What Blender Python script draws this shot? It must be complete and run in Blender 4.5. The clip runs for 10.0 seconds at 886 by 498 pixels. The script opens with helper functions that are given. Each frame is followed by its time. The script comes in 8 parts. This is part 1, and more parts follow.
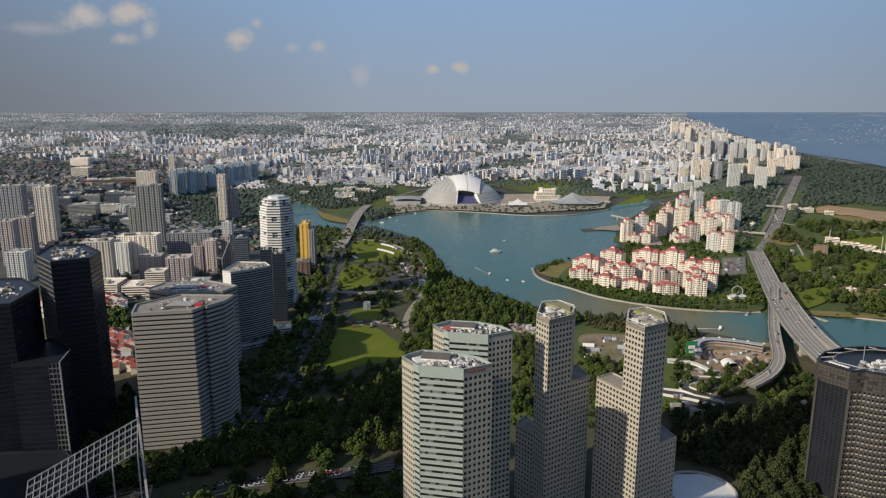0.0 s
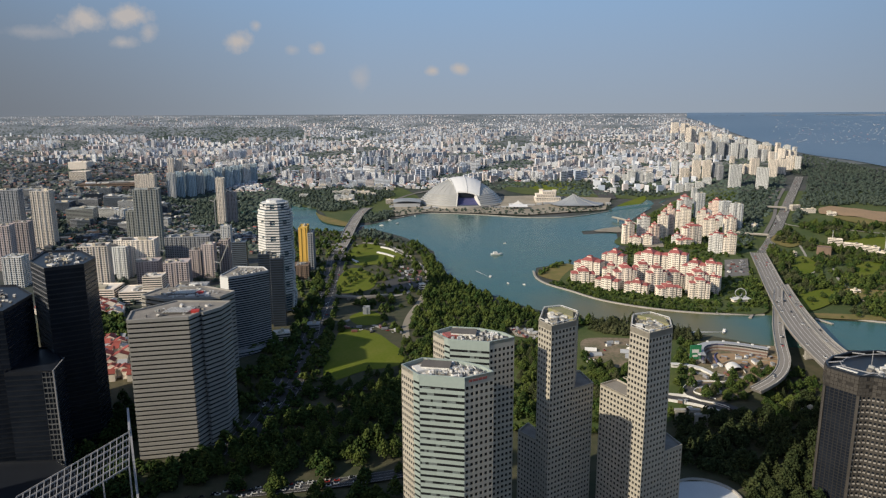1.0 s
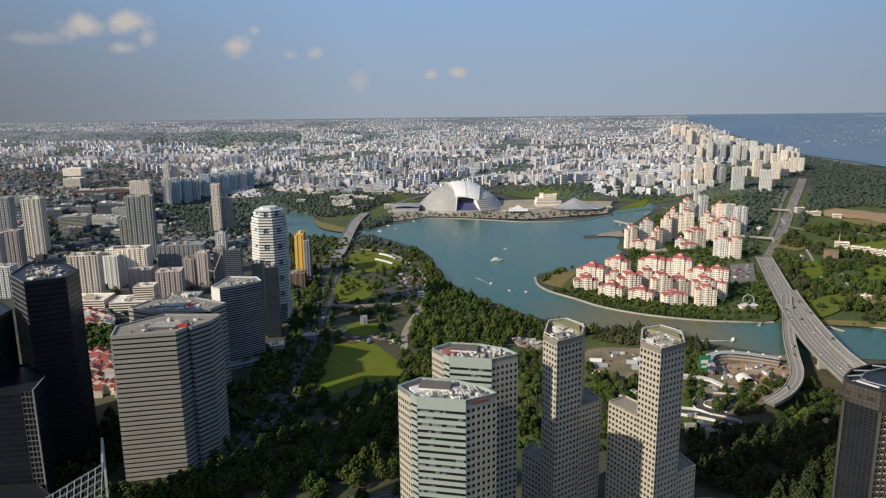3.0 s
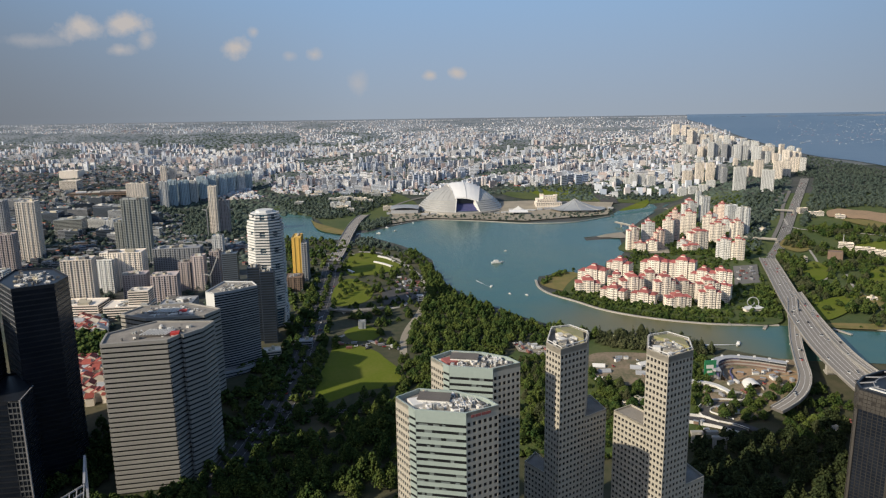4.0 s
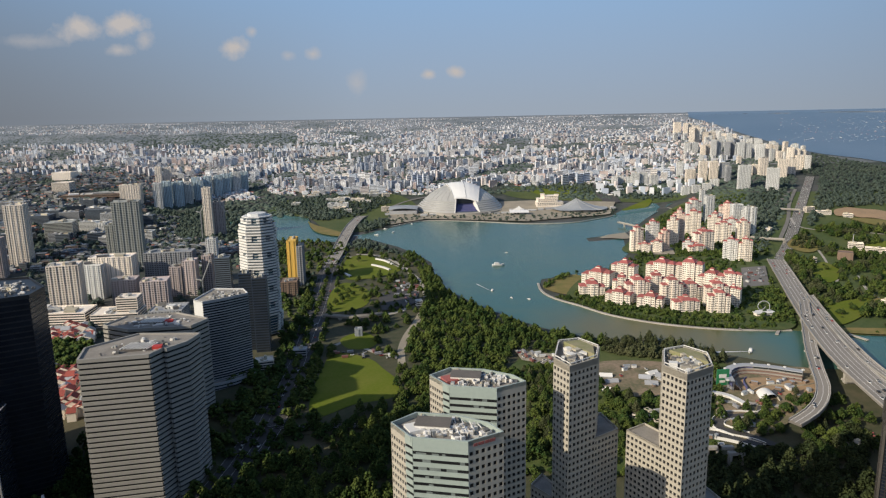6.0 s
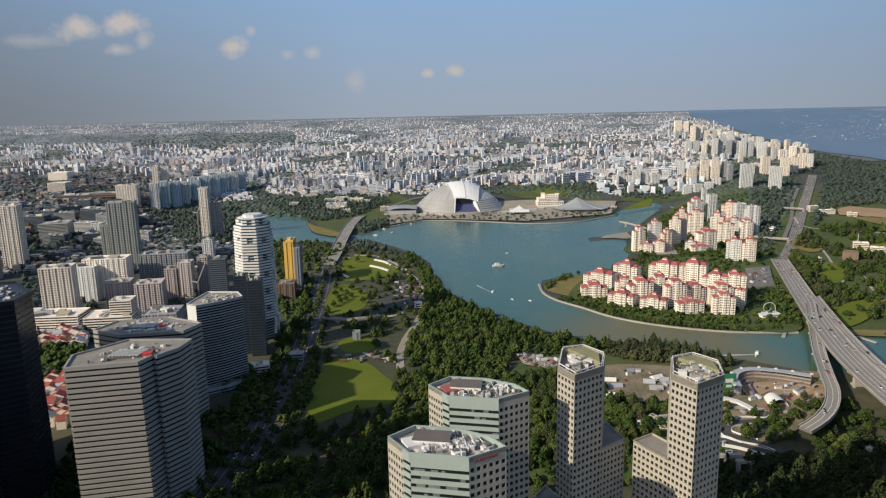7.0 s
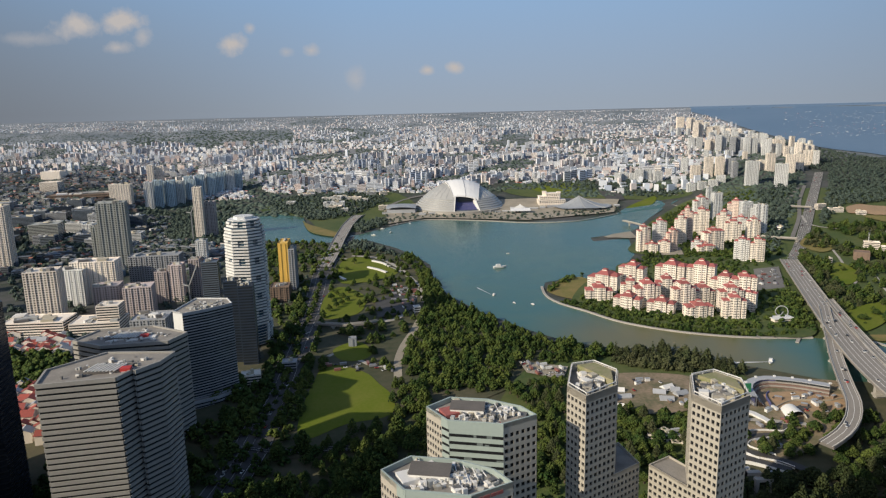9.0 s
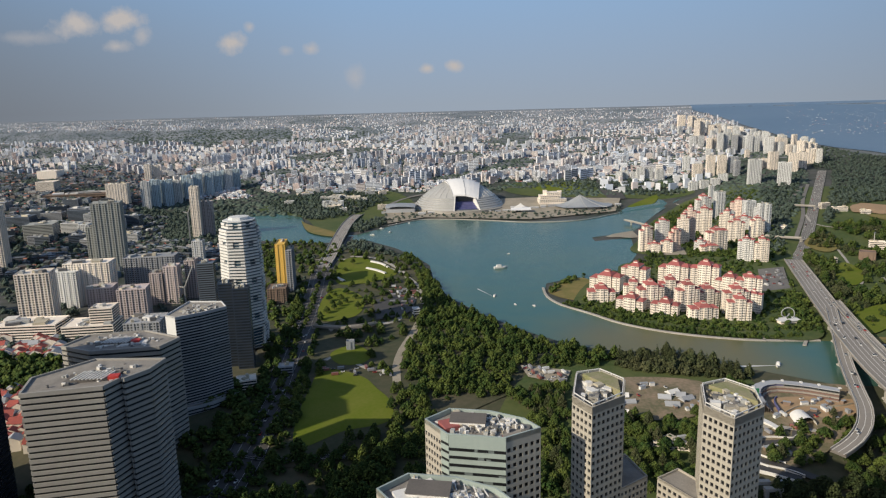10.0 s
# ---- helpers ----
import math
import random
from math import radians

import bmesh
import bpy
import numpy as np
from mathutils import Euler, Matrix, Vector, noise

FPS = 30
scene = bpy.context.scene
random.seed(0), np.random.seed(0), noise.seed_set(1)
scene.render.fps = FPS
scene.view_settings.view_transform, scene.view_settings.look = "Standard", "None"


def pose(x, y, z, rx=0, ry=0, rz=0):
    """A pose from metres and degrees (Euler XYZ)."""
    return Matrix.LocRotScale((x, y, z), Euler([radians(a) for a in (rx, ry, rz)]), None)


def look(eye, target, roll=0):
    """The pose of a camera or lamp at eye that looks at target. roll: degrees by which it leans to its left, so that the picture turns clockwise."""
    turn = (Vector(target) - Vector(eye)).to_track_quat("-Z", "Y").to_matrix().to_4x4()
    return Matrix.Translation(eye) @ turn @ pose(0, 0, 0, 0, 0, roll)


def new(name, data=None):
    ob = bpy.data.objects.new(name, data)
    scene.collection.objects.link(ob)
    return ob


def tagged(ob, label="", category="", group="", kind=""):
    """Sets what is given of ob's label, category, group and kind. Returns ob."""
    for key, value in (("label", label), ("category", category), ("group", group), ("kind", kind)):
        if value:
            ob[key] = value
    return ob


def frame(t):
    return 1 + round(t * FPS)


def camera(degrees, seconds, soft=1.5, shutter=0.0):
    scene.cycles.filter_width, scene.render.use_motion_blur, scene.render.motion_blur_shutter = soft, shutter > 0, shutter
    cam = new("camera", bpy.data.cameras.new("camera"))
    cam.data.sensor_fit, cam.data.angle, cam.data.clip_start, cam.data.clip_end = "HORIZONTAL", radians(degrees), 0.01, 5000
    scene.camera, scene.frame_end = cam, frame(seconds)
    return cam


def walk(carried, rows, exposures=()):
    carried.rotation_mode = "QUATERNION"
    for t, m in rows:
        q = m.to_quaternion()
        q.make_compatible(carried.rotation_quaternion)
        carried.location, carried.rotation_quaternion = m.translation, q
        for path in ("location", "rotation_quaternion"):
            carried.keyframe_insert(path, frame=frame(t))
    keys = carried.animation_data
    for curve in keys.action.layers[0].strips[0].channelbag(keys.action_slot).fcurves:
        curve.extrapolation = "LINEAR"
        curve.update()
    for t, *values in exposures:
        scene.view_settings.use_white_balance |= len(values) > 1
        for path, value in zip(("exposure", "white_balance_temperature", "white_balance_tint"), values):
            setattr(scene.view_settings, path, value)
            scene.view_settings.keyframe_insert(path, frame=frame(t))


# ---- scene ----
cam = camera(66.00, 10.0, soft=1.25)
# seconds, x, y, z, yaw, pitch, roll
PATH = [
    (0, 0.00, -0.00, 284.87, -0.000, -11.853, 0.035),
    (0.5, 0.12, 4.82, 284.92, 0.012, -11.774, -0.132),
    (1, 0.16, 10.40, 285.22, 0.017, -11.713, -0.240),
    (1.5, 0.18, 16.76, 285.35, 0.014, -11.639, -0.344),
    (2, 0.41, 23.53, 285.45, 0.010, -11.575, -0.445),
    (2.5, 0.65, 30.61, 285.50, -0.000, -11.509, -0.519),
    (4, 1.37, 54.66, 285.07, -0.040, -11.373, -0.820),
    (4.5, 1.56, 63.31, 284.96, -0.047, -11.382, -0.912),
    (5, 1.64, 71.98, 285.00, -0.056, -11.412, -0.974),
    (5.5, 1.79, 80.76, 284.81, -0.059, -11.433, -1.036),
    (7, 2.35, 107.43, 284.11, -0.093, -11.557, -1.215),
    (7.5, 2.70, 116.49, 283.87, -0.084, -11.603, -1.266),
    (8, 2.77, 125.34, 283.84, -0.098, -11.662, -1.301),
    (8.5, 2.92, 134.12, 283.75, -0.100, -11.727, -1.334),
    (9, 3.14, 142.90, 283.78, -0.101, -11.801, -1.375),
    (9.5, 3.44, 151.67, 283.55, -0.102, -11.864, -1.418),
    (10, 3.62, 160.25, 283.42, -0.104, -11.925, -1.447),
]
walk(cam, [(t, look((x, y, z), (x - 100 * math.sin(radians(yaw)) * math.cos(radians(pitch)), y + 100 * math.cos(radians(yaw)) * math.cos(radians(pitch)), z + 100 * math.sin(radians(pitch))), roll)) for t, x, y, z, yaw, pitch, roll in PATH], exposures=[(0, -0.12), (1, -0.08), (2, -0.03), (3, 0.0), (8, 0.0), (10, -0.04)])
# ---- walk end ----

import itertools
from mathutils.geometry import tessellate_polygon

# ---- world, sun, exposure ----
SUN_TURN, SUN_HIGH = 57.0, 28.0  # degrees to the left of straight behind, and above the horizon
world = bpy.data.worlds.new("sky")
scene.world = world
world.use_nodes = True
wn, wl = world.node_tree.nodes, world.node_tree.links
wn.clear()


def wnode(kind, operation="", data_type=""):
    n = wn.new(kind)
    if operation:
        n.operation = operation
    if data_type:
        n.data_type = data_type
    return n


def wmath(op, a, b=None, c=None, clamp=False):
    n = wn.new("ShaderNodeMath")
    n.operation, n.use_clamp = op, clamp
    for i, v in enumerate((a, b, c)):
        if v is None:
            continue
        if isinstance(v, (int, float)):
            n.inputs[i].default_value = v
        else:
            wl.new(v, n.inputs[i])
    return n.outputs[0]


sky = wnode("ShaderNodeTexSky")
sky.sky_type, sky.sun_disc = "NISHITA", False
sky.sun_elevation, sky.sun_rotation = radians(SUN_HIGH), radians(180 + SUN_TURN)
sky.altitude, sky.air_density, sky.dust_density, sky.ozone_density = 280, 1.0, 1.6, 1.5
back = wnode("ShaderNodeBackground")
back.inputs["Strength"].default_value = 0.062
wout = wnode("ShaderNodeOutputWorld")
# a few small cumulus clouds and a thin high veil, by their bearing and height in the sky
way = wnode("ShaderNodeTexCoord").outputs["Generated"]
sep = wnode("ShaderNodeSeparateXYZ")
wl.new(way, sep.inputs[0])
ahead = wmath("MAXIMUM", sep.outputs["Y"], 0.05)
bearing, height = wmath("DIVIDE", sep.outputs["X"], ahead), wmath("DIVIDE", sep.outputs["Z"], ahead)
flat = wnode("ShaderNodeCombineXYZ")
wl.new(bearing, flat.inputs[0])
wl.new(height, flat.inputs[1])
puff = wnode("ShaderNodeTexNoise")
puff.inputs["Scale"].default_value, puff.inputs["Detail"].default_value, puff.inputs["Roughness"].default_value = 34.0, 5.0, 0.6
wl.new(flat.outputs[0], puff.inputs["Vector"])
lump = wmath("SUBTRACT", puff.outputs["Fac"], 0.5)
cover = None
# bearing, height, half width, half height, thickness
for cx, cz, rx, rz, dense in ((-0.530, 0.128, 0.040, 0.020, 0.8), (-0.468, 0.133, 0.036, 0.020, 0.95), (-0.60, 0.112, 0.06, 0.012, 0.3), (-0.440, 0.112, 0.016, 0.015, 0.5), (-0.478, 0.098, 0.024, 0.010, 0.55),
                              (-0.316, 0.099, 0.024, 0.017, 0.9), (-0.288, 0.120, 0.010, 0.010, 0.5), (-0.205, 0.088, 0.014, 0.010, 0.55), (-0.240, 0.086, 0.012, 0.008, 0.35), (-0.042, 0.057, 0.013, 0.008, 0.7), (-0.004, 0.060, 0.014, 0.010, 0.8), (-0.145, 0.047, 0.018, 0.022, 0.3)):
    dx, dz = wmath("DIVIDE", wmath("SUBTRACT", bearing, cx + 0.028), rx), wmath("DIVIDE", wmath("SUBTRACT", height, cz - 0.006), rz)
    d = wmath("SQRT", wmath("ADD", wmath("MULTIPLY", dx, dx), wmath("MULTIPLY", dz, dz)))
    here = wmath("MULTIPLY", wmath("SUBTRACT", 1.0, wmath("ADD", d, wmath("MULTIPLY", lump, 1.6)), clamp=True), 1.5 * dense)
    cover = here if cover is None else wmath("MAXIMUM", cover, here)
cover = wmath("MULTIPLY", cover, wmath("GREATER_THAN", sep.outputs["Y"], 0.1), clamp=True)
hazed = wnode("ShaderNodeMix", data_type="RGBA")
air = wnode("ShaderNodeMix", data_type="RGBA")
air.inputs["A"].default_value, air.inputs["B"].default_value = (4.75, 5.6, 6.75, 1), (3.95, 6.2, 9.4, 1)
rise = wmath("DIVIDE", sep.outputs["Z"], 0.155, clamp=True)
wl.new(rise, air.inputs["Factor"])
bright = wnode("ShaderNodeVectorMath", operation="SCALE")
bright.inputs["Scale"].default_value = 2.15
wl.new(sky.outputs[0], bright.inputs[0])
wl.new(bright.outputs[0], hazed.inputs["A"])
glow = wnode("ShaderNodeVectorMath", operation="SCALE")
off = wmath("SUBTRACT", bearing, 0.12)
wl.new(wmath("MAXIMUM", wmath("SUBTRACT", 1.11, wmath("MULTIPLY", wmath("MULTIPLY", off, off), 0.5)), 0.8), glow.inputs["Scale"])
wl.new(air.outputs["Result"], glow.inputs[0])
wl.new(glow.outputs[0], hazed.inputs["B"])
low = wmath("SUBTRACT", 1.0, wmath("DIVIDE", wmath("SUBTRACT", sep.outputs["Z"], 0.16), 0.25, clamp=True), clamp=True)
wl.new(low, hazed.inputs["Factor"])
veil = wmath("MULTIPLY", wmath("MULTIPLY", wmath("SUBTRACT", -0.12, bearing), 1.5, clamp=True), wmath("SUBTRACT", 1.0, wmath("MULTIPLY", wmath("ABSOLUTE", sep.outputs["Z"]), 5.0), clamp=True), clamp=True)
veiled = wnode("ShaderNodeMix", data_type="RGBA")
veiled.inputs["B"].default_value = (2.75, 3.05, 3.5, 1)
wl.new(hazed.outputs["Result"], veiled.inputs["A"])
wl.new(wmath("MULTIPLY", veil, wmath("GREATER_THAN", sep.outputs["Y"], 0.1)), veiled.inputs["Factor"])
clouded = wnode("ShaderNodeMix", data_type="RGBA")
clouded.inputs["B"].default_value = (8.2, 7.7, 7.5, 1)
wl.new(veiled.outputs["Result"], clouded.inputs["A"])
wl.new(cover, clouded.inputs["Factor"])
wl.new(clouded.outputs["Result"], back.inputs["Color"])
wl.new(back.outputs[0], wout.inputs[0])

sun = new("sun", bpy.data.lights.new("sun", "SUN"))
sun.data.energy, sun.data.angle, sun.data.color = 4.6, radians(0.53), (1.0, 0.875, 0.68)
toward = Vector((-math.sin(radians(SUN_TURN)) * math.cos(radians(SUN_HIGH)), -math.cos(radians(SUN_TURN)) * math.cos(radians(SUN_HIGH)), math.sin(radians(SUN_HIGH))))
sun.matrix_world = look(toward * 3000, (0, 0, 0))
scene.view_settings.exposure = 0.0

# ---- materials ----


def material(name, color, rough=0.7, metal=0.0, second=None, scale=0.05, fine=1.0, amount=0.5, bump=0.0, per="", spread=0.15, spec=0.5):
    """Two scales of noise between two colours, in metres, with an optional random tone for each object or island."""
    m = bpy.data.materials.new(name)
    m.use_nodes = True
    n, l = m.node_tree.nodes, m.node_tree.links
    b = n["Principled BSDF"]
    b.inputs["Roughness"].default_value, b.inputs["Metallic"].default_value, b.inputs["Specular IOR Level"].default_value = rough, metal, spec
    geo = n.new("ShaderNodeNewGeometry")
    big, small = n.new("ShaderNodeTexNoise"), n.new("ShaderNodeTexNoise")
    big.inputs["Scale"].default_value, big.inputs["Detail"].default_value = scale, 4
    small.inputs["Scale"].default_value, small.inputs["Detail"].default_value = fine, 3
    l.new(geo.outputs["Position"], big.inputs["Vector"])
    l.new(geo.outputs["Position"], small.inputs["Vector"])
    add = n.new("ShaderNodeMath")
    add.operation = "MULTIPLY_ADD"
    l.new(small.outputs["Fac"], add.inputs[0])
    add.inputs[1].default_value = 0.6
    l.new(big.outputs["Fac"], add.inputs[2])
    ramp = n.new("ShaderNodeMapRange")
    ramp.inputs["From Min"].default_value, ramp.inputs["From Max"].default_value = 0.8 - 0.3 / max(amount, 0.01) * 0.5, 0.8 + 0.3 / max(amount, 0.01) * 0.5
    l.new(add.outputs[0], ramp.inputs["Value"])
    mix = n.new("ShaderNodeMix")
    mix.data_type = "RGBA"
    mix.inputs["A"].default_value = (*color, 1)
    mix.inputs["B"].default_value = (*(second or [c * 0.75 for c in color]), 1)
    l.new(ramp.outputs[0], mix.inputs["Factor"])
    out = mix.outputs["Result"]
    if per:
        pick = n.new("ShaderNodeObjectInfo") if per == "object" else geo
        tone = n.new("ShaderNodeMapRange")
        tone.inputs["To Min"].default_value, tone.inputs["To Max"].default_value = 1 - spread, 1 + spread
        l.new(pick.outputs["Random" if per == "object" else "Random Per Island"], tone.inputs["Value"])
        hue = n.new("ShaderNodeHueSaturation")
        l.new(tone.outputs[0], hue.inputs["Value"])
        l.new(out, hue.inputs["Color"])
        out = hue.outputs[0]
    l.new(out, b.inputs["Base Color"])
    if bump:
        k = n.new("ShaderNodeBump")
        k.inputs["Strength"].default_value, k.inputs["Distance"].default_value = bump, 0.3
        l.new(small.outputs["Fac"], k.inputs["Height"])
        l.new(k.outputs[0], b.inputs["Normal"])
    return m


def palette(name, colors, rough=0.75, scale=0.02, fine=0.4):
    """A different colour of a list for each loose piece of a mesh, weathered a little."""
    m = material(name, (1, 1, 1), rough, scale=scale, fine=fine)
    n, l = m.node_tree.nodes, m.node_tree.links
    ramp = n.new("ShaderNodeValToRGB")
    ramp.color_ramp.interpolation = "CONSTANT"
    e = ramp.color_ramp.elements
    while len(e) < len(colors):
        e.new(0.5)
    for i, c in enumerate(colors):
        e[i].position, e[i].color = i / len(colors), (*c, 1)
    geo = [k for k in n if k.bl_idname == "ShaderNodeNewGeometry"][0]
    l.new(geo.outputs["Random Per Island"], ramp.inputs[0])
    mix = [k for k in n if k.bl_idname == "ShaderNodeMix"][0]
    tint = n.new("ShaderNodeMix")
    tint.data_type, tint.blend_type = "RGBA", "MULTIPLY"
    tint.inputs["Factor"].default_value = 1
    l.new(mix.outputs["Result"], tint.inputs["A"])
    l.new(ramp.outputs[0], tint.inputs["B"])
    l.new(tint.outputs["Result"], n["Principled BSDF"].inputs["Base Color"])
    return m


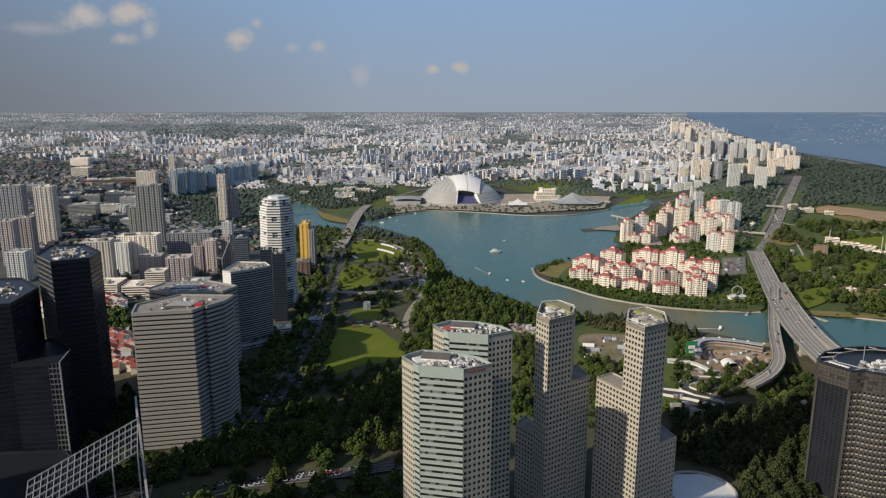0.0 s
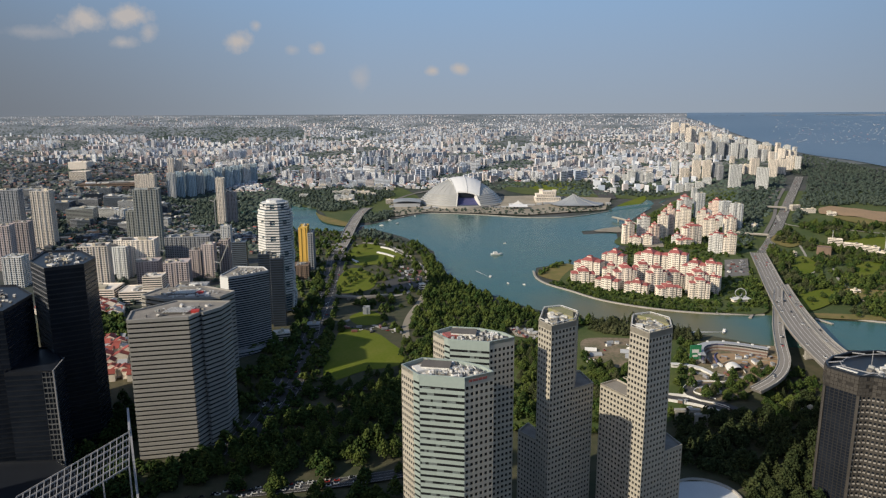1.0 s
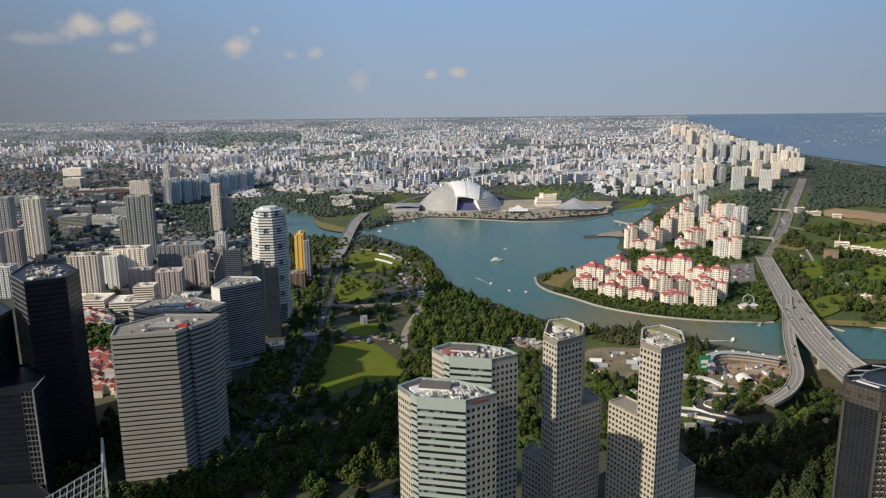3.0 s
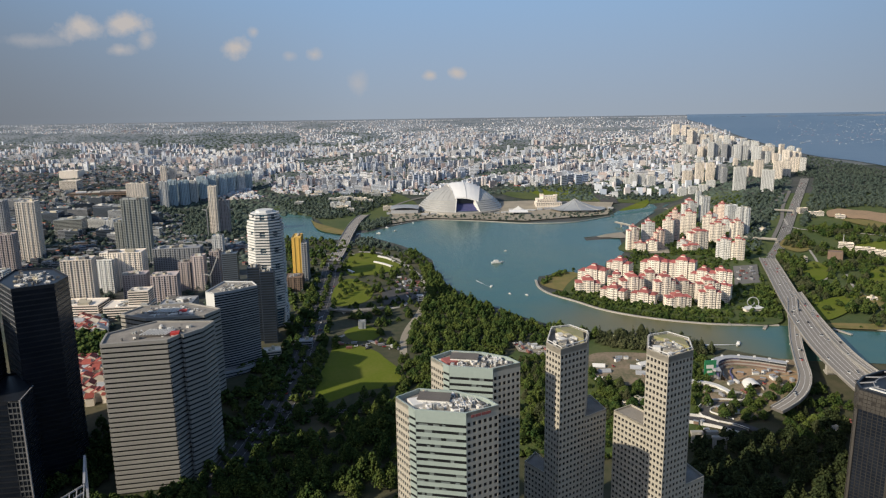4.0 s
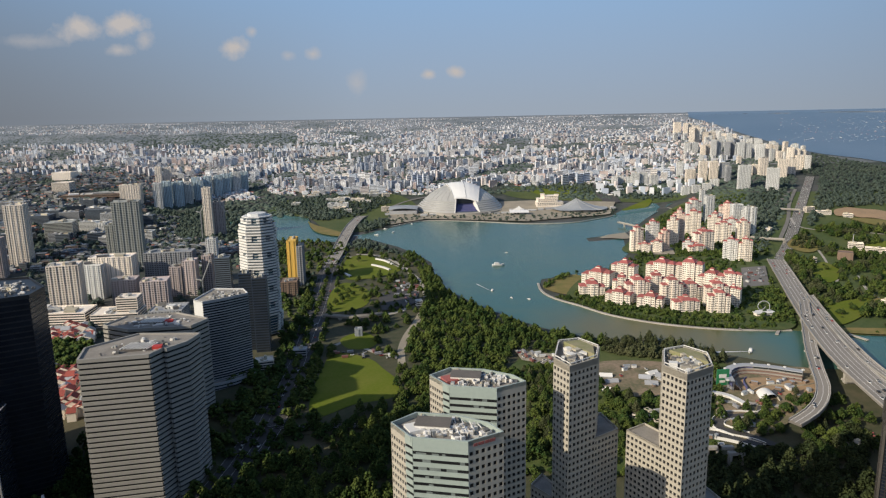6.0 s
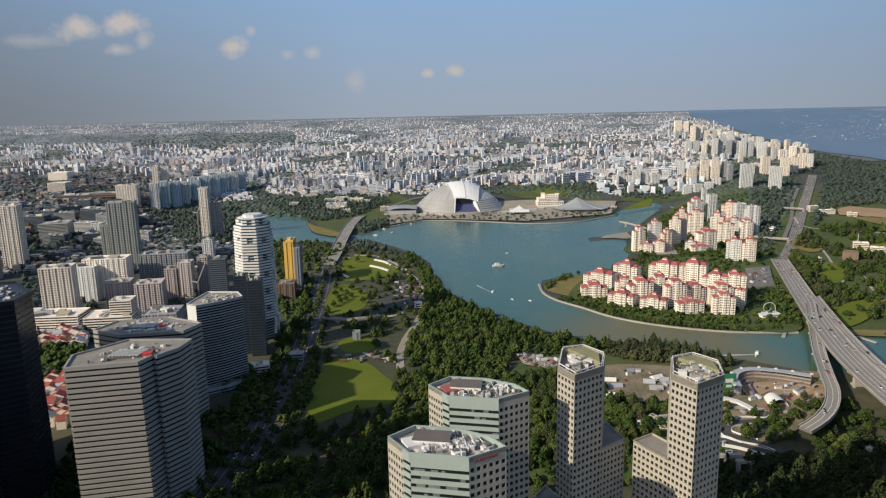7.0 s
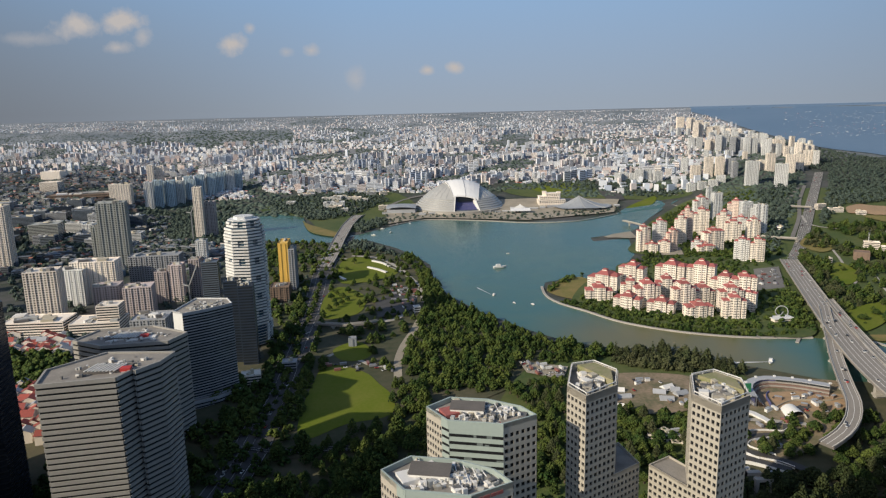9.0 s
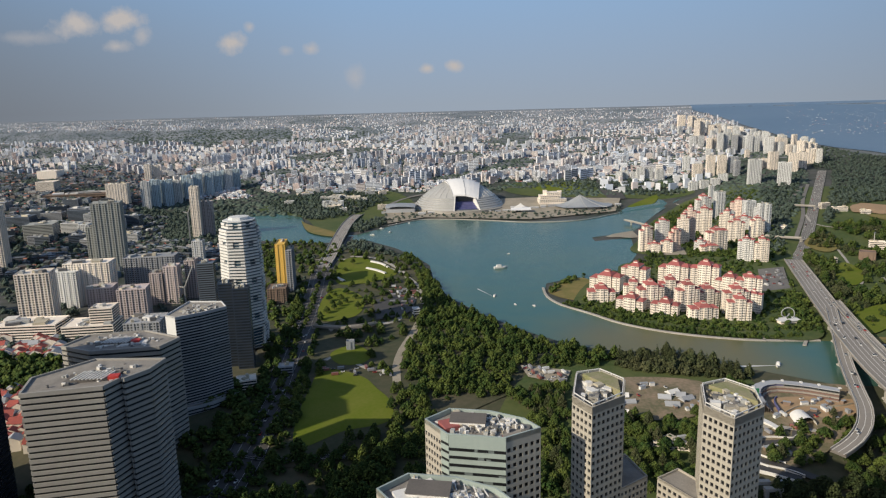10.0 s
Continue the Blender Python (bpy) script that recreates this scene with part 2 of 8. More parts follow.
M = dict(
    soil=material("parkland", (0.034, 0.046, 0.018), 0.95, second=(0.088, 0.078, 0.046), scale=0.012, fine=0.12, amount=0.7),
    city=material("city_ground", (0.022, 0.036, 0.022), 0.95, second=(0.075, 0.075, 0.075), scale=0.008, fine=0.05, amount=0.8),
    # the next two put distance haze into the colour of the far ground
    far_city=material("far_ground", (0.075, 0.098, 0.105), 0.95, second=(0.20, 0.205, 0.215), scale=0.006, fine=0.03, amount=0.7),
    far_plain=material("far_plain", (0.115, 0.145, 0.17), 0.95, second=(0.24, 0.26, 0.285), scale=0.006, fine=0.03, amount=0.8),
    lawn=material("lawn", (0.105, 0.142, 0.015), 0.95, second=(0.142, 0.158, 0.030), scale=0.02, fine=0.3, amount=0.7, spec=0.1),
    dry=material("dry_grass", (0.216, 0.162, 0.055), 0.95, second=(0.135, 0.130, 0.030), scale=0.03, fine=0.2, amount=0.8),
    meadow=material("meadow", (0.040, 0.070, 0.013), 0.95, second=(0.080, 0.098, 0.026), scale=0.015, fine=0.15, amount=0.8),
    asphalt=material("asphalt", (0.046, 0.046, 0.048), 0.9, second=(0.072, 0.070, 0.068), scale=0.03, fine=0.4, amount=0.6),
    worn=material("worn_asphalt", (0.13, 0.125, 0.118), 0.9, second=(0.19, 0.18, 0.165), scale=0.02, fine=0.2, amount=0.7),
    deck=material("bridge_road", (0.27, 0.245, 0.215), 0.9, second=(0.20, 0.183, 0.165), scale=0.02, fine=0.5, amount=0.5),
    concrete=material("concrete", (0.42, 0.40, 0.36), 0.85, second=(0.30, 0.28, 0.25), scale=0.04, fine=0.6, amount=0.6),
    paving=material("paving", (0.36, 0.32, 0.25), 0.9, second=(0.24, 0.215, 0.17), scale=0.03, fine=0.4, amount=0.6),
    earth=material("bare_earth", (0.36, 0.24, 0.14), 0.95, second=(0.25, 0.18, 0.11), scale=0.02, fine=0.2, amount=0.7),
    standseat=material("brown_seating", (0.20, 0.12, 0.09), 0.8, second=(0.14, 0.09, 0.075), scale=0.1, fine=0.9, amount=0.8),
    yard=material("sandy_yard", (0.26, 0.195, 0.135), 0.95, second=(0.115, 0.11, 0.06), scale=0.035, fine=0.3, amount=0.9),
    paint=material("white_paint", (0.78, 0.77, 0.74), 0.6, scale=0.05, fine=0.8, amount=0.3),
    granite=material("beige_granite", (0.46, 0.43, 0.36), 0.6, second=(0.38, 0.35, 0.30), scale=0.03, fine=0.9, amount=0.4),
    blind=material("grey_blind", (0.16, 0.19, 0.185), 0.5, second=(0.10, 0.12, 0.12), scale=0.05, fine=0.4, amount=0.8),
    panel=material("pale_green_panel", (0.345, 0.41, 0.38), 0.35, second=(0.29, 0.345, 0.325), scale=0.03, fine=0.5, amount=0.5),
    glass=material("dark_window_glass", (0.012, 0.015, 0.018), 0.14, second=(0.032, 0.036, 0.038), scale=0.08, fine=0.35, amount=0.9, spec=0.5),
    blueglass=material("blue_window_glass", (0.05, 0.09, 0.12), 0.10, second=(0.03, 0.05, 0.07), scale=0.06, fine=0.3, amount=0.8, spec=0.8),
    darkglass=material("blue_black_glass", (0.009, 0.013, 0.021), 0.22, second=(0.016, 0.021, 0.031), scale=0.08, fine=0.35, amount=0.9, spec=0.35),
    towerstone=material("dark_grey_granite", (0.070, 0.064, 0.058), 0.45, second=(0.048, 0.044, 0.040), scale=0.05, fine=0.6, amount=0.6),
    hoodstone=material("pale_granite_hood", (0.27, 0.25, 0.22), 0.6, second=(0.20, 0.185, 0.165), scale=0.1, fine=0.8, amount=0.5),
    paleblue=material("pale_blue_render", (0.50, 0.60, 0.66), 0.7, second=(0.42, 0.52, 0.58), scale=0.04, fine=0.6, amount=0.4),
    blackclad=material("black_cladding", (0.011, 0.014, 0.020), 0.4, second=(0.017, 0.020, 0.027), scale=0.04, fine=0.5, amount=0.6),
    brownclad=material("brown_cladding", (0.030, 0.027, 0.025), 0.5, second=(0.020, 0.018, 0.017), scale=0.04, fine=0.5, amount=0.6),
    band=material("white_spandrel", (0.361, 0.348, 0.318), 0.65, second=(0.284, 0.275, 0.258), scale=0.04, fine=0.7, amount=0.5),
    bluedark=material("blue_grey_cladding", (0.13, 0.16, 0.20), 0.45, second=(0.09, 0.11, 0.14), scale=0.04, fine=0.6, amount=0.5),
    nightblue=material("dark_blue_cladding", (0.034, 0.050, 0.078), 0.3, second=(0.022, 0.032, 0.052), scale=0.04, fine=0.6, amount=0.6),
    smoked=material("smoked_glass", (0.010, 0.011, 0.013), 0.32, second=(0.018, 0.019, 0.021), scale=0.08, fine=0.35, amount=0.9, spec=0.25),
    latticework=material("grey_white_steelwork", (0.36, 0.36, 0.37), 0.5, second=(0.28, 0.28, 0.29), scale=0.1, fine=0.8, amount=0.5),
    brownband=material("grey_brown_spandrel", (0.34, 0.31, 0.27), 0.6, second=(0.26, 0.24, 0.21), scale=0.04, fine=0.6, amount=0.5),
    bluewhite=material("cool_white_render", (0.68, 0.69, 0.68), 0.65, second=(0.55, 0.56, 0.56), scale=0.04, fine=0.6, amount=0.4),
    cream=material("cream_render", (0.84, 0.77, 0.68), 0.75, second=(0.74, 0.66, 0.57), scale=0.05, fine=0.6, amount=0.5, per="object", spread=0.12),
    peach=material("peach_render", (0.78, 0.63, 0.54), 0.75, second=(0.68, 0.55, 0.48), scale=0.05, fine=0.6, amount=0.5, per="object", spread=0.12),
    brownblock=material("brown_render", (0.22, 0.155, 0.115), 0.8, second=(0.17, 0.12, 0.09), scale=0.05, fine=0.5, amount=0.6),
    grey=material("grey_render", (0.37, 0.385, 0.405), 0.75, second=(0.29, 0.30, 0.32), scale=0.05, fine=0.6, amount=0.5, per="object", spread=0.18),
    pink=material("pinkish_render", (0.56, 0.48, 0.46), 0.75, second=(0.46, 0.40, 0.39), scale=0.05, fine=0.6, amount=0.5, per="object", spread=0.15),
    yellow=material("yellow_wall", (0.72, 0.46, 0.10), 0.7, second=(0.62, 0.40, 0.09), scale=0.05, fine=0.6, amount=0.5),
    sage=material("grey_green_render", (0.40, 0.41, 0.375), 0.7, second=(0.31, 0.32, 0.30), scale=0.05, fine=0.6, amount=0.5),
    redroof=material("red_tile_roof", (0.38, 0.105, 0.095), 0.8, second=(0.30, 0.10, 0.09), scale=0.06, fine=0.7, amount=0.6, per="object", spread=0.15),
    deepred=material("dark_red_tiles", (0.34, 0.075, 0.055), 0.8, second=(0.24, 0.06, 0.05), scale=0.08, fine=0.8, amount=0.7, per="object", spread=0.25),
    whiteroof=material("white_roof_skin", (0.82, 0.82, 0.81), 0.55, second=(0.72, 0.72, 0.72), scale=0.03, fine=0.3, amount=0.5),
    metalgrey=material("grey_roof_metal", (0.36, 0.38, 0.40), 0.5, 0.1, second=(0.28, 0.30, 0.32), scale=0.03, fine=0.3, amount=0.6),
    arenaseat=material("dark_blue_seats", (0.085, 0.095, 0.24), 0.7, second=(0.12, 0.12, 0.24), scale=0.1, fine=0.9, amount=0.8),
    metal=material("pale_metal", (0.54, 0.535, 0.51), 0.4, 0.3, second=(0.43, 0.425, 0.40), scale=0.03, fine=0.4, amount=0.5),
    steel=material("grey_steel", (0.30, 0.31, 0.33), 0.45, 0.6, second=(0.22, 0.23, 0.24), scale=0.05, fine=0.8, amount=0.5),
    plant=palette("roof_plant", [(0.80, 0.78, 0.74), (0.20, 0.19, 0.18), (0.72, 0.70, 0.66), (0.34, 0.32, 0.28), (0.52, 0.47, 0.36), (0.14, 0.14, 0.14), (0.78, 0.77, 0.74), (0.42, 0.43, 0.42)]),
    # grey and blue roofs, darkened further to imitate cloud shade and haze
    lowtown=palette("low_town", [(0.13, 0.15, 0.18), (0.20, 0.23, 0.27), (0.10, 0.11, 0.12), (0.26, 0.27, 0.28), (0.17, 0.13, 0.12), (0.13, 0.18, 0.24), (0.40, 0.40, 0.40), (0.11, 0.12, 0.11)]),
    roofdeck=material("brown_grey_roof_sheet", (0.15, 0.135, 0.12), 0.9, second=(0.11, 0.10, 0.09), scale=0.1, fine=1.0, amount=0.7),
    roofing=material("roof_gravel", (0.20, 0.185, 0.17), 0.95, second=(0.30, 0.28, 0.25), scale=0.1, fine=1.0, amount=0.7),
    turf=material("roof_moss", (0.20, 0.21, 0.09), 0.95, second=(0.28, 0.25, 0.16), scale=0.1, fine=0.8, amount=0.8),
    leaf=material("leaves", (0.026, 0.054, 0.015), 0.8, second=(0.086, 0.112, 0.027), scale=0.05, fine=0.3, amount=0.9, per="island", spread=0.4, spec=0.12),
    # a darker copy of the leaves, with tower shade put into the colour
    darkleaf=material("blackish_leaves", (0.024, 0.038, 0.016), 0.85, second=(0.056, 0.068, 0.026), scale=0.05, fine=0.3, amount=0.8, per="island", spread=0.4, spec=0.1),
    # leaf green shifted to blue-grey to imitate haze over far trees
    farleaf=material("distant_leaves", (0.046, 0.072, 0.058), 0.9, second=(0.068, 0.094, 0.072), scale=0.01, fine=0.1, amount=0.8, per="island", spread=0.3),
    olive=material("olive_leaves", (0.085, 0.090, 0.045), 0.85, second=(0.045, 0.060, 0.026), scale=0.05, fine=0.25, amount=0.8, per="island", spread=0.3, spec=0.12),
    bark=material("bark", (0.12, 0.09, 0.065), 0.95, fine=1.5),
    # wall colours cooled towards blue-white, so haze is part of the palette
    houses=palette("house_walls", [(0.83, 0.85, 0.89), (0.66, 0.67, 0.69), (0.60, 0.67, 0.78), (0.84, 0.80, 0.76), (0.52, 0.53, 0.57), (0.78, 0.71, 0.69), (0.80, 0.84, 0.90), (0.50, 0.57, 0.68), (0.70, 0.58, 0.55), (0.82, 0.86, 0.92)]),
    tiles=palette("house_roofs", [(0.42, 0.14, 0.09), (0.36, 0.17, 0.12), (0.48, 0.20, 0.13), (0.30, 0.24, 0.22), (0.55, 0.50, 0.45), (0.40, 0.12, 0.10)]),
    cars=palette("car_paint", [(0.7, 0.7, 0.7), (0.05, 0.05, 0.06), (0.5, 0.05, 0.05), (0.75, 0.75, 0.72), (0.25, 0.26, 0.28), (0.1, 0.15, 0.3)], 0.35),
    line=material("road_paint", (0.75, 0.74, 0.70), 0.7),
    green=material("green_screen", (0.03, 0.22, 0.09), 0.5, second=(0.02, 0.16, 0.07)),
    red=material("red_plastic", (0.55, 0.05, 0.04), 0.6),
    logo=material("yellow_green_sign", (0.60, 0.62, 0.05), 0.5),
)


def water_material(name, color, second, rough=0.12, silt=None):
    m = material(name, color, rough, second=second, scale=0.004, fine=0.02, amount=0.9)
    n, l = m.node_tree.nodes, m.node_tree.links
    geo = [k for k in n if k.bl_idname == "ShaderNodeNewGeometry"][0]
    w = n.new("ShaderNodeTexNoise")
    w.inputs["Scale"].default_value, w.inputs["Detail"].default_value = 0.35, 4
    k = n.new("ShaderNodeBump")
    k.inputs["Strength"].default_value, k.inputs["Distance"].default_value = 0.35, 0.5
    l.new(geo.outputs["Position"], w.inputs["Vector"])
    l.new(w.outputs["Fac"], k.inputs["Height"])
    l.new(k.outputs[0], n["Principled BSDF"].inputs["Normal"])
    if silt:
        # murky shallow water where the river narrows
        xyz = n.new("ShaderNodeSeparateXYZ")
        l.new(geo.outputs["Position"], xyz.inputs[0])
        shallow = []
        for axis, a, b in (("Y", 1090, 940), ("X", 90, 210), ("X", 430, 330)):
            mr = n.new("ShaderNodeMapRange")
            mr.interpolation_type = "SMOOTHSTEP"
            mr.inputs["From Min"].default_value, mr.inputs["From Max"].default_value = a, b
            l.new(xyz.outputs[axis], mr.inputs["Value"])
            shallow.append(mr.outputs[0])
        both = n.new("ShaderNodeMath")
        both.operation = "MULTIPLY"
        l.new(shallow[0], both.inputs[0])
        l.new(shallow[1], both.inputs[1])
        inner = both
        both = n.new("ShaderNodeMath")
        both.operation = "MULTIPLY"
        l.new(inner.outputs[0], both.inputs[0])
        l.new(shallow[2], both.inputs[1])
        mix = n.new("ShaderNodeMix")
        mix.data_type = "RGBA"
        l.new(both.outputs[0], mix.inputs["Factor"])
        l.new(n["Principled BSDF"].inputs["Base Color"].links[0].from_socket, mix.inputs["A"])
        mix.inputs["B"].default_value = (*silt, 1)
        l.new(mix.outputs["Result"], n["Principled BSDF"].inputs["Base Color"])
    return m


M["water"] = water_material("basin_water", (0.036, 0.110, 0.100), (0.058, 0.120, 0.090), 0.24, (0.125, 0.116, 0.044))
M["water"].node_tree.nodes["Principled BSDF"].inputs["Specular IOR Level"].default_value = 0.24
M["sea"] = water_material("sea_water", (0.09, 0.14, 0.20), (0.11, 0.16, 0.22), 0.35)

# ---- mesh helpers ----
EYE_HIGH = 285.0


def ease(a, b, x):
    u = min(1.0, max(0.0, (x - a) / (b - a)))
    return u * u * (3 - 2 * u)


def ground_z(x, y):
    """Falling gently towards the near towers, flat round the basin, then one long slope up to the far plain."""
    if y < 900:
        e = min(800 - y, 290)
        return 0.0 if e <= 0 else -0.165 * (e * e / 160 if e < 80 else e - 40)
    s = x / y
    y0 = 1880 - 600 * (ease(0.30, 0.45, s) + ease(0.36, 0.50, -s))
    if y <= y0:
        return 0.0
    u = (y - y0) / (3750 - y0)
    if u >= 1:
        return 240.0
    return 240.0 * (u * u / 0.12 if u < 0.06 else u - 0.03) / 0.97


def shrink(x, y):
    """The size of things on the far slope, which stands for a longer plain."""
    return 1 - ground_z(x, y) / EYE_HIGH


class Shape:
    """Collects faces for one mesh."""

    def __init__(self):
        self.v, self.f, self.m = [], [], []

    def face(self, pts, mat=0):
        i = len(self.v)
        self.v.extend(tuple(p) for p in pts)
        self.f.append(tuple(range(i, i + len(pts))))
        self.m.append(mat)

    def joined(self, verts, faces, mat=0):
        i = len(self.v)
        self.v.extend(tuple(p) for p in verts)
        self.f.extend(tuple(i + k for k in f) for f in faces)
        self.m.extend([mat] * len(faces))

    def box(self, x, y, z, w, d, h, turn=0.0, mat=0, bottom=False):
        """A box on its base centre."""
        c, s = math.cos(turn), math.sin(turn)
        q = [(x + c * a - s * b, y + s * a + c * b) for a, b in ((-w / 2, -d / 2), (w / 2, -d / 2), (w / 2, d / 2), (-w / 2, d / 2))]
        self.joined([(*p, z) for p in q] + [(*p, z + h) for p in q], [(0, 1, 5, 4), (1, 2, 6, 5), (2, 3, 7, 6), (3, 0, 4, 7), (4, 5, 6, 7)] + ([(3, 2, 1, 0)] if bottom else []), mat)

    def prism(self, pts, z0, z1, mat=0, cap=True, capmat=None):
        n = len(pts)
        self.joined([(*p[:2], z0) for p in pts] + [(*p[:2], z1) for p in pts], [(i, (i + 1) % n, n + (i + 1) % n, n + i) for i in range(n)], mat)
        if cap:
            self.face([(*p[:2], z1) for p in pts], mat if capmat is None else capmat)

    def beam(self, a, b, w, h=None, mat=0):
        """A straight bar from a to b."""
        a, b, h = Vector(a), Vector(b), h or w
        d = (b - a).normalized()
        side = d.cross(Vector((0, 0, 1))) if abs(d.z) < 0.99 else Vector((1, 0, 0))
        side.normalize()
        up = side.cross(d)
        o = [side * (sx * w / 2) + up * (sz * h / 2) for sx, sz in ((-1, -1), (1, -1), (1, 1), (-1, 1))]
        self.joined([a + k for k in o] + [b + k for k in o], [(0, 1, 5, 4), (1, 2, 6, 5), (2, 3, 7, 6), (3, 0, 4, 7), (4, 5, 6, 7), (3, 2, 1, 0)], mat)

    def mesh(self, name, mats):
        me = bpy.data.meshes.new(name)
        me.from_pydata(self.v, [], self.f)
        for m in mats if isinstance(mats, (list, tuple)) else [mats]:
            me.materials.append(m)
        me.polygons.foreach_set("material_index", self.m)
        me.update()
        return me


def part(name, shape, mats, parent=None, label="", kind=""):
    ob = new(name, shape.mesh(name, mats))
    ob.parent = parent
    return tagged(ob, label, kind=kind)


def thing(name, label, category, group="", at=(0, 0, 0)):
    ob = new(name)
    ob.location = at
    ob.empty_display_size = 2
    return tagged(ob, label, category, group)


def sheet(name, pts, mat, lift=0.3, label="", category="", kind="structure", flat=False):
    """A flat patch of ground cover laid over the ground."""
    bm = bmesh.new()
    vs = [bm.verts.new((x, y, 0)) for x, y in pts]
    for a, b, c in tessellate_polygon([[Vector((x, y, 0)) for x, y in pts]]):
        f = bm.faces.new((vs[a], vs[b], vs[c]))
        f.normal_update()
        if f.normal.z < 0:
            f.normal_flip()
    for _ in range(5):
        long = [e for e in bm.edges if e.calc_length() > 45]
        if not long or flat:
            break
        bmesh.ops.subdivide_edges(bm, edges=long, cuts=1)
        bmesh.ops.triangulate(bm, faces=bm.faces[:])
    for v in bm.verts:
        v.co.z = (max(0.0, ground_z(v.co.x, v.co.y)) if flat else ground_z(v.co.x, v.co.y)) + lift
    me = bpy.data.meshes.new(name)
    bm.to_mesh(me)
    bm.free()
    me.materials.append(mat)
    return tagged(new(name, me), label, category, kind=kind)


def rounded(pts, step=9.0):
    """A closed outline with soft corners."""
    n, out = len(pts), []
    for i in range(n):
        a, b, c, d = (Vector(pts[(i + k) % n]) for k in (-1, 0, 1, 2))
        m = max(2, int((c - b).length / step))
        for k in range(m):
            t = k / m
            out.append(tuple(0.5 * ((2 * b) + (c - a) * t + (2 * a - 5 * b + 4 * c - d) * t * t + (3 * b - a - 3 * c + d) * t ** 3)))
    return out


def smooth_line(pts, step=12.0):
    """A Catmull-Rom line through points, resampled."""
    pts = [Vector(p) for p in pts]
    pts = [2 * pts[0] - pts[1]] + pts + [2 * pts[-1] - pts[-2]]
    out = []
    for i in range(1, len(pts) - 2):
        a, b, c, d = pts[i - 1:i + 3]
        n = max(2, int((c - b).length / step))
        for k in range(n):
            t = k / n
            out.append(0.5 * ((2 * b) + (c - a) * t + (2 * a - 5 * b + 4 * c - d) * t * t + (3 * b - a - 3 * c + d) * t ** 3))
    return out + [pts[-2]]


def sides(line, off):
    """The line shifted to its right by off."""
    out = []
    for i, p in enumerate(line):
        d = line[min(i + 1, len(line) - 1)] - line[max(i - 1, 0)]
        n = Vector((d.y, -d.x, 0)).normalized()
        out.append(p + n * off)
    return out


def strip(shape, line, o0, o1, z0, z1, mat=0):
    """A swept bar between two offsets and two heights along a line."""
    a, b = sides(line, o0), sides(line, o1)
    n = len(line)
    verts = [p + Vector((0, 0, z)) for row, z in ((a, z0), (b, z0), (b, z1), (a, z1)) for p in row]
    faces = []
    for i in range(n - 1):
        for r in range(4):
            q = (r + 1) % 4
            faces.append((r * n + i, q * n + i, q * n + i + 1, r * n + i + 1))
    shape.joined(verts, faces, mat)


def outward(p, q):
    d = Vector((q[0] - p[0], q[1] - p[1], 0))
    return d, d.length, d.normalized(), Vector((d.y, -d.x, 0)).normalized()


def punched(wall, panes, p, q, z0, z1, floors, bays, fw=0.55, fh=0.5, depth=0.5, top=0.0, foot=0.0, loose=None, loose_from=None):
    """A wall from p to q with a grid of recessed windows; panes get their own shape, or are listed in loose."""
    d, length, u, n = outward(p, q)
    base = Vector((p[0], p[1], 0))
    zt, zb = z1 - top, z0 + foot
    at = lambda s, z, inn=0.0: base + u * s - n * inn + Vector((0, 0, z))
    if top:
        wall.face([at(0, zt), at(length, zt), at(length, z1), at(0, z1)])
    if foot:
        wall.face([at(0, z0), at(length, z0), at(length, zb), at(0, zb)])
    bw, bh = length / bays, (zt - zb) / floors
    mx, mz = bw * (1 - fw) / 2, bh * (1 - fh) / 2
    for j in range(floors):
        a = zb + j * bh
        wall.face([at(0, a), at(length, a), at(length, a + mz), at(0, a + mz)])
        wall.face([at(0, a + bh - mz), at(length, a + bh - mz), at(length, a + bh), at(0, a + bh)])
        l, h = a + mz, a + bh - mz
        for i in range(bays):
            s0, s1 = i * bw + mx, (i + 1) * bw - mx
            wall.face([at(i * bw - (mx if i else 0), l), at(s0, l), at(s0, h), at(i * bw - (mx if i else 0), h)])
            wall.face([at(s0, h), at(s1, h), at(s1, h, depth), at(s0, h, depth)])
            wall.face([at(s0, l, depth), at(s1, l, depth), at(s1, l), at(s0, l)])
            wall.face([at(s0, l), at(s0, l, depth), at(s0, h, depth), at(s0, h)])
            wall.face([at(s1, l, depth), at(s1, l), at(s1, h), at(s1, h, depth)])
            if loose is not None and a >= loose_from:
                loose.append((at((s0 + s1) / 2, (l + h) / 2, depth), math.atan2(u.y, u.x), s1 - s0, h - l))
            else:
                panes.face([at(s0, l, depth), at(s1, l, depth), at(s1, h, depth), at(s0, h, depth)])
        wall.face([at(length - mx, l), at(length, l), at(length, h), at(length - mx, h)])


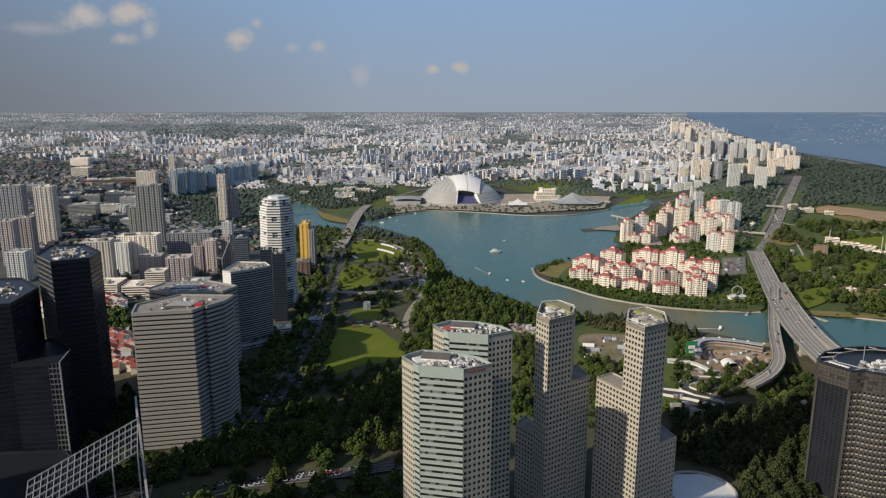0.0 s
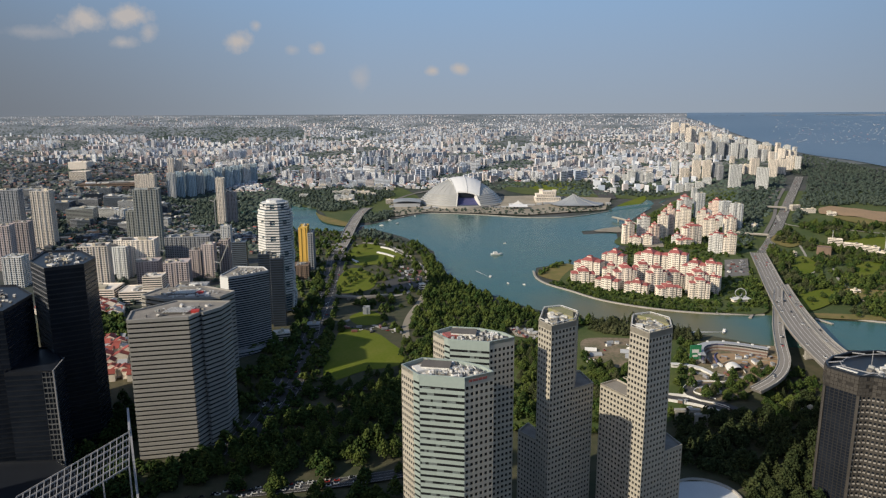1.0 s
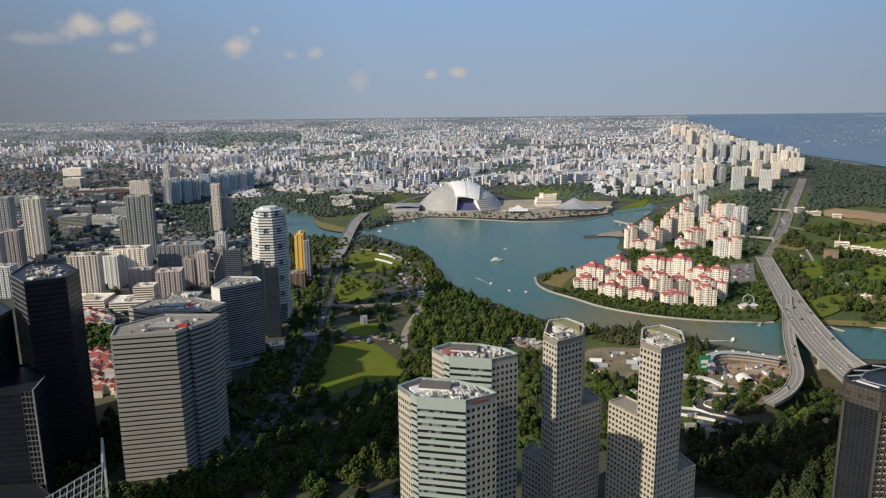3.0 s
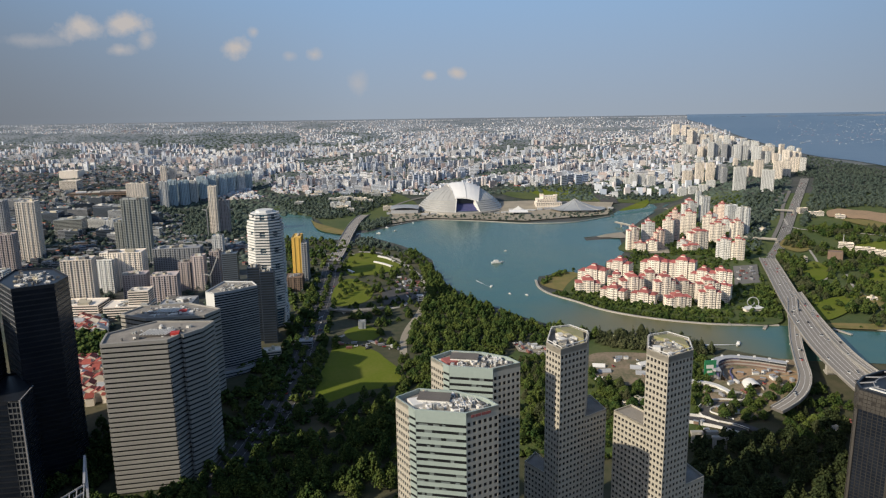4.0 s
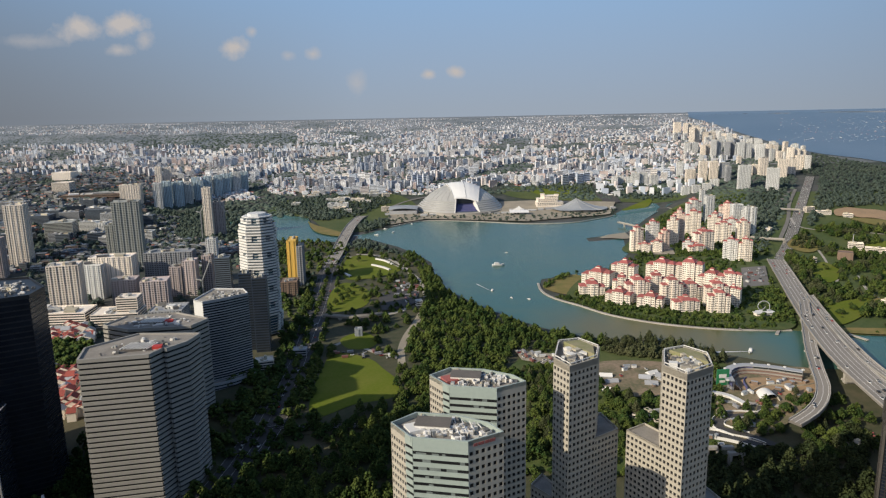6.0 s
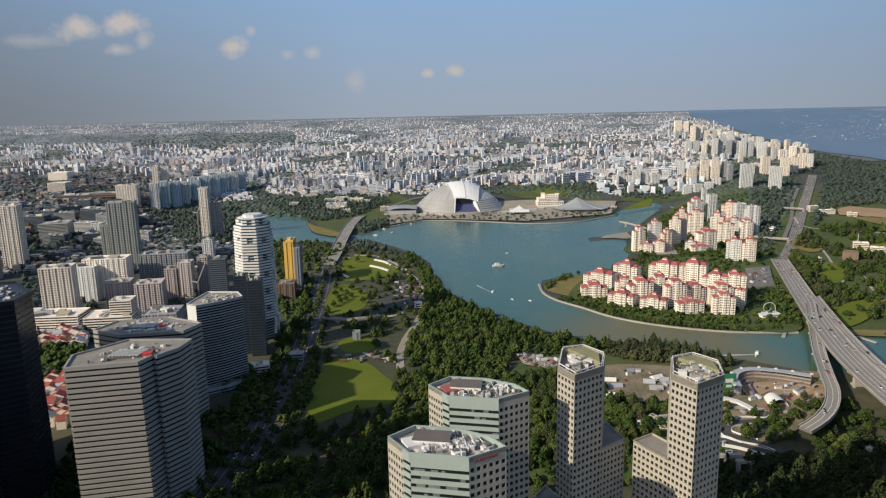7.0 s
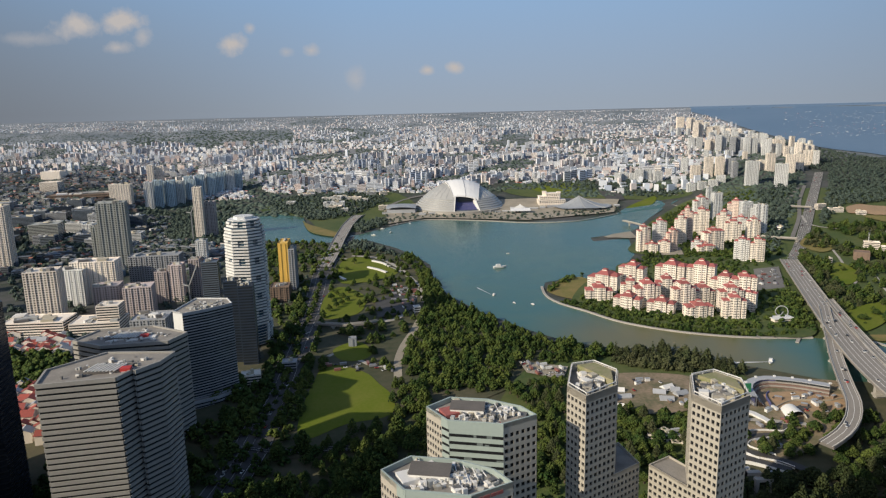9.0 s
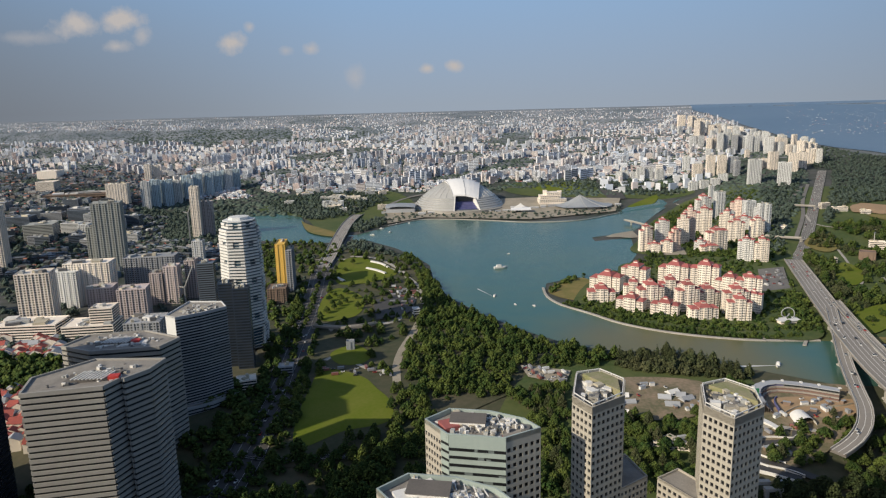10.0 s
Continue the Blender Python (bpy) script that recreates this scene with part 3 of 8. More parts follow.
def banded(wall, panes, p, q, z0, z1, floors, solid=0.55, proud=0.6, top=0.0):
    """A wall of projecting bands, one shape a storey in the list wall, with glass set back between them."""
    d, length, u, n = outward(p, q)
    base = Vector((p[0], p[1], 0))
    at = lambda s, z, out=0.0: base + u * s + n * out + Vector((0, 0, z))
    zt = z1 - top
    bh = (zt - z0) / floors
    panes.face([at(0, z0), at(length, z0), at(length, zt), at(0, zt)])
    while len(wall) < floors + 1:
        wall.append(Shape())
    for j in range(floors + (1 if top else 0)):
        a = z0 + j * bh
        b = a + bh * solid if j < floors else z1
        w = wall[j]
        w.face([at(0, a, proud), at(length, a, proud), at(length, b, proud), at(0, b, proud)])
        w.face([at(0, b, proud), at(length, b, proud), at(length, b), at(0, b)])
        w.face([at(0, a), at(length, a), at(length, a, proud), at(0, a, proud)])
        w.face([at(0, a), at(0, a, proud), at(0, b, proud), at(0, b)])
        w.face([at(length, a, proud), at(length, a), at(length, b), at(length, b, proud)])


def inset(pts, d):
    """A convex outline drawn in by d."""
    cx, cy = sum(p[0] for p in pts) / len(pts), sum(p[1] for p in pts) / len(pts)
    return [(p[0] + (cx - p[0]) * d / math.hypot(cx - p[0], cy - p[1]), p[1] + (cy - p[1]) * d / math.hypot(cx - p[0], cy - p[1])) for p in pts]


def parapet(shape, pts, z, high, thick=0.8, mat=0):
    inner = inset(pts, thick)
    n = len(pts)
    for i in range(n):
        j = (i + 1) % n
        a, b, c, d = pts[i], pts[j], inner[j], inner[i]
        shape.face([(*a, z), (*b, z), (*b, z + high), (*a, z + high)], mat)
        shape.face([(*a, z + high), (*b, z + high), (*c, z + high), (*d, z + high)], mat)
        shape.face([(*c, z), (*d, z), (*d, z + high), (*c, z + high)], mat)


def spin(x, y, pts, turn):
    c, s = math.cos(turn), math.sin(turn)
    return [(x + c * a - s * b, y + s * a + c * b) for a, b in pts]

# ---- large structure: ground, water, roads ----
rows_y = [-900, -300, 0, 200, 280, 350, 450, 550, 650, 720, 740, 760, 780, 800, 850, 900] + [900 + 40 * i for i in range(1, 74)] + [3900, 4100, 4350, 4650, 4960]
cols_s = [-2.2, -1.6, -1.2] + [-1.0 + 0.025 * i for i in range(81)] + [1.2, 1.6, 2.2]
g = Shape()
verts = [(s * max(y, 900), y, ground_z(s * max(y, 900), y)) for y in rows_y for s in cols_s]
nc = len(cols_s)
for i in range(len(rows_y) - 1):
    for j in range(nc - 1):
        y, s = rows_y[i], cols_s[j]
        g.f.append((i * nc + j, i * nc + j + 1, (i + 1) * nc + j + 1, (i + 1) * nc + j))
        # beyond 2300 m the ground colour turns paler and bluer, as haze would
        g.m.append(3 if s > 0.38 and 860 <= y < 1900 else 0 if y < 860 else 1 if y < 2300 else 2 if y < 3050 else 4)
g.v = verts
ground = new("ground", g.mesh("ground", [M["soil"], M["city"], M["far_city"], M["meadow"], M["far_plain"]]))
tagged(ground, "dark green parkland and pale built-up ground reaching the horizon", "ground", kind="structure")

BASIN = [(-475, 2006), (-363, 1940), (-307, 1732), (-240, 1664), (-189, 1680), (-125, 1770), (-46, 1878), (71, 1858), (220, 1798), (343, 1810), (455, 1890), (526, 1996), (605, 2040), (626, 1996), (661, 2008), (604, 1952), (528, 1828), (459, 1694), (419, 1624), (323, 1582), (321, 1542), (401, 1566),
         (370, 1410), (337, 1338), (290, 1268), (244, 1236), (212, 1240), (169, 1214), (160, 1170), (163, 1114), (196, 1062), (237, 1000), (294, 960), (367, 932), (443, 924), (512, 902), (599, 882), (746, 846),
         (653, 760), (480, 782), (394, 796), (352, 826), (301, 860), (270, 896), (202, 906), (154, 930), (113, 978), (62, 1052), (17, 1140), (-9, 1224), (-19, 1362), (-47, 1436), (-90, 1520), (-157, 1612), (-228, 1596), (-316, 1608), (-426, 1654), (-625, 1714), (-654, 1938)]
sheet("basin_water", BASIN, M["water"], 0.25, "calm teal green water of a wide river basin", "water", flat=True)

SHORE = [(1276, 3642), (1299, 3334), (1278, 2972), (1289, 2636), (1328, 2460), (1398, 2370), (1447, 2236), (1486, 2098), (1561, 1846)]
sea = Shape()
near = smooth_line([(*p, 0) for p in SHORE], 60)
for i in range(len(near) - 1):
    for k in range(14):
        row = []
        for p, t in ((near[i], k / 14), (near[i + 1], k / 14), (near[i + 1], (k + 1) / 14), (near[i], (k + 1) / 14)):
            f = 1 + (4950 / p.y - 1) * t
            row.append((p.x * f, p.y * f, ground_z(p.x * f, p.y * f) + 2.0))
        sea.face(row)
tagged(part("sea", sea, M["sea"]), "hazy blue sea with anchored ships far off", "water", kind="structure")

# lawns and open ground of the park
cover_lift = 0.9
for name, pts, mat, label in (
        ("park_ground", [(-173, 808), (-190, 1074), (-207, 1384), (-190, 1580), (-89, 1488), (-28, 1280), (8, 1110), (85, 980), (66, 792), (-41, 704), (-106, 684), (-159, 686)], "soil", "grassy park ground under scattered trees"),
        ("park_ground", [(66, 792), (144, 878), (314, 820), (226, 638), (51, 644)], "meadow", "grassy ground under trees at the towers"),
        ("riverside_ground", [(-498, 2030), (-408, 2196), (-173, 2212), (-66, 2032), (-128, 1826), (-207, 1714), (-288, 1768), (-363, 1940)], "meadow", "grassy bank beside the river inlet"),
        ("riverside_ground", [(216, 2244), (608, 2324), (711, 2054), (620, 2032), (473, 2060), (239, 2112)], "meadow", "grassy riverside behind the arena"),
        ("headland_ground", [(414, 1550), (517, 1776), (659, 1966), (826, 1926), (636, 1356), (571, 1332), (375, 1410)], "meadow", "planted ground between the apartment houses"),
        ("roadside_ground", [(-407, 1584), (-264, 1590), (-208, 1536), (-213, 1300), (-181, 958), (-194, 868), (-279, 1082)], "soil", "planted strip between highway and towers"),
        ("field", [(286, 2212), (420, 2244), (425, 2170), (313, 2140)], "lawn", "pale green sports field behind the arena"),
        ("lawn", [(-131, 714), (-136, 820), (-129, 872), (-86, 848), (-66, 814), (-50, 782), (-49, 746), (-89, 732)], "lawn", "bright green open lawn crossed by long building shadows"),
        ("lawn", [(-130, 920), (-105, 948), (-82, 912), (-90, 884), (-115, 884)], "lawn", "green lawn terrace beside a walkway"),
        ("lawn", [(-168, 1056), (-178, 1158), (-162, 1214), (-118, 1158), (-113, 1078), (-138, 1044)], "lawn", "green lawn with scattered trees"),
        ("lawn", [(-171, 1250), (-186, 1400), (-150, 1434), (-78, 1318), (-91, 1272), (-129, 1238)], "lawn", "large grass field beside the basin"),
        ("lawn", [(164, 1162), (199, 1226), (239, 1232), (218, 1122), (191, 1114)], "dry", "dry yellowish grass on the tip of the headland"),
        ("lawn", [(659, 1273), (697, 1297), (690, 1240), (665, 1190), (623, 1153), (630, 1210)], "lawn", "green meadow among park trees"),
        ("lawn", [(753, 1224), (796, 1248), (800, 1217), (750, 1150), (704, 1107), (700, 1140)], "lawn", "green meadow among park trees"),
        ("lawn", [(840, 1412), (956, 1450), (985, 1420), (920, 1362), (856, 1355)], "lawn", "long open lawn beside low white buildings"),
        ("lawn", [(545, 1018), (598, 1052), (632, 1056), (610, 1018), (560, 966), (520, 938), (516, 950)], "lawn", "wide grass bank along the channel"),
        ("lawn", [(634, 1056), (693, 1044), (730, 1060), (710, 1010), (660, 990), (614, 997)], "dry", "olive grass bank beside the channel"),
        ("lawn", [(506, 924), (560, 920), (640, 904), (720, 886), (700, 870), (600, 888), (512, 904)], "dry", "dry olive grass along the sea wall"),
        ("lawn", [(690, 1420), (730, 1470), (760, 1460), (735, 1390), (700, 1370)], "dry", "olive clearing beside a footpath"),
        ("lawn", [(570, 2034), (618, 2072), (576, 1984), (500, 1956)], "lawn", "grass point at the river mouth"),
        ("lawn", [(-669, 1758), (-603, 1758), (-572, 1654), (-627, 1662)], "lawn", "small green sports field among trees"),
        ("beach", [(352, 1580), (376, 1606), (402, 1622), (424, 1634), (418, 1560), (400, 1556), (378, 1566), (356, 1568)], "paving", "sandy spit beside the river mouth"),
        ("beach", [(-354, 1888), (-324, 1826), (-234, 1698), (-239, 1656), (-305, 1724)], "dry", "sandy grass bank beside the bridge"),
        ("earth_bank", [(934, 1690), (960, 1708), (980, 1715), (1005, 1698), (1031, 1687), (1052, 1664), (1100, 1640), (1110, 1600), (1060, 1566), (1022, 1560), (1004, 1578), (987, 1606), (970, 1618), (956, 1618), (940, 1636), (911, 1640)], "earth", "cleared brown earth beside the woods"),
        ("car_park", [(86, 866), (138, 846), (126, 810), (91, 832)], "paving", "open paved car park with rows of vehicles"),
        ("paved_yard", [(177, 820), (263, 808), (240, 746), (199, 734), (167, 748)], "yard", "open sandy yard with tents and sheds"),
        ("event_ground", [(308, 792), (405, 786), (360, 718), (307, 674), (256, 664), (271, 722)], "yard", "paved event ground with stands and curving track"),
        ("earth_bank", [(314, 764), (350, 768), (392, 758), (381, 738), (348, 732), (312, 735)], "earth", "bare trampled earth between stand and tent"),
        ("housing_ground", [(230, 1196), (292, 1260), (341, 1334), (572, 1364), (510, 1092), (454, 930), (369, 938), (296, 966), (239, 1006), (201, 1062), (188, 1092)], "meadow", "planted grounds between the apartment houses"),
        ("car_park", [(529, 1262), (578, 1274), (523, 1142), (476, 1130)], "worn", "grey car park beside the apartments"),
        ("lawn", [(925, 1612), (985, 1600), (1020, 1545), (1080, 1540), (1060, 1500), (960, 1540)], "dry", "strip of rough grass below the cleared earth"),
        ("court", [(408, 1385), (431, 1450), (470, 1450), (455, 1385)], "paving", "reddish paved court between the apartment houses"),
        ("car_park", [(505, 2380), (530, 2187), (520, 2040), (470, 2030), (469, 2165)], "asphalt", "long grey car park beside the arena"),
        ("promenade", [(-159, 2032), (-41, 2058), (270, 2078), (505, 2046), (456, 1908), (222, 1818), (-38, 1888), (-127, 1808)], "paving", "pale paved promenade round the stadium"),
        ("plaza", [(-100, 1134), (-72, 1158), (-39, 1142), (-38, 1078), (-65, 1048), (-87, 1040)], "asphalt", "grey asphalt plaza between park trees"),
):
    cover_lift += 0.06
    sheet(name, rounded(pts) if mat in ("lawn", "dry", "earth", "meadow", "yard") else pts, M[mat], cover_lift, label, "ground")


def road(name, pts, width, label, mat="asphalt", lift=1.3, lanes=2):
    line = smooth_line([(x, y, 0) for x, y in pts], 14)
    line = [Vector((p.x, p.y, ground_z(p.x, p.y) + lift)) for p in line]
    s = Shape()
    strip(s, line, -width / 2, width / 2, -0.4, 0.0)
    ob = tagged(part(name, s, M[mat]), label, "road", kind="structure")
    k = Shape()
    if not lanes:
        return line
    for o in [-width / 2 + 0.6, width / 2 - 0.9] + [-width / 2 + width * (i + 1) / (lanes + 1) for i in range(lanes)]:
        strip(k, line, o, o + 0.16, 0.004, 0.05)
    part("lane_marking", k, M["line"], ob, "white lane lines", "stuff")
    return line


highway = road("road", [(-210, 1658), (-212, 1384), (-194, 1190), (-182, 1048), (-176, 938), (-167, 808), (-169, 716), (-178, 654), (-194, 586)], 34, "wide grey highway through the park in shade", lanes=3)
road("road", [(-200, 710), (-168, 702), (-138, 696), (-109, 698), (-80, 698)], 12, "shaded cross street beside the trees")
road("path", [(-85, 1028), (-61, 1038), (-45, 1102), (-37, 1192)], 9, "pale park road crossing the lawns", "concrete", lanes=0)
road("path", [(-268, 1428), (-192, 1428), (-136, 1398), (-79, 1326), (-38, 1226), (-26, 1114)], 5, "pale footpath along the basin", "concrete", lanes=0)
road("path", [(-133, 898), (-120, 916), (-103, 896), (-82, 870), (-56, 860)], 5, "pale footpath between the lawns", "concrete", lanes=0)
road("path", [(-173, 1452), (-126, 1432), (-94, 1382), (-69, 1324), (-57, 1280), (-49, 1210)], 7, "broad pale promenade curving round the grass field", "concrete", lanes=0)
for pts in ([(-128, 1396), (-107, 1374), (-92, 1344)], [(-131, 1344), (-111, 1324), (-94, 1300)], [(-174, 1278), (-159, 1254)]):
    s = Shape()
    strip(s, [Vector((p.x, p.y, ground_z(p.x, p.y) + 1)) for p in smooth_line([(x, y, 0) for x, y in pts], 6)], -2, 2, -1, 3)
    tagged(part("seating_terrace", s, M["paint"]), "white curved seating terrace on the grass field", "seating", "seating terraces")
road("path", [(-47, 830), (-50, 880), (-46, 930), (-36, 985), (-27, 1048)], 9, "reddish paved path among trees", "paving", lanes=0)
street_line = road("road", [(-246, 510), (-219, 526), (-178, 536), (-126, 544), (-72, 554), (-37, 562)], 15, "street under the trees in front of the towers")
road("road", [(676, 2052), (621, 2162), (479, 2260), (332, 2274)], 10, "road along the river mouth")
expressway = road("road", [(609, 1310), (661, 1374), (749, 1518), (854, 1696), (988, 1922), (1087, 2090)], 22, "wide grey expressway between woods, with light traffic", "worn", lanes=5)
road("road", [(700, 1470), (790, 1620), (862, 1760), (960, 1925)], 8, "service road beside the expressway", "worn", lanes=0)
road("road", [(728, 1631), (775, 1697), (849, 1787), (930, 1900)], 9, "service road beside the expressway", "worn", lanes=0)
for pts, wide in (([(733, 1384), (712, 1325), (691, 1273), (669, 1202), (640, 1160)], 4), ([(801, 1631), (782, 1562), (806, 1531), (845, 1515), (900, 1500), (960, 1470)], 5), ([(930, 1640), (949, 1578), (984, 1546), (1040, 1520)], 5), ([(696, 1196), (660, 1113), (643, 1052), (626, 997), (640, 940)], 4), ([(600, 1020), (660, 1000), (740, 1010), (800, 1060)], 4), ([(660, 1113), (720, 1150), (790, 1180), (850, 1260)], 4)):
    road("path", pts, wide, "pale footpath winding through the wooded park", "concrete", lanes=0)
bank = Shape()
for pts in ([(162, 1186), (161, 1136), (174, 1094), (204, 1052), (238, 1002), (294, 960), (367, 932), (447, 924)], [(503, 916), (558, 902), (600, 884), (685, 862)], [(-126, 1788), (-38, 1868), (101, 1838), (219, 1790), (341, 1800), (460, 1890)]):
    strip(bank, smooth_line([(x, y, 0) for x, y in pts], 14), 0.5, 4.0, 0.2, 1.8)
tagged(part("sea_wall", bank, M["concrete"]), "pale stone sea wall along the water's edge", "wall", kind="structure")


def viaduct(name, label, pts, width, piers, lanes=4, bridge=True):
    """A raised road: deck, parapets, median, lines and piers."""
    line = smooth_line(pts, 12)
    root = thing(name, label, "bridge", at=(0, 0, 0))
    s = Shape()
    strip(s, line, -width / 2, width / 2, -2.2, 0.0)
    deck = part("deck", s, M["deck"], root)
    for o in (-width / 2, width / 2 - 0.7):
        s = Shape()
        strip(s, line, o, o + 0.7, 0.0, 1.3)
        part("parapet", s, M["concrete"], root)
    s = Shape()
    for i in range(lanes + 1 if lanes else 0):
        o = -width / 2 + 1.8 + (width - 3.6) * i / max(lanes, 1)
        strip(s, line, o - 0.2, o + 0.2, 0.004, 0.05)
    if s.f:
        part("lane_marking", s, M["line"], deck, "white lane lines", "stuff")
    for i in piers:
        p = line[min(int(i * len(line)), len(line) - 1)]
        s = Shape()
        gz = ground_z(p.x, p.y) - 1
        s.box(p.x, p.y, gz, width * 0.5, 4, p.z - 2.2 - gz)
        s.box(p.x, p.y, p.z - 4.2, width * 0.95, 5, 2.2, bottom=True)
        if width > 10 and p.z > 10:
            s.box(p.x, p.y, 0, width * 0.54, 8, 2.0)
        part("pier", s, M["concrete"], root)
    return line


main_line = viaduct("road_bridge", "wide pale concrete road bridge over the channel with light traffic", [(619, 1322, 3), (567, 1180, 8), (516, 1042, 13), (467, 904, 17), (439, 814, 18), (423, 746, 18), (416, 700, 17), (407, 634, 16), (395, 560, 16)], 29, (0.12, 0.25, 0.38, 0.5, 0.62, 0.75), 5)
right_line = viaduct("road_bridge", "second deck of the concrete road bridge beside the first", [(532, 1042, 13), (489, 918, 17), (463, 830, 18), (446, 758, 18), (442, 712, 17), (438, 644, 16)], 11, (0.3, 0.5, 0.7), 2)
ramp_line = viaduct("ramp_viaduct", "curving concrete ramp that leaves the bridge and loops down", [(502, 1000, 16), (456, 904, 16), (417, 822, 15), (391, 760, 13), (376, 722, 11), (359, 694, 9), (338, 672, 7), (316, 658, 4)], 13, (0.1, 0.25, 0.45, 0.65), 2)
left_line = viaduct("road_bridge", "low concrete road bridge across the basin inlet", [(-212, 1354, 3), (-213, 1458, 5), (-220, 1624, 7), (-224, 1828, 6), (-209, 1972, 4), (-138, 2048, 3)], 26, (0.3, 0.5, 0.65), 5)

viaduct("road_bridge", "slim pale bridge across the river mouth", [(495, 2222, 8), (593, 2084, 8), (655, 1908, 8)], 9, (0.3, 0.5, 0.7, 0.85), 0)
viaduct("footbridge", "slim white footbridge between spit and headland", [(435, 1740, 9), (452, 1690, 10), (470, 1640, 8)], 5, (0.3, 0.7), 0)
viaduct("footbridge", "short white bridge across the expressway", [(640, 1474, 17), (667, 1455, 17), (694, 1440, 17)], 7, (0.08, 0.92), 0)
viaduct("footbridge", "short white bridge across the expressway", [(805, 1698, 41), (825, 1686, 41), (845, 1674, 41)], 6, (0.1, 0.9), 0)
viaduct("footbridge", "long pale footbridge over the park road", [(-166, 1014, 6), (-131, 1000, 7), (-103, 1004, 7), (-84, 1020, 5)], 6, (0.1, 0.35, 0.6, 0.85), 0)

# ---- cars on the roads ----
car = Shape()
car.box(0, 0, 0.35, 4.4, 1.8, 0.75, bottom=True)
car.joined([(-1.5, -0.8, 1.1), (1.1, -0.8, 1.1), (1.1, 0.8, 1.1), (-1.5, 0.8, 1.1), (-1.0, -0.7, 1.6), (0.5, -0.7, 1.6), (0.5, 0.7, 1.6), (-1.0, 0.7, 1.6)], [(0, 1, 5, 4), (1, 2, 6, 5), (2, 3, 7, 6), (3, 0, 4, 7), (4, 5, 6, 7)], 1)
for wx in (-1.4, 1.4):
    for wy in (-0.85, 0.85):
        car.box(wx, wy, 0, 0.65, 0.2, 0.65, mat=1)
car_meshes = []
for name, c in (("white", (0.75, 0.75, 0.73)), ("black", (0.03, 0.03, 0.035)), ("silver", (0.45, 0.46, 0.47)), ("red", (0.45, 0.05, 0.04))):
    car_meshes.append((name, car.mesh("car", [material("car_paint_" + name, c, 0.3), M["glass"]])))
rng = random.Random(5)
for line, n, half in ((main_line, 40, 11), (right_line, 9, 3.5), (ramp_line, 9, 4), (left_line, 18, 10), (highway, 34, 13), (expressway, 40, 10), (street_line, 46, 6.5)):
    for i in range(n):
        k = rng.uniform(0.03, 0.97) * (len(line) - 2)
        p, q = line[int(k)], line[int(k) + 1]
        d = (q - p).normalized()
        c = p.lerp(q, k % 1) + Vector((d.y, -d.x, 0)) * rng.choice((-1, 1)) * half * rng.uniform(0.15, 0.9)
        name, me = car_meshes[rng.choice((0, 0, 0, 1, 1, 2, 2, 3))]
        ob = new("car", me)
        ob.matrix_world = Matrix.Translation(c) @ Matrix.Rotation(math.atan2(d.y, d.x), 4, "Z") @ Matrix.Scale(1.1, 4)
        tagged(ob, name + " car driving on the road", "car", "road traffic")

CITY = "city blocks"
# ---- near towers ----
pane = Shape()
pane.joined([(-0.5, -0.04, -0.5), (0.5, -0.04, -0.5), (0.5, -0.04, 0.5), (-0.5, -0.04, 0.5), (-0.5, 0.0, -0.5), (0.5, 0.0, -0.5), (0.5, 0.0, 0.5), (-0.5, 0.0, 0.5)], [(0, 1, 2, 3), (0, 4, 5, 1), (1, 5, 6, 2), (2, 6, 7, 3), (3, 7, 4, 0)])
PANE = pane.mesh("window", [M["smoked"]])


def loose_panes(parent, listed):
    for at, turn, w, h in listed[-300:]:
        ob = new("window", PANE)
        ob.parent = parent
        ob.matrix_parent_inverse = Matrix.Identity(4)
        ob.matrix_basis = Matrix.Translation(at) @ Matrix.Rotation(turn, 4, "Z") @ Matrix.Diagonal((w, 1, h, 1))


def clutter(shape, pts, z, n, seed, size=(1.5, 5), high=(1, 4)):
    """Roof plant: small boxes inside an outline."""
    r = random.Random(seed)
    cx, cy = sum(p[0] for p in pts) / len(pts), sum(p[1] for p in pts) / len(pts)
    for _ in range(n):
        a, b = r.choice(pts), r.choice(pts)
        t, k = r.random(), r.uniform(0.1, 0.82)
        x, y = cx + (a[0] + (b[0] - a[0]) * t - cx) * k, cy + (a[1] + (b[1] - a[1]) * t - cy) * k
        shape.box(x, y, z, r.uniform(*size), r.uniform(*size), r.uniform(*high), r.choice((0.2, 0.5, -0.3)))


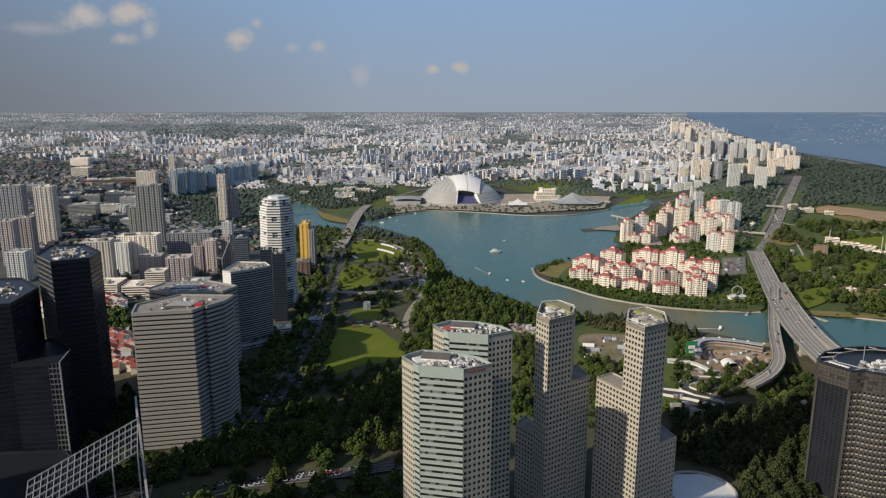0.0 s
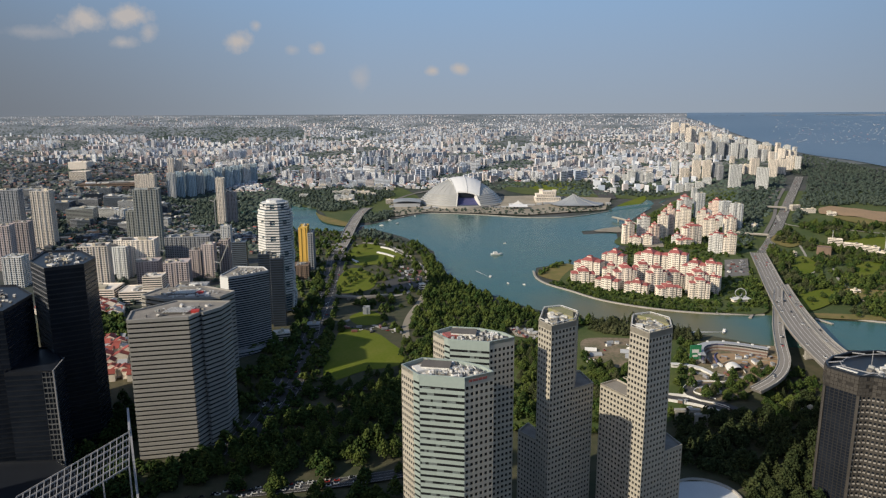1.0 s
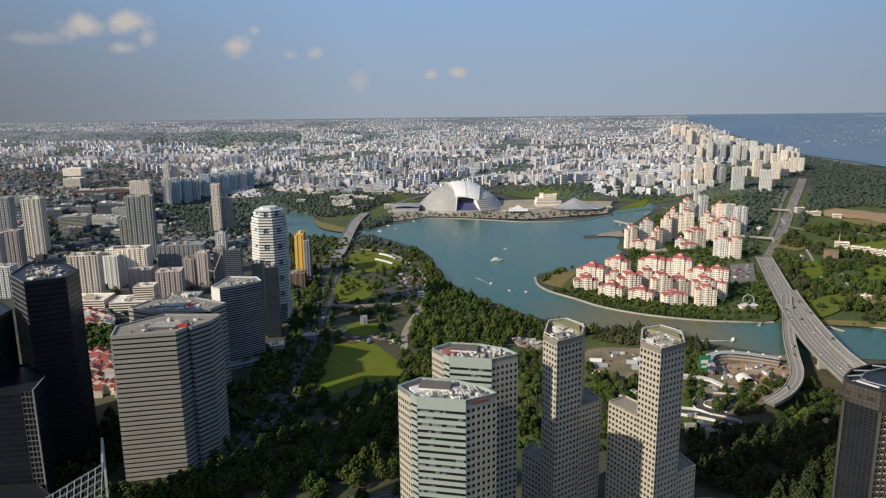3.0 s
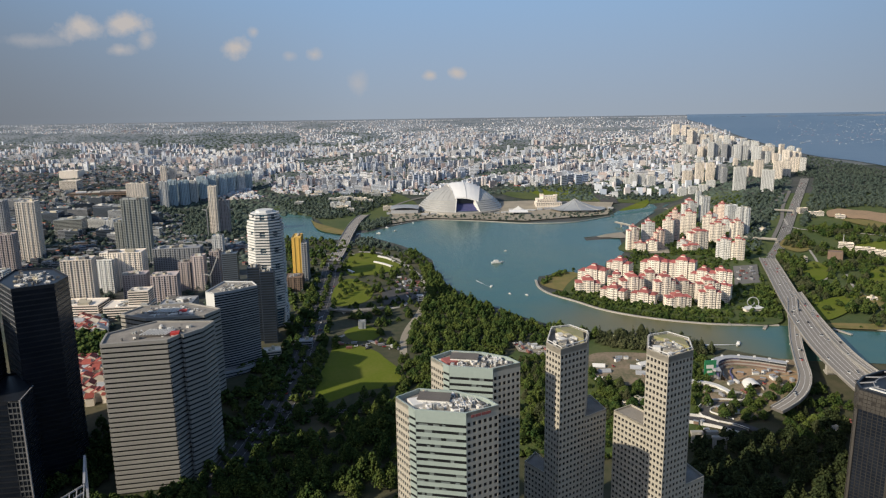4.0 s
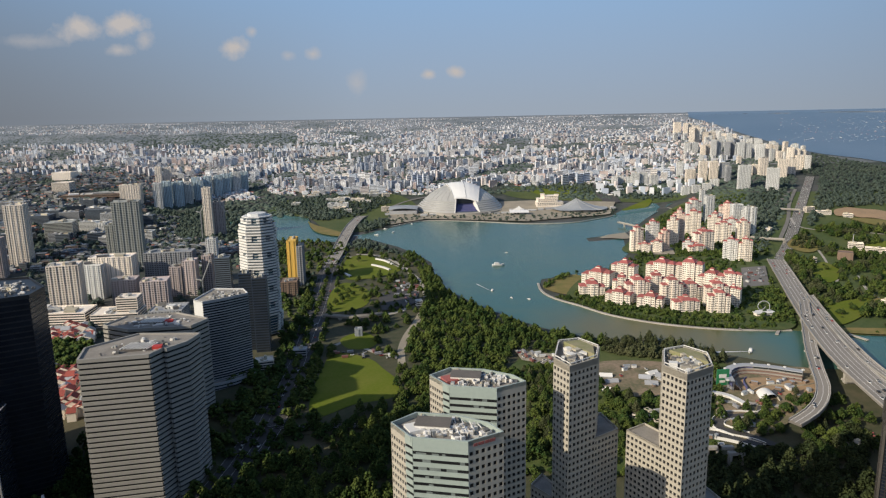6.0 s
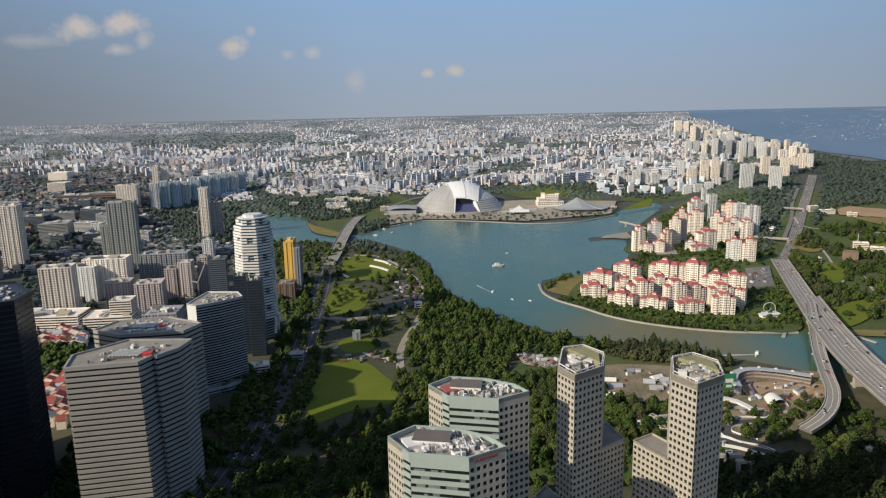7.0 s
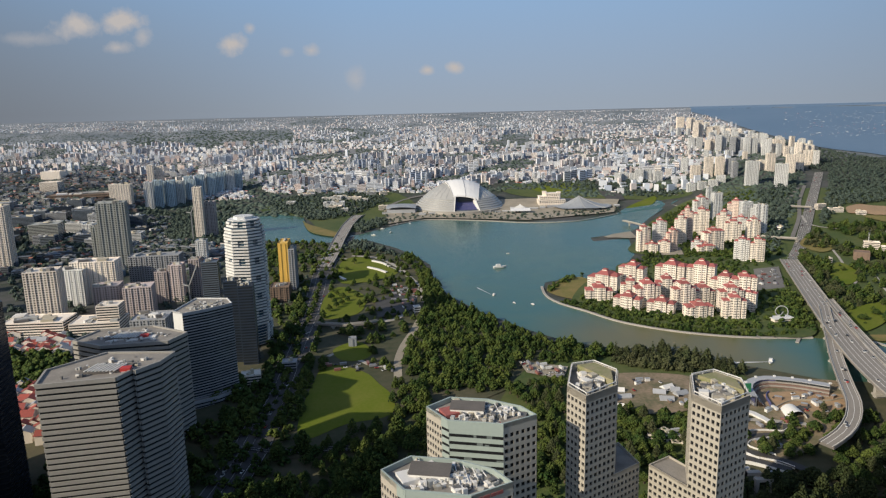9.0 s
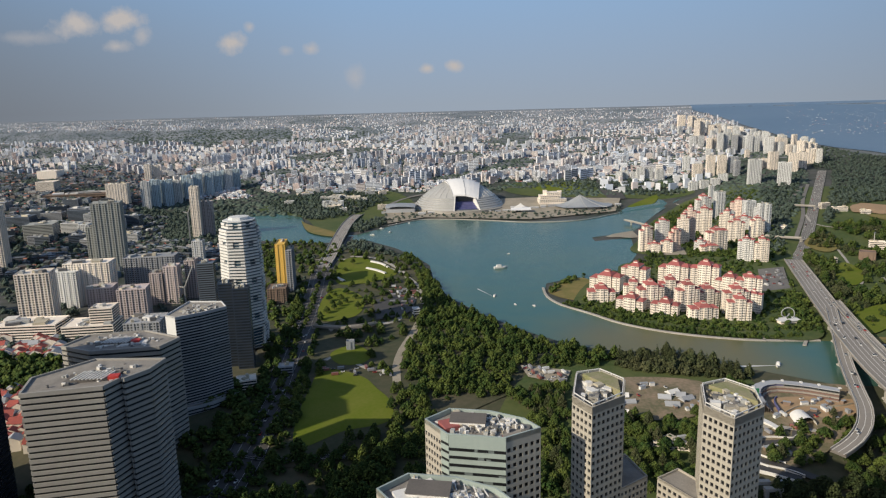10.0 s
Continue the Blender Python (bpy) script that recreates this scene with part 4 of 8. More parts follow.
def wide_tower(label, dx, dy, seed):
    """An office tower with panelled bands in front and granite window walls at its flanks."""
    pts = [(-7.5 + dx, 489 + dy), (3.5 + dx, 472 + dy), (32.5 + dx, 466 + dy), (51 + dx, 476 + dy), (44 + dx, 487 + dy), (27 + dx, 497 + dy), (5.5 + dx, 501 + dy)]
    top, z0 = 124.0, ground_z(20 + dx, 470 + dy) - 4
    fl = round((top - z0) / 4.45)
    root = thing("office_tower", label, "tower", "office towers", at=(20 + dx, 490 + dy, 0))
    root_inv = Matrix.Translation((-20 - dx, -490 - dy, 0))
    wall, panes, bands, slot, strips = Shape(), Shape(), [], [], Shape()
    loose = []
    d, length, u, n = outward(pts[0], pts[1])
    cut = Vector((*pts[1], 0)) - u * 5.0
    punched(wall, panes, pts[0], cut[:2], z0, top, fl, 6, 0.60, 0.52, 0.7, 5, loose=loose, loose_from=80)
    # slim glazed corner between granite and bands
    corner = Vector((*pts[1], 0)) + Vector((1.2, -0.3, 0))
    banded(slot, strips, cut[:2], corner[:2], z0, top, fl, 0.62, 0.35, 5)
    banded(bands, strips, corner[:2], pts[2], z0, top, fl, 0.56, 0.45, 7.0)
    # drawn blinds and opaque panes in the ribbon windows
    blinds, rnd = Shape(), random.Random(seed + 40)
    d, ln, u, n = outward(corner[:2], pts[2])
    step = (top - 7.0 - z0) / fl
    for j in range(fl):
        s0 = rnd.uniform(0, 8)
        while s0 < ln - 3:
            wide = rnd.uniform(1.5, 6)
            if rnd.random() < 0.4:
                a = Vector((*corner[:2], z0 + (j + 0.56) * step)) + u * s0 + n * 0.12
                b = a + u * min(wide, ln - s0)
                up = Vector((0, 0, 0.44 * step * rnd.choice((1, 1, 0.55))))
                blinds.face([a, b, b + up, a + up])
            s0 += wide + rnd.uniform(0, 4)
    punched(wall, panes, pts[2], pts[3], z0, top, fl, 6, 0.62, 0.54, 0.7, 5, loose=loose, loose_from=80)
    for i in range(3, 7):
        punched(wall, panes, pts[i], pts[(i + 1) % 7], z0, top, fl, 8, 0.56, 0.48, 0.7, 5)
    roof = Shape()
    roof.face([(*p, top - 2.5) for p in pts])
    para = Shape()
    parapet(para, pts, top - 2.5, 2.7, 1.0)
    plant = Shape()
    clutter(plant, pts, top - 2.5, 190, seed, (0.6, 3.0), (0.5, 3.0))
    clutter(plant, pts, top - 2.5, 26, seed + 5, (3, 7), (0.6, 1.8))
    cx, cy = 13 + dx, 488 + dy
    deck = Shape()
    deck.prism(spin(cx + 2, cy - 1, [(-9, -5), (9, -6), (9, 5), (-9, 6)], -0.12), top - 2.5, top + 0.9, 0)
    slab, sign = Shape(), Shape()
    slab.prism(spin(cx + 2, cy - 1, [(-9.4, -5.4), (9.4, -6.4), (9.4, 5.4), (-9.4, 6.4)], -0.12), top + 0.9, top + 1.2)
    if dy:
        d, ln, u, n = outward(pts[2], pts[3])
        for o, w in ((3, 2.2), (5.8, 3.4), (9.8, 2.6), (12.8, 3.0)):
            a = Vector((*pts[2], top - 3.4)) + u * o + n * 0.15
            sign.box(a.x + u.x * w / 2, a.y + u.y * w / 2, a.z, w, 0.3, 1.5, math.atan2(u.y, u.x), bottom=True)
    else:
        sign.box(pts[2][0] - 1.5, pts[2][1] + 1.5, top, 0.4, 0.4, 0.6)
    pad = Shape()
    pad.prism(spin(5 + dx, 484 + dy, [(-4, -5), (4, -5), (4, 5), (-4, 5)], 0.4), top - 2.5, top - 0.2, 0)
    frames = Shape()
    for k in range(4):
        frames.beam((28 + k * 4 + dx, 476 + k * 2 + dy, top - 0.6), (26 + k * 4 + dx, 494 - k * 2 + dy, top - 0.6), 0.35, 0.5)
    made = [part("wall", wall, M["granite"], root), part("glazing", panes, M["smoked"], root, kind="stuff"), part("glazing", strips, M["smoked"], root),
            part("roof", roof, M["roofing"], root), part("parapet", para, M["panel"], root), part("roof_plant", plant, M["plant"], root, "white rooftop machinery", "stuff"), part("plant_room", deck, M["paint"], root, "white rooftop plant room"), part("plant_deck", slab, M["roofdeck"], root, "brown-grey rooftop slab"), part("sign", sign, M["redroof"], root, "small red sign bars"), part("helipad", pad, M["redroof" if dy == 0 else "paint"], root), part("roof_frame", frames, M["paint"], root)]
    made.append(part("blind", blinds, M["blind"], root, "grey-green blinds behind ribbon windows", "stuff"))
    made += [part("spandrel_band", b, M["panel"], root) for b in bands + slot]
    for ob in made:
        ob.matrix_parent_inverse = root_inv
    loose_panes(made[0], loose)
    return root


wide_tower("beige granite office tower with pale green bands and crowded roof", -19.5, -65, 11)
wide_tower("beige granite office tower with green bands and red roof pad", 0, 0, 12)


def slim_tower(label, pts, wings, seed, top=128.0):
    """A slim stepped tower; wings: outline, height, of the lower parts."""
    cx, cy = sum(p[0] for p in pts) / len(pts), sum(p[1] for p in pts) / len(pts)
    root = thing("office_tower", label, "tower", "office towers", at=(cx, cy, 0))
    inv = Matrix.Translation((-cx, -cy, 0))
    wall, panes, loose = Shape(), Shape(), []
    n, z0 = len(pts), ground_z(cx, cy) - 6
    fl = round((top - z0) / 4.5)
    for i in range(n):
        p, q = pts[i], pts[(i + 1) % n]
        bays = max(3, round(math.hypot(q[0] - p[0], q[1] - p[1]) / 3.4))
        punched(wall, panes, p, q, z0, top, fl, bays, 0.62, 0.54, 0.7, 4, loose=loose if q[1] < cy + 4 else None, loose_from=60)
    made = [part("wall", wall, M["granite"], root)]
    for outline, high in wings:
        s, roof = Shape(), Shape()
        m = len(outline)
        for i in range(m):
            p, q = outline[i], outline[(i + 1) % m]
            bays = max(2, round(math.hypot(q[0] - p[0], q[1] - p[1]) / 3.4))
            punched(s, panes, p, q, z0, high, round((high - z0) / 4.3), bays, 0.62, 0.54, 0.7, 2)
        parapet(s, outline, high - 1.2, 1.3)
        roof.face([(*p, high - 1.2) for p in outline])
        made += [part("lower_wing", s, M["granite"], root), part("wing_roof", roof, M["roofing"], root)]
    made.append(part("glazing", panes, M["smoked"], root, kind="stuff"))
    roof, para, plant, pad, dark = Shape(), Shape(), Shape(), Shape(), Shape()
    roof.face([(*p, top - 4) for p in pts])
    parapet(para, pts, top - 4, 4.2, 0.9)
    clutter(plant, inset(pts, 2.5), top - 4, 150, seed, (0.6, 2.6), (0.8, 4.2))
    clutter(plant, inset(pts, 4.5), top - 4, 9, seed + 9, (3.5, 6.0), (2.5, 4.6))
    pad.prism(inset([pts[2], pts[3], pts[4], pts[5], (cx, cy)], 4.5), top - 4, top + 1.0)
    clutter(dark, inset(pts, 6), top - 4, 24, seed + 50, (1.5, 4.5), (2, 5.5))
    rim, hoop = Shape(), inset(pts, 1.4)
    for a, b in zip(hoop, hoop[1:] + hoop[:1]):
        rim.beam((*a, top + 1.4), (*b, top + 1.4), 0.4, 0.5)
        for t in (0.0, 0.5):
            rim.beam((a[0] + (b[0] - a[0]) * t, a[1] + (b[1] - a[1]) * t, top - 1), (a[0] + (b[0] - a[0]) * t, a[1] + (b[1] - a[1]) * t, top + 1.4), 0.3)
    made.append(part("roof_rail", rim, M["paint"], root, "white rail frame round the roof"))
    made += [part("roof", roof, M["roofing"], root), part("parapet", para, M["granite"], root), part("roof_plant", plant, M["plant"], root, "white rooftop machinery", "stuff"), part("roof_garden", pad, M["turf"], root, "mossy green roof slab"), part("plant_room", dark, M["plant"], root, kind="stuff")]
    for ob in made:
        ob.matrix_parent_inverse = inv
    loose_panes(made[0], loose)


slim_tower("slim beige granite tower with square windows and a stepped wing", [(72, 504), (79.5, 488.5), (100, 502.5), (106, 523), (95, 539), (80, 535)],
           [([(99, 501.6), (118, 514.5), (112, 540), (97, 536)], 73), ([(60, 520), (72.2, 503.5), (80, 512), (70, 534)], 30)], 21)
slim_tower("slim beige granite tower with square windows and stepped sides", [(137, 488), (146.2, 471.5), (167, 484.5), (172, 505), (161, 520), (145, 514)],
           [([(123, 512.5), (137.3, 487.4), (150, 500), (138, 522)], 73), ([(166, 484), (184, 495), (178, 516), (164, 508)], 30)], 22)

# dark tower with a curved window front
E_PTS = [(312, 533), (326, 513)] + [(366 - 41 * math.cos(radians(a)), 538 - 36 * math.sin(radians(a))) for a in range(45, 181, 9)] + [(406, 552), (394, 564), (374, 570), (350, 567), (328, 556), (316, 544)]
root = thing("office_tower", "dark grey granite curved office tower with hooded windows", "tower", at=(360, 540, 0))
inv = Matrix.Translation((-360, -540, 0))
wall, panes, slats, crown, fins, roof, bars, crest, machines = (Shape() for _ in range(9))
ez, ESTOREYS, EAVES, ETOP = ground_z(360, 540) - 5, 20, 62.0, 77.0
storey = (EAVES - ez) / ESTOREYS
for i in range(len(E_PTS)):
    p, q = E_PTS[i], E_PTS[(i + 1) % len(E_PTS)]
    d, ln, u, n = outward(p, q)
    foot, ang = Vector((*p, 0)), math.atan2(u.y, u.x)
    if i == 0:
        punched(slats, panes, p, q, ez, EAVES, ESTOREYS * 2, 7, 0.86, 0.84, 0.25)
    else:
        bays = max(1, round(ln / 3.2))
        punched(wall, panes, p, q, ez, EAVES, ESTOREYS, bays, 0.6, 0.42, 0.9)
        for j in range(ESTOREYS if i < len(E_PTS) - 6 else 0):
            for k in range(bays):
                # a hood: a wedge that juts out over the sill
                c = foot + u * ln * (k + 0.5) / bays + Vector((0, 0, ez + (j + 0.16) * storey))
                h = ln / bays * 0.28
                fins.joined([c - u * h, c + u * h, c + u * h + n * 1.0, c - u * h + n * 1.0, c - u * h + Vector((0, 0, 0.9)), c + u * h + Vector((0, 0, 0.9))], [(3, 2, 5, 4), (0, 3, 4), (2, 1, 5), (1, 2, 3, 0)])
    # crown of square stone panels over a dark backing, some of them open
    slats.face([foot + Vector((0, 0, EAVES)), foot + u * ln + Vector((0, 0, EAVES)), foot + u * ln + Vector((0, 0, ETOP)), foot + Vector((0, 0, ETOP))])
    cols = max(1, round(ln / 2.9))
    for j in range(5):
        for k in range(cols):
            if (j == 2 and (i + k) % 3 == 0) or (i * 7 + k * 3 + j) % 17 == 0:
                continue
            c = foot + u * ln * (k + 0.5) / cols + n * 0.35
            crown.box(c.x, c.y, EAVES + j * 3.0 + 0.1, ln / cols * 0.93, 0.7, 2.75, ang, bottom=True)
roof.face([(*p, ETOP - 2.2) for p in inset(E_PTS, 0.4)])
rim = Shape()
parapet(rim, E_PTS, ETOP, 1.6, 1.4)
# slanted pale bars round the roof, machinery in the middle and a thin mast
ring_in = inset(E_PTS, 11)
for k, (a, b) in enumerate(zip(inset(E_PTS, 2.0), ring_in)):
    bars.beam((*a, ETOP + 0.9), (b[0] + 3, b[1] + 1.5, ETOP + 2.2), 0.8, 0.7)
for k in range(len(ring_in)):
    bars.beam((*ring_in[k], ETOP + 2.0), (*ring_in[(k + 1) % len(ring_in)], ETOP + 2.0), 0.45, 0.7)
bars.beam((352, 540, ETOP - 2.2), (352, 540, ETOP + 12), 0.4)
clutter(machines, inset(E_PTS, 13), ETOP - 2.2, 46, 77, (1.5, 5), (1.5, 4))
crest.beam((318, 531, ETOP + 1.9), (327, 517.5, ETOP + 1.9), 1.8, 0.7)
crest.beam((352, 526, ETOP + 2.5), (392, 521, ETOP + 2.5), 2.2, 0.6)
pilaster = Shape()
pilaster.box(311.6, 533.4, ez, 1.6, 2.0, EAVES - ez, -0.9)
pilaster.box(326.2, 512.4, ez, 2.2, 1.6, EAVES - ez, -0.5)
logo = Shape()
c = Vector((*E_PTS[5], 66.5))
logo.joined([c + Vector((0, -1.1, 0)), c + Vector((3.0, -1.5, 0.8)), c + Vector((4.2, -1.6, 5.2)), c + Vector((1.2, -1.2, 4.2))], [(0, 1, 2, 3)])
for ob in (part("wall", wall, M["towerstone"], root), part("glass_front", slats, M["brownclad"], root, "near-black glazed flank"), part("glazing", panes, M["darkglass"], root, kind="stuff"), part("parapet", rim, M["blackclad"], root, "rounded dark roof rim"), part("crown_panel", crown, M["towerstone"], root, "square granite panels of the crown", "stuff"),
           part("pilaster", pilaster, M["towerstone"], root), part("window_hood", fins, M["hoodstone"], root, "pale window hoods", "stuff"), part("roof", roof, M["blackclad"], root), part("roof_frame", bars, M["latticework"], root, "pale slanted roof bars", "stuff"), part("roof_canopy", crest, M["paint"], root, "white roof canopies", "stuff"), part("roof_plant", machines, M["plant"], root, kind="stuff"), part("sign", logo, M["logo"], root, "yellow-green leaning sign")):
    ob.matrix_parent_inverse = inv


def solid(name, label, category, pts, z0, z1, kind, floors, wall_mat, glass_mat="glass", bays=None, plant=20, solid_share=0.55, proud=0.6, top=3.0, seed=1, fw=0.6, fh=0.55, roof_mat="roofing", group="", band_mat=None):
    """A building on an outline, with one kind of wall all round."""
    cx, cy = sum(p[0] for p in pts) / len(pts), sum(p[1] for p in pts) / len(pts)
    base = ground_z(cx, cy)
    root = thing(name, label, category, group, at=(cx, cy, base))
    inv = Matrix.Translation((-cx, -cy, -base))
    wall, panes, roof, plants, rim, pale, bands = Shape(), Shape(), Shape(), Shape(), Shape(), Shape(), []
    n = len(pts)
    kinds = kind if isinstance(kind, (list, tuple)) else [kind] * n
    for i in range(n):
        p, q = pts[i], pts[(i + 1) % n]
        length = math.hypot(q[0] - p[0], q[1] - p[1])
        if kinds[i] == "bands":
            banded(bands, panes, p, q, base + z0, z1, floors, solid_share, proud, top)
        elif kinds[i] == "lattice":
            punched(pale, panes, p, q, base + z0, z1, floors, max(3, round(length / 3.2)), 0.84, 0.80, 0.5, 1)
        elif kinds[i] == "grid":
            punched(wall, panes, p, q, base + z0, z1, floors, max(2, round(length / (bays or 4))), fw, fh, 0.4, top)
        else:
            wall.face([(*p, base + z0), (*q, base + z0), (*q, z1), (*p, z1)])
    roof.face([(*p, z1 - 1.2) for p in pts])
    parapet(rim, pts, z1 - 1.2, 1.3, 0.7)
    made = [part("parapet", rim, M[wall_mat], root), part("roof", roof, M[roof_mat], root)] + [part("spandrel_band", b, M[band_mat or wall_mat], root) for b in bands if b.f]
    if wall.f:
        made.append(part("wall", wall, M[wall_mat], root))
    if pale.f:
        made.append(part("lattice", pale, M["steel"], root, "grey lattice of mullions"))
    if panes.f:
        made.append(part("glazing", panes, M[glass_mat], root, kind="stuff"))
    if plant:
        clutter(plants, inset(pts, 3), z1 - 1.2, plant * 3, seed, (0.8, 3.2), (0.5, 2.2))
        clutter(plants, inset(pts, 4), z1 - 1.2, plant // 4, seed + 1, (4, 9), (0.4, 1.2))
        made.append(part("roof_plant", plants, M["plant"], root, kind="stuff"))
    for ob in made:
        ob.matrix_parent_inverse = inv
    return root


# white banded hexagonal towers
banded_tower = solid("office_tower", "white horizontally banded office tower with folded flank", "tower", [(-275.8, 580.5), (-226, 590.5), (-220.4, 606.5), (-218, 603), (-207.2, 619.5), (-204, 640), (-256, 642), (-284, 608)], -3, 105, "bands", 30, "band", plant=34, solid_share=0.60, proud=0.9, seed=3)
banded_block = solid("office_tower", "white banded office block behind a taller banded tower", "tower", [(-323.4, 716.2), (-292.1, 701.2), (-237.2, 709.8), (-229, 732), (-268, 754), (-314, 744)], -2, 90, "bands", 21, "band", plant=40, seed=4, proud=0.9, solid_share=0.6)
# slatted roof frames and red tank boxes on the banded towers
for root, rx, ry, rz in ((banded_tower, -238, 606, 104), (banded_block, -276, 724, 89)):
    inv = Matrix.Translation([-v for v in root.location])
    s = Shape()
    for k in range(9):
        s.beam((rx - 14 + k * 2.6, ry - 7, rz + 2.2), (rx - 11 + k * 2.6, ry + 8, rz + 2.2), 0.9, 0.6)
    slats = part("roof_slat", s, M["paint"], root, "pale slatted roof frame", "stuff")
    s = Shape()
    s.box(rx + 13, ry - 1, rz, 7, 6, 2.6, 0.2)
    tank = part("tank_box", s, M["red"], root, "dull red roof box")
    s = Shape()
    s.box(rx - 2, ry + 1, rz, 34, 14, 1.5, 0.18)
    for ob in (slats, tank, part("plant_room", s, M["roofdeck"], root, "brown-grey rooftop slab")):
        ob.matrix_parent_inverse = inv
# slab with a white end wall and dark curved front
solid("office_tower", "dark glazed office slab with white end wall", "tower", [(-260.3, 781.9), (-248.1, 773.8), (-228.7, 788.1), (-210.1, 807.1), (-220.4, 825.9), (-254.1, 828.9)], -2, 95, ["plain", "bands", "bands", "bands", "plain", "plain"], 34, "bluewhite", plant=24, solid_share=0.42, proud=0.35, seed=5, band_mat="grey")
solid("podium", "low grey podium at the foot of the office slab", "building", [(-262, 770), (-246, 764), (-222, 780), (-203, 803), (-207, 806), (-226, 784), (-248, 771), (-261, 779)], -2, 7, "bands", 2, "grey", plant=0, proud=0.3)

# octagonal tower: white balcony bands on the lit sides, blue glass with staggered balconies on the others
TX, TY, STOREY, STOREYS = -235.0, 957.0, 3.65, 42
root = thing("apartment_tower", "white octagonal tower with stacked balcony bands and blue glass", "tower", at=(TX, TY, 0))
inv = Matrix.Translation((-TX, -TY, 0))


def tower_ring(r, z=None):
    pts = [(TX + r * math.cos(radians(22.5 + 45 * k)), TY + r * math.sin(radians(22.5 + 45 * k))) for k in range(8)]
    return pts if z is None else [(*p, z) for p in pts]


rnd = random.Random(17)
panes, made = Shape(), []
for j in range(STOREYS):
    z = 3 + j * STOREY
    r = 25.2 - (1.6 if j > STOREYS - 5 else 0) - (3.2 if j > STOREYS - 3 else 0) - (0.9 if j < 4 else 0) + 0.5 * math.sin(j * 0.33)
    panes.prism(tower_ring(r - 2.0), z, z + STOREY, cap=False)
    w = Shape()
    w.prism(tower_ring(r - 1.2), z, z + 0.45)
    w.face(list(reversed(tower_ring(r - 1.2, z))))
    ring, inner = tower_ring(r), tower_ring(r - 1.9)
    for k in range(8):
        p, q, p2, q2 = Vector(ring[k]), Vector(ring[(k + 1) % 8]), Vector(inner[k]), Vector(inner[(k + 1) % 8])
        facing = (22.5 + 45 * k + 22.5) % 360
        lit, shade = 160 < facing < 260, 260 <= facing < 350
        if lit:
            spans = [(0.0, 0.5), (0.85, 1.0)] if j % 6 == 5 else [(0.0, 1.0)]
        elif shade:
            spans = [(0.0, 0.36), (0.74, 1.0)] if j % 6 > 3 else [(0.0, 1.0)]
        else:
            spans = [(0.1 + 0.3 * ((j // 4) % 2), 0.6 + 0.3 * ((j // 4) % 2))]
        high = 2.45 if lit else 1.9
        if j < 7:
            spans, high = [(0.0, 0.12), (0.88, 1.0)], 2.6
        for a, b in spans:
            c = [p.lerp(q, a), p.lerp(q, b), p2.lerp(q2, b), p2.lerp(q2, a)]
            w.joined([(v.x, v.y, z) for v in c] + [(v.x, v.y, z + high) for v in c], [(0, 1, 5, 4), (1, 2, 6, 5), (2, 3, 7, 6), (3, 0, 4, 7), (4, 5, 6, 7), (3, 2, 1, 0)])
    made.append(part("balcony_band", w, M["paint"], root))
cap = Shape()
top = 3 + STOREYS * STOREY
cap.prism(tower_ring(19), top, top + 1.2)
cap.prism(tower_ring(12), top + 1.2, top + 4.5)
clutter(cap, tower_ring(17), top + 1.2, 22, 9, (1.5, 4), (1.0, 3.5))
foot = Shape()
for p in tower_ring(23.5):
    foot.box(*p, -3, 3, 3, 8, 0.4)
made += [part("glazing", panes, M["blueglass"], root, kind="stuff"), part("roof_plant", cap, M["bluewhite"], root), part("column", foot, M["paint"], root, kind="stuff")]
for ob in made:
    ob.matrix_parent_inverse = inv


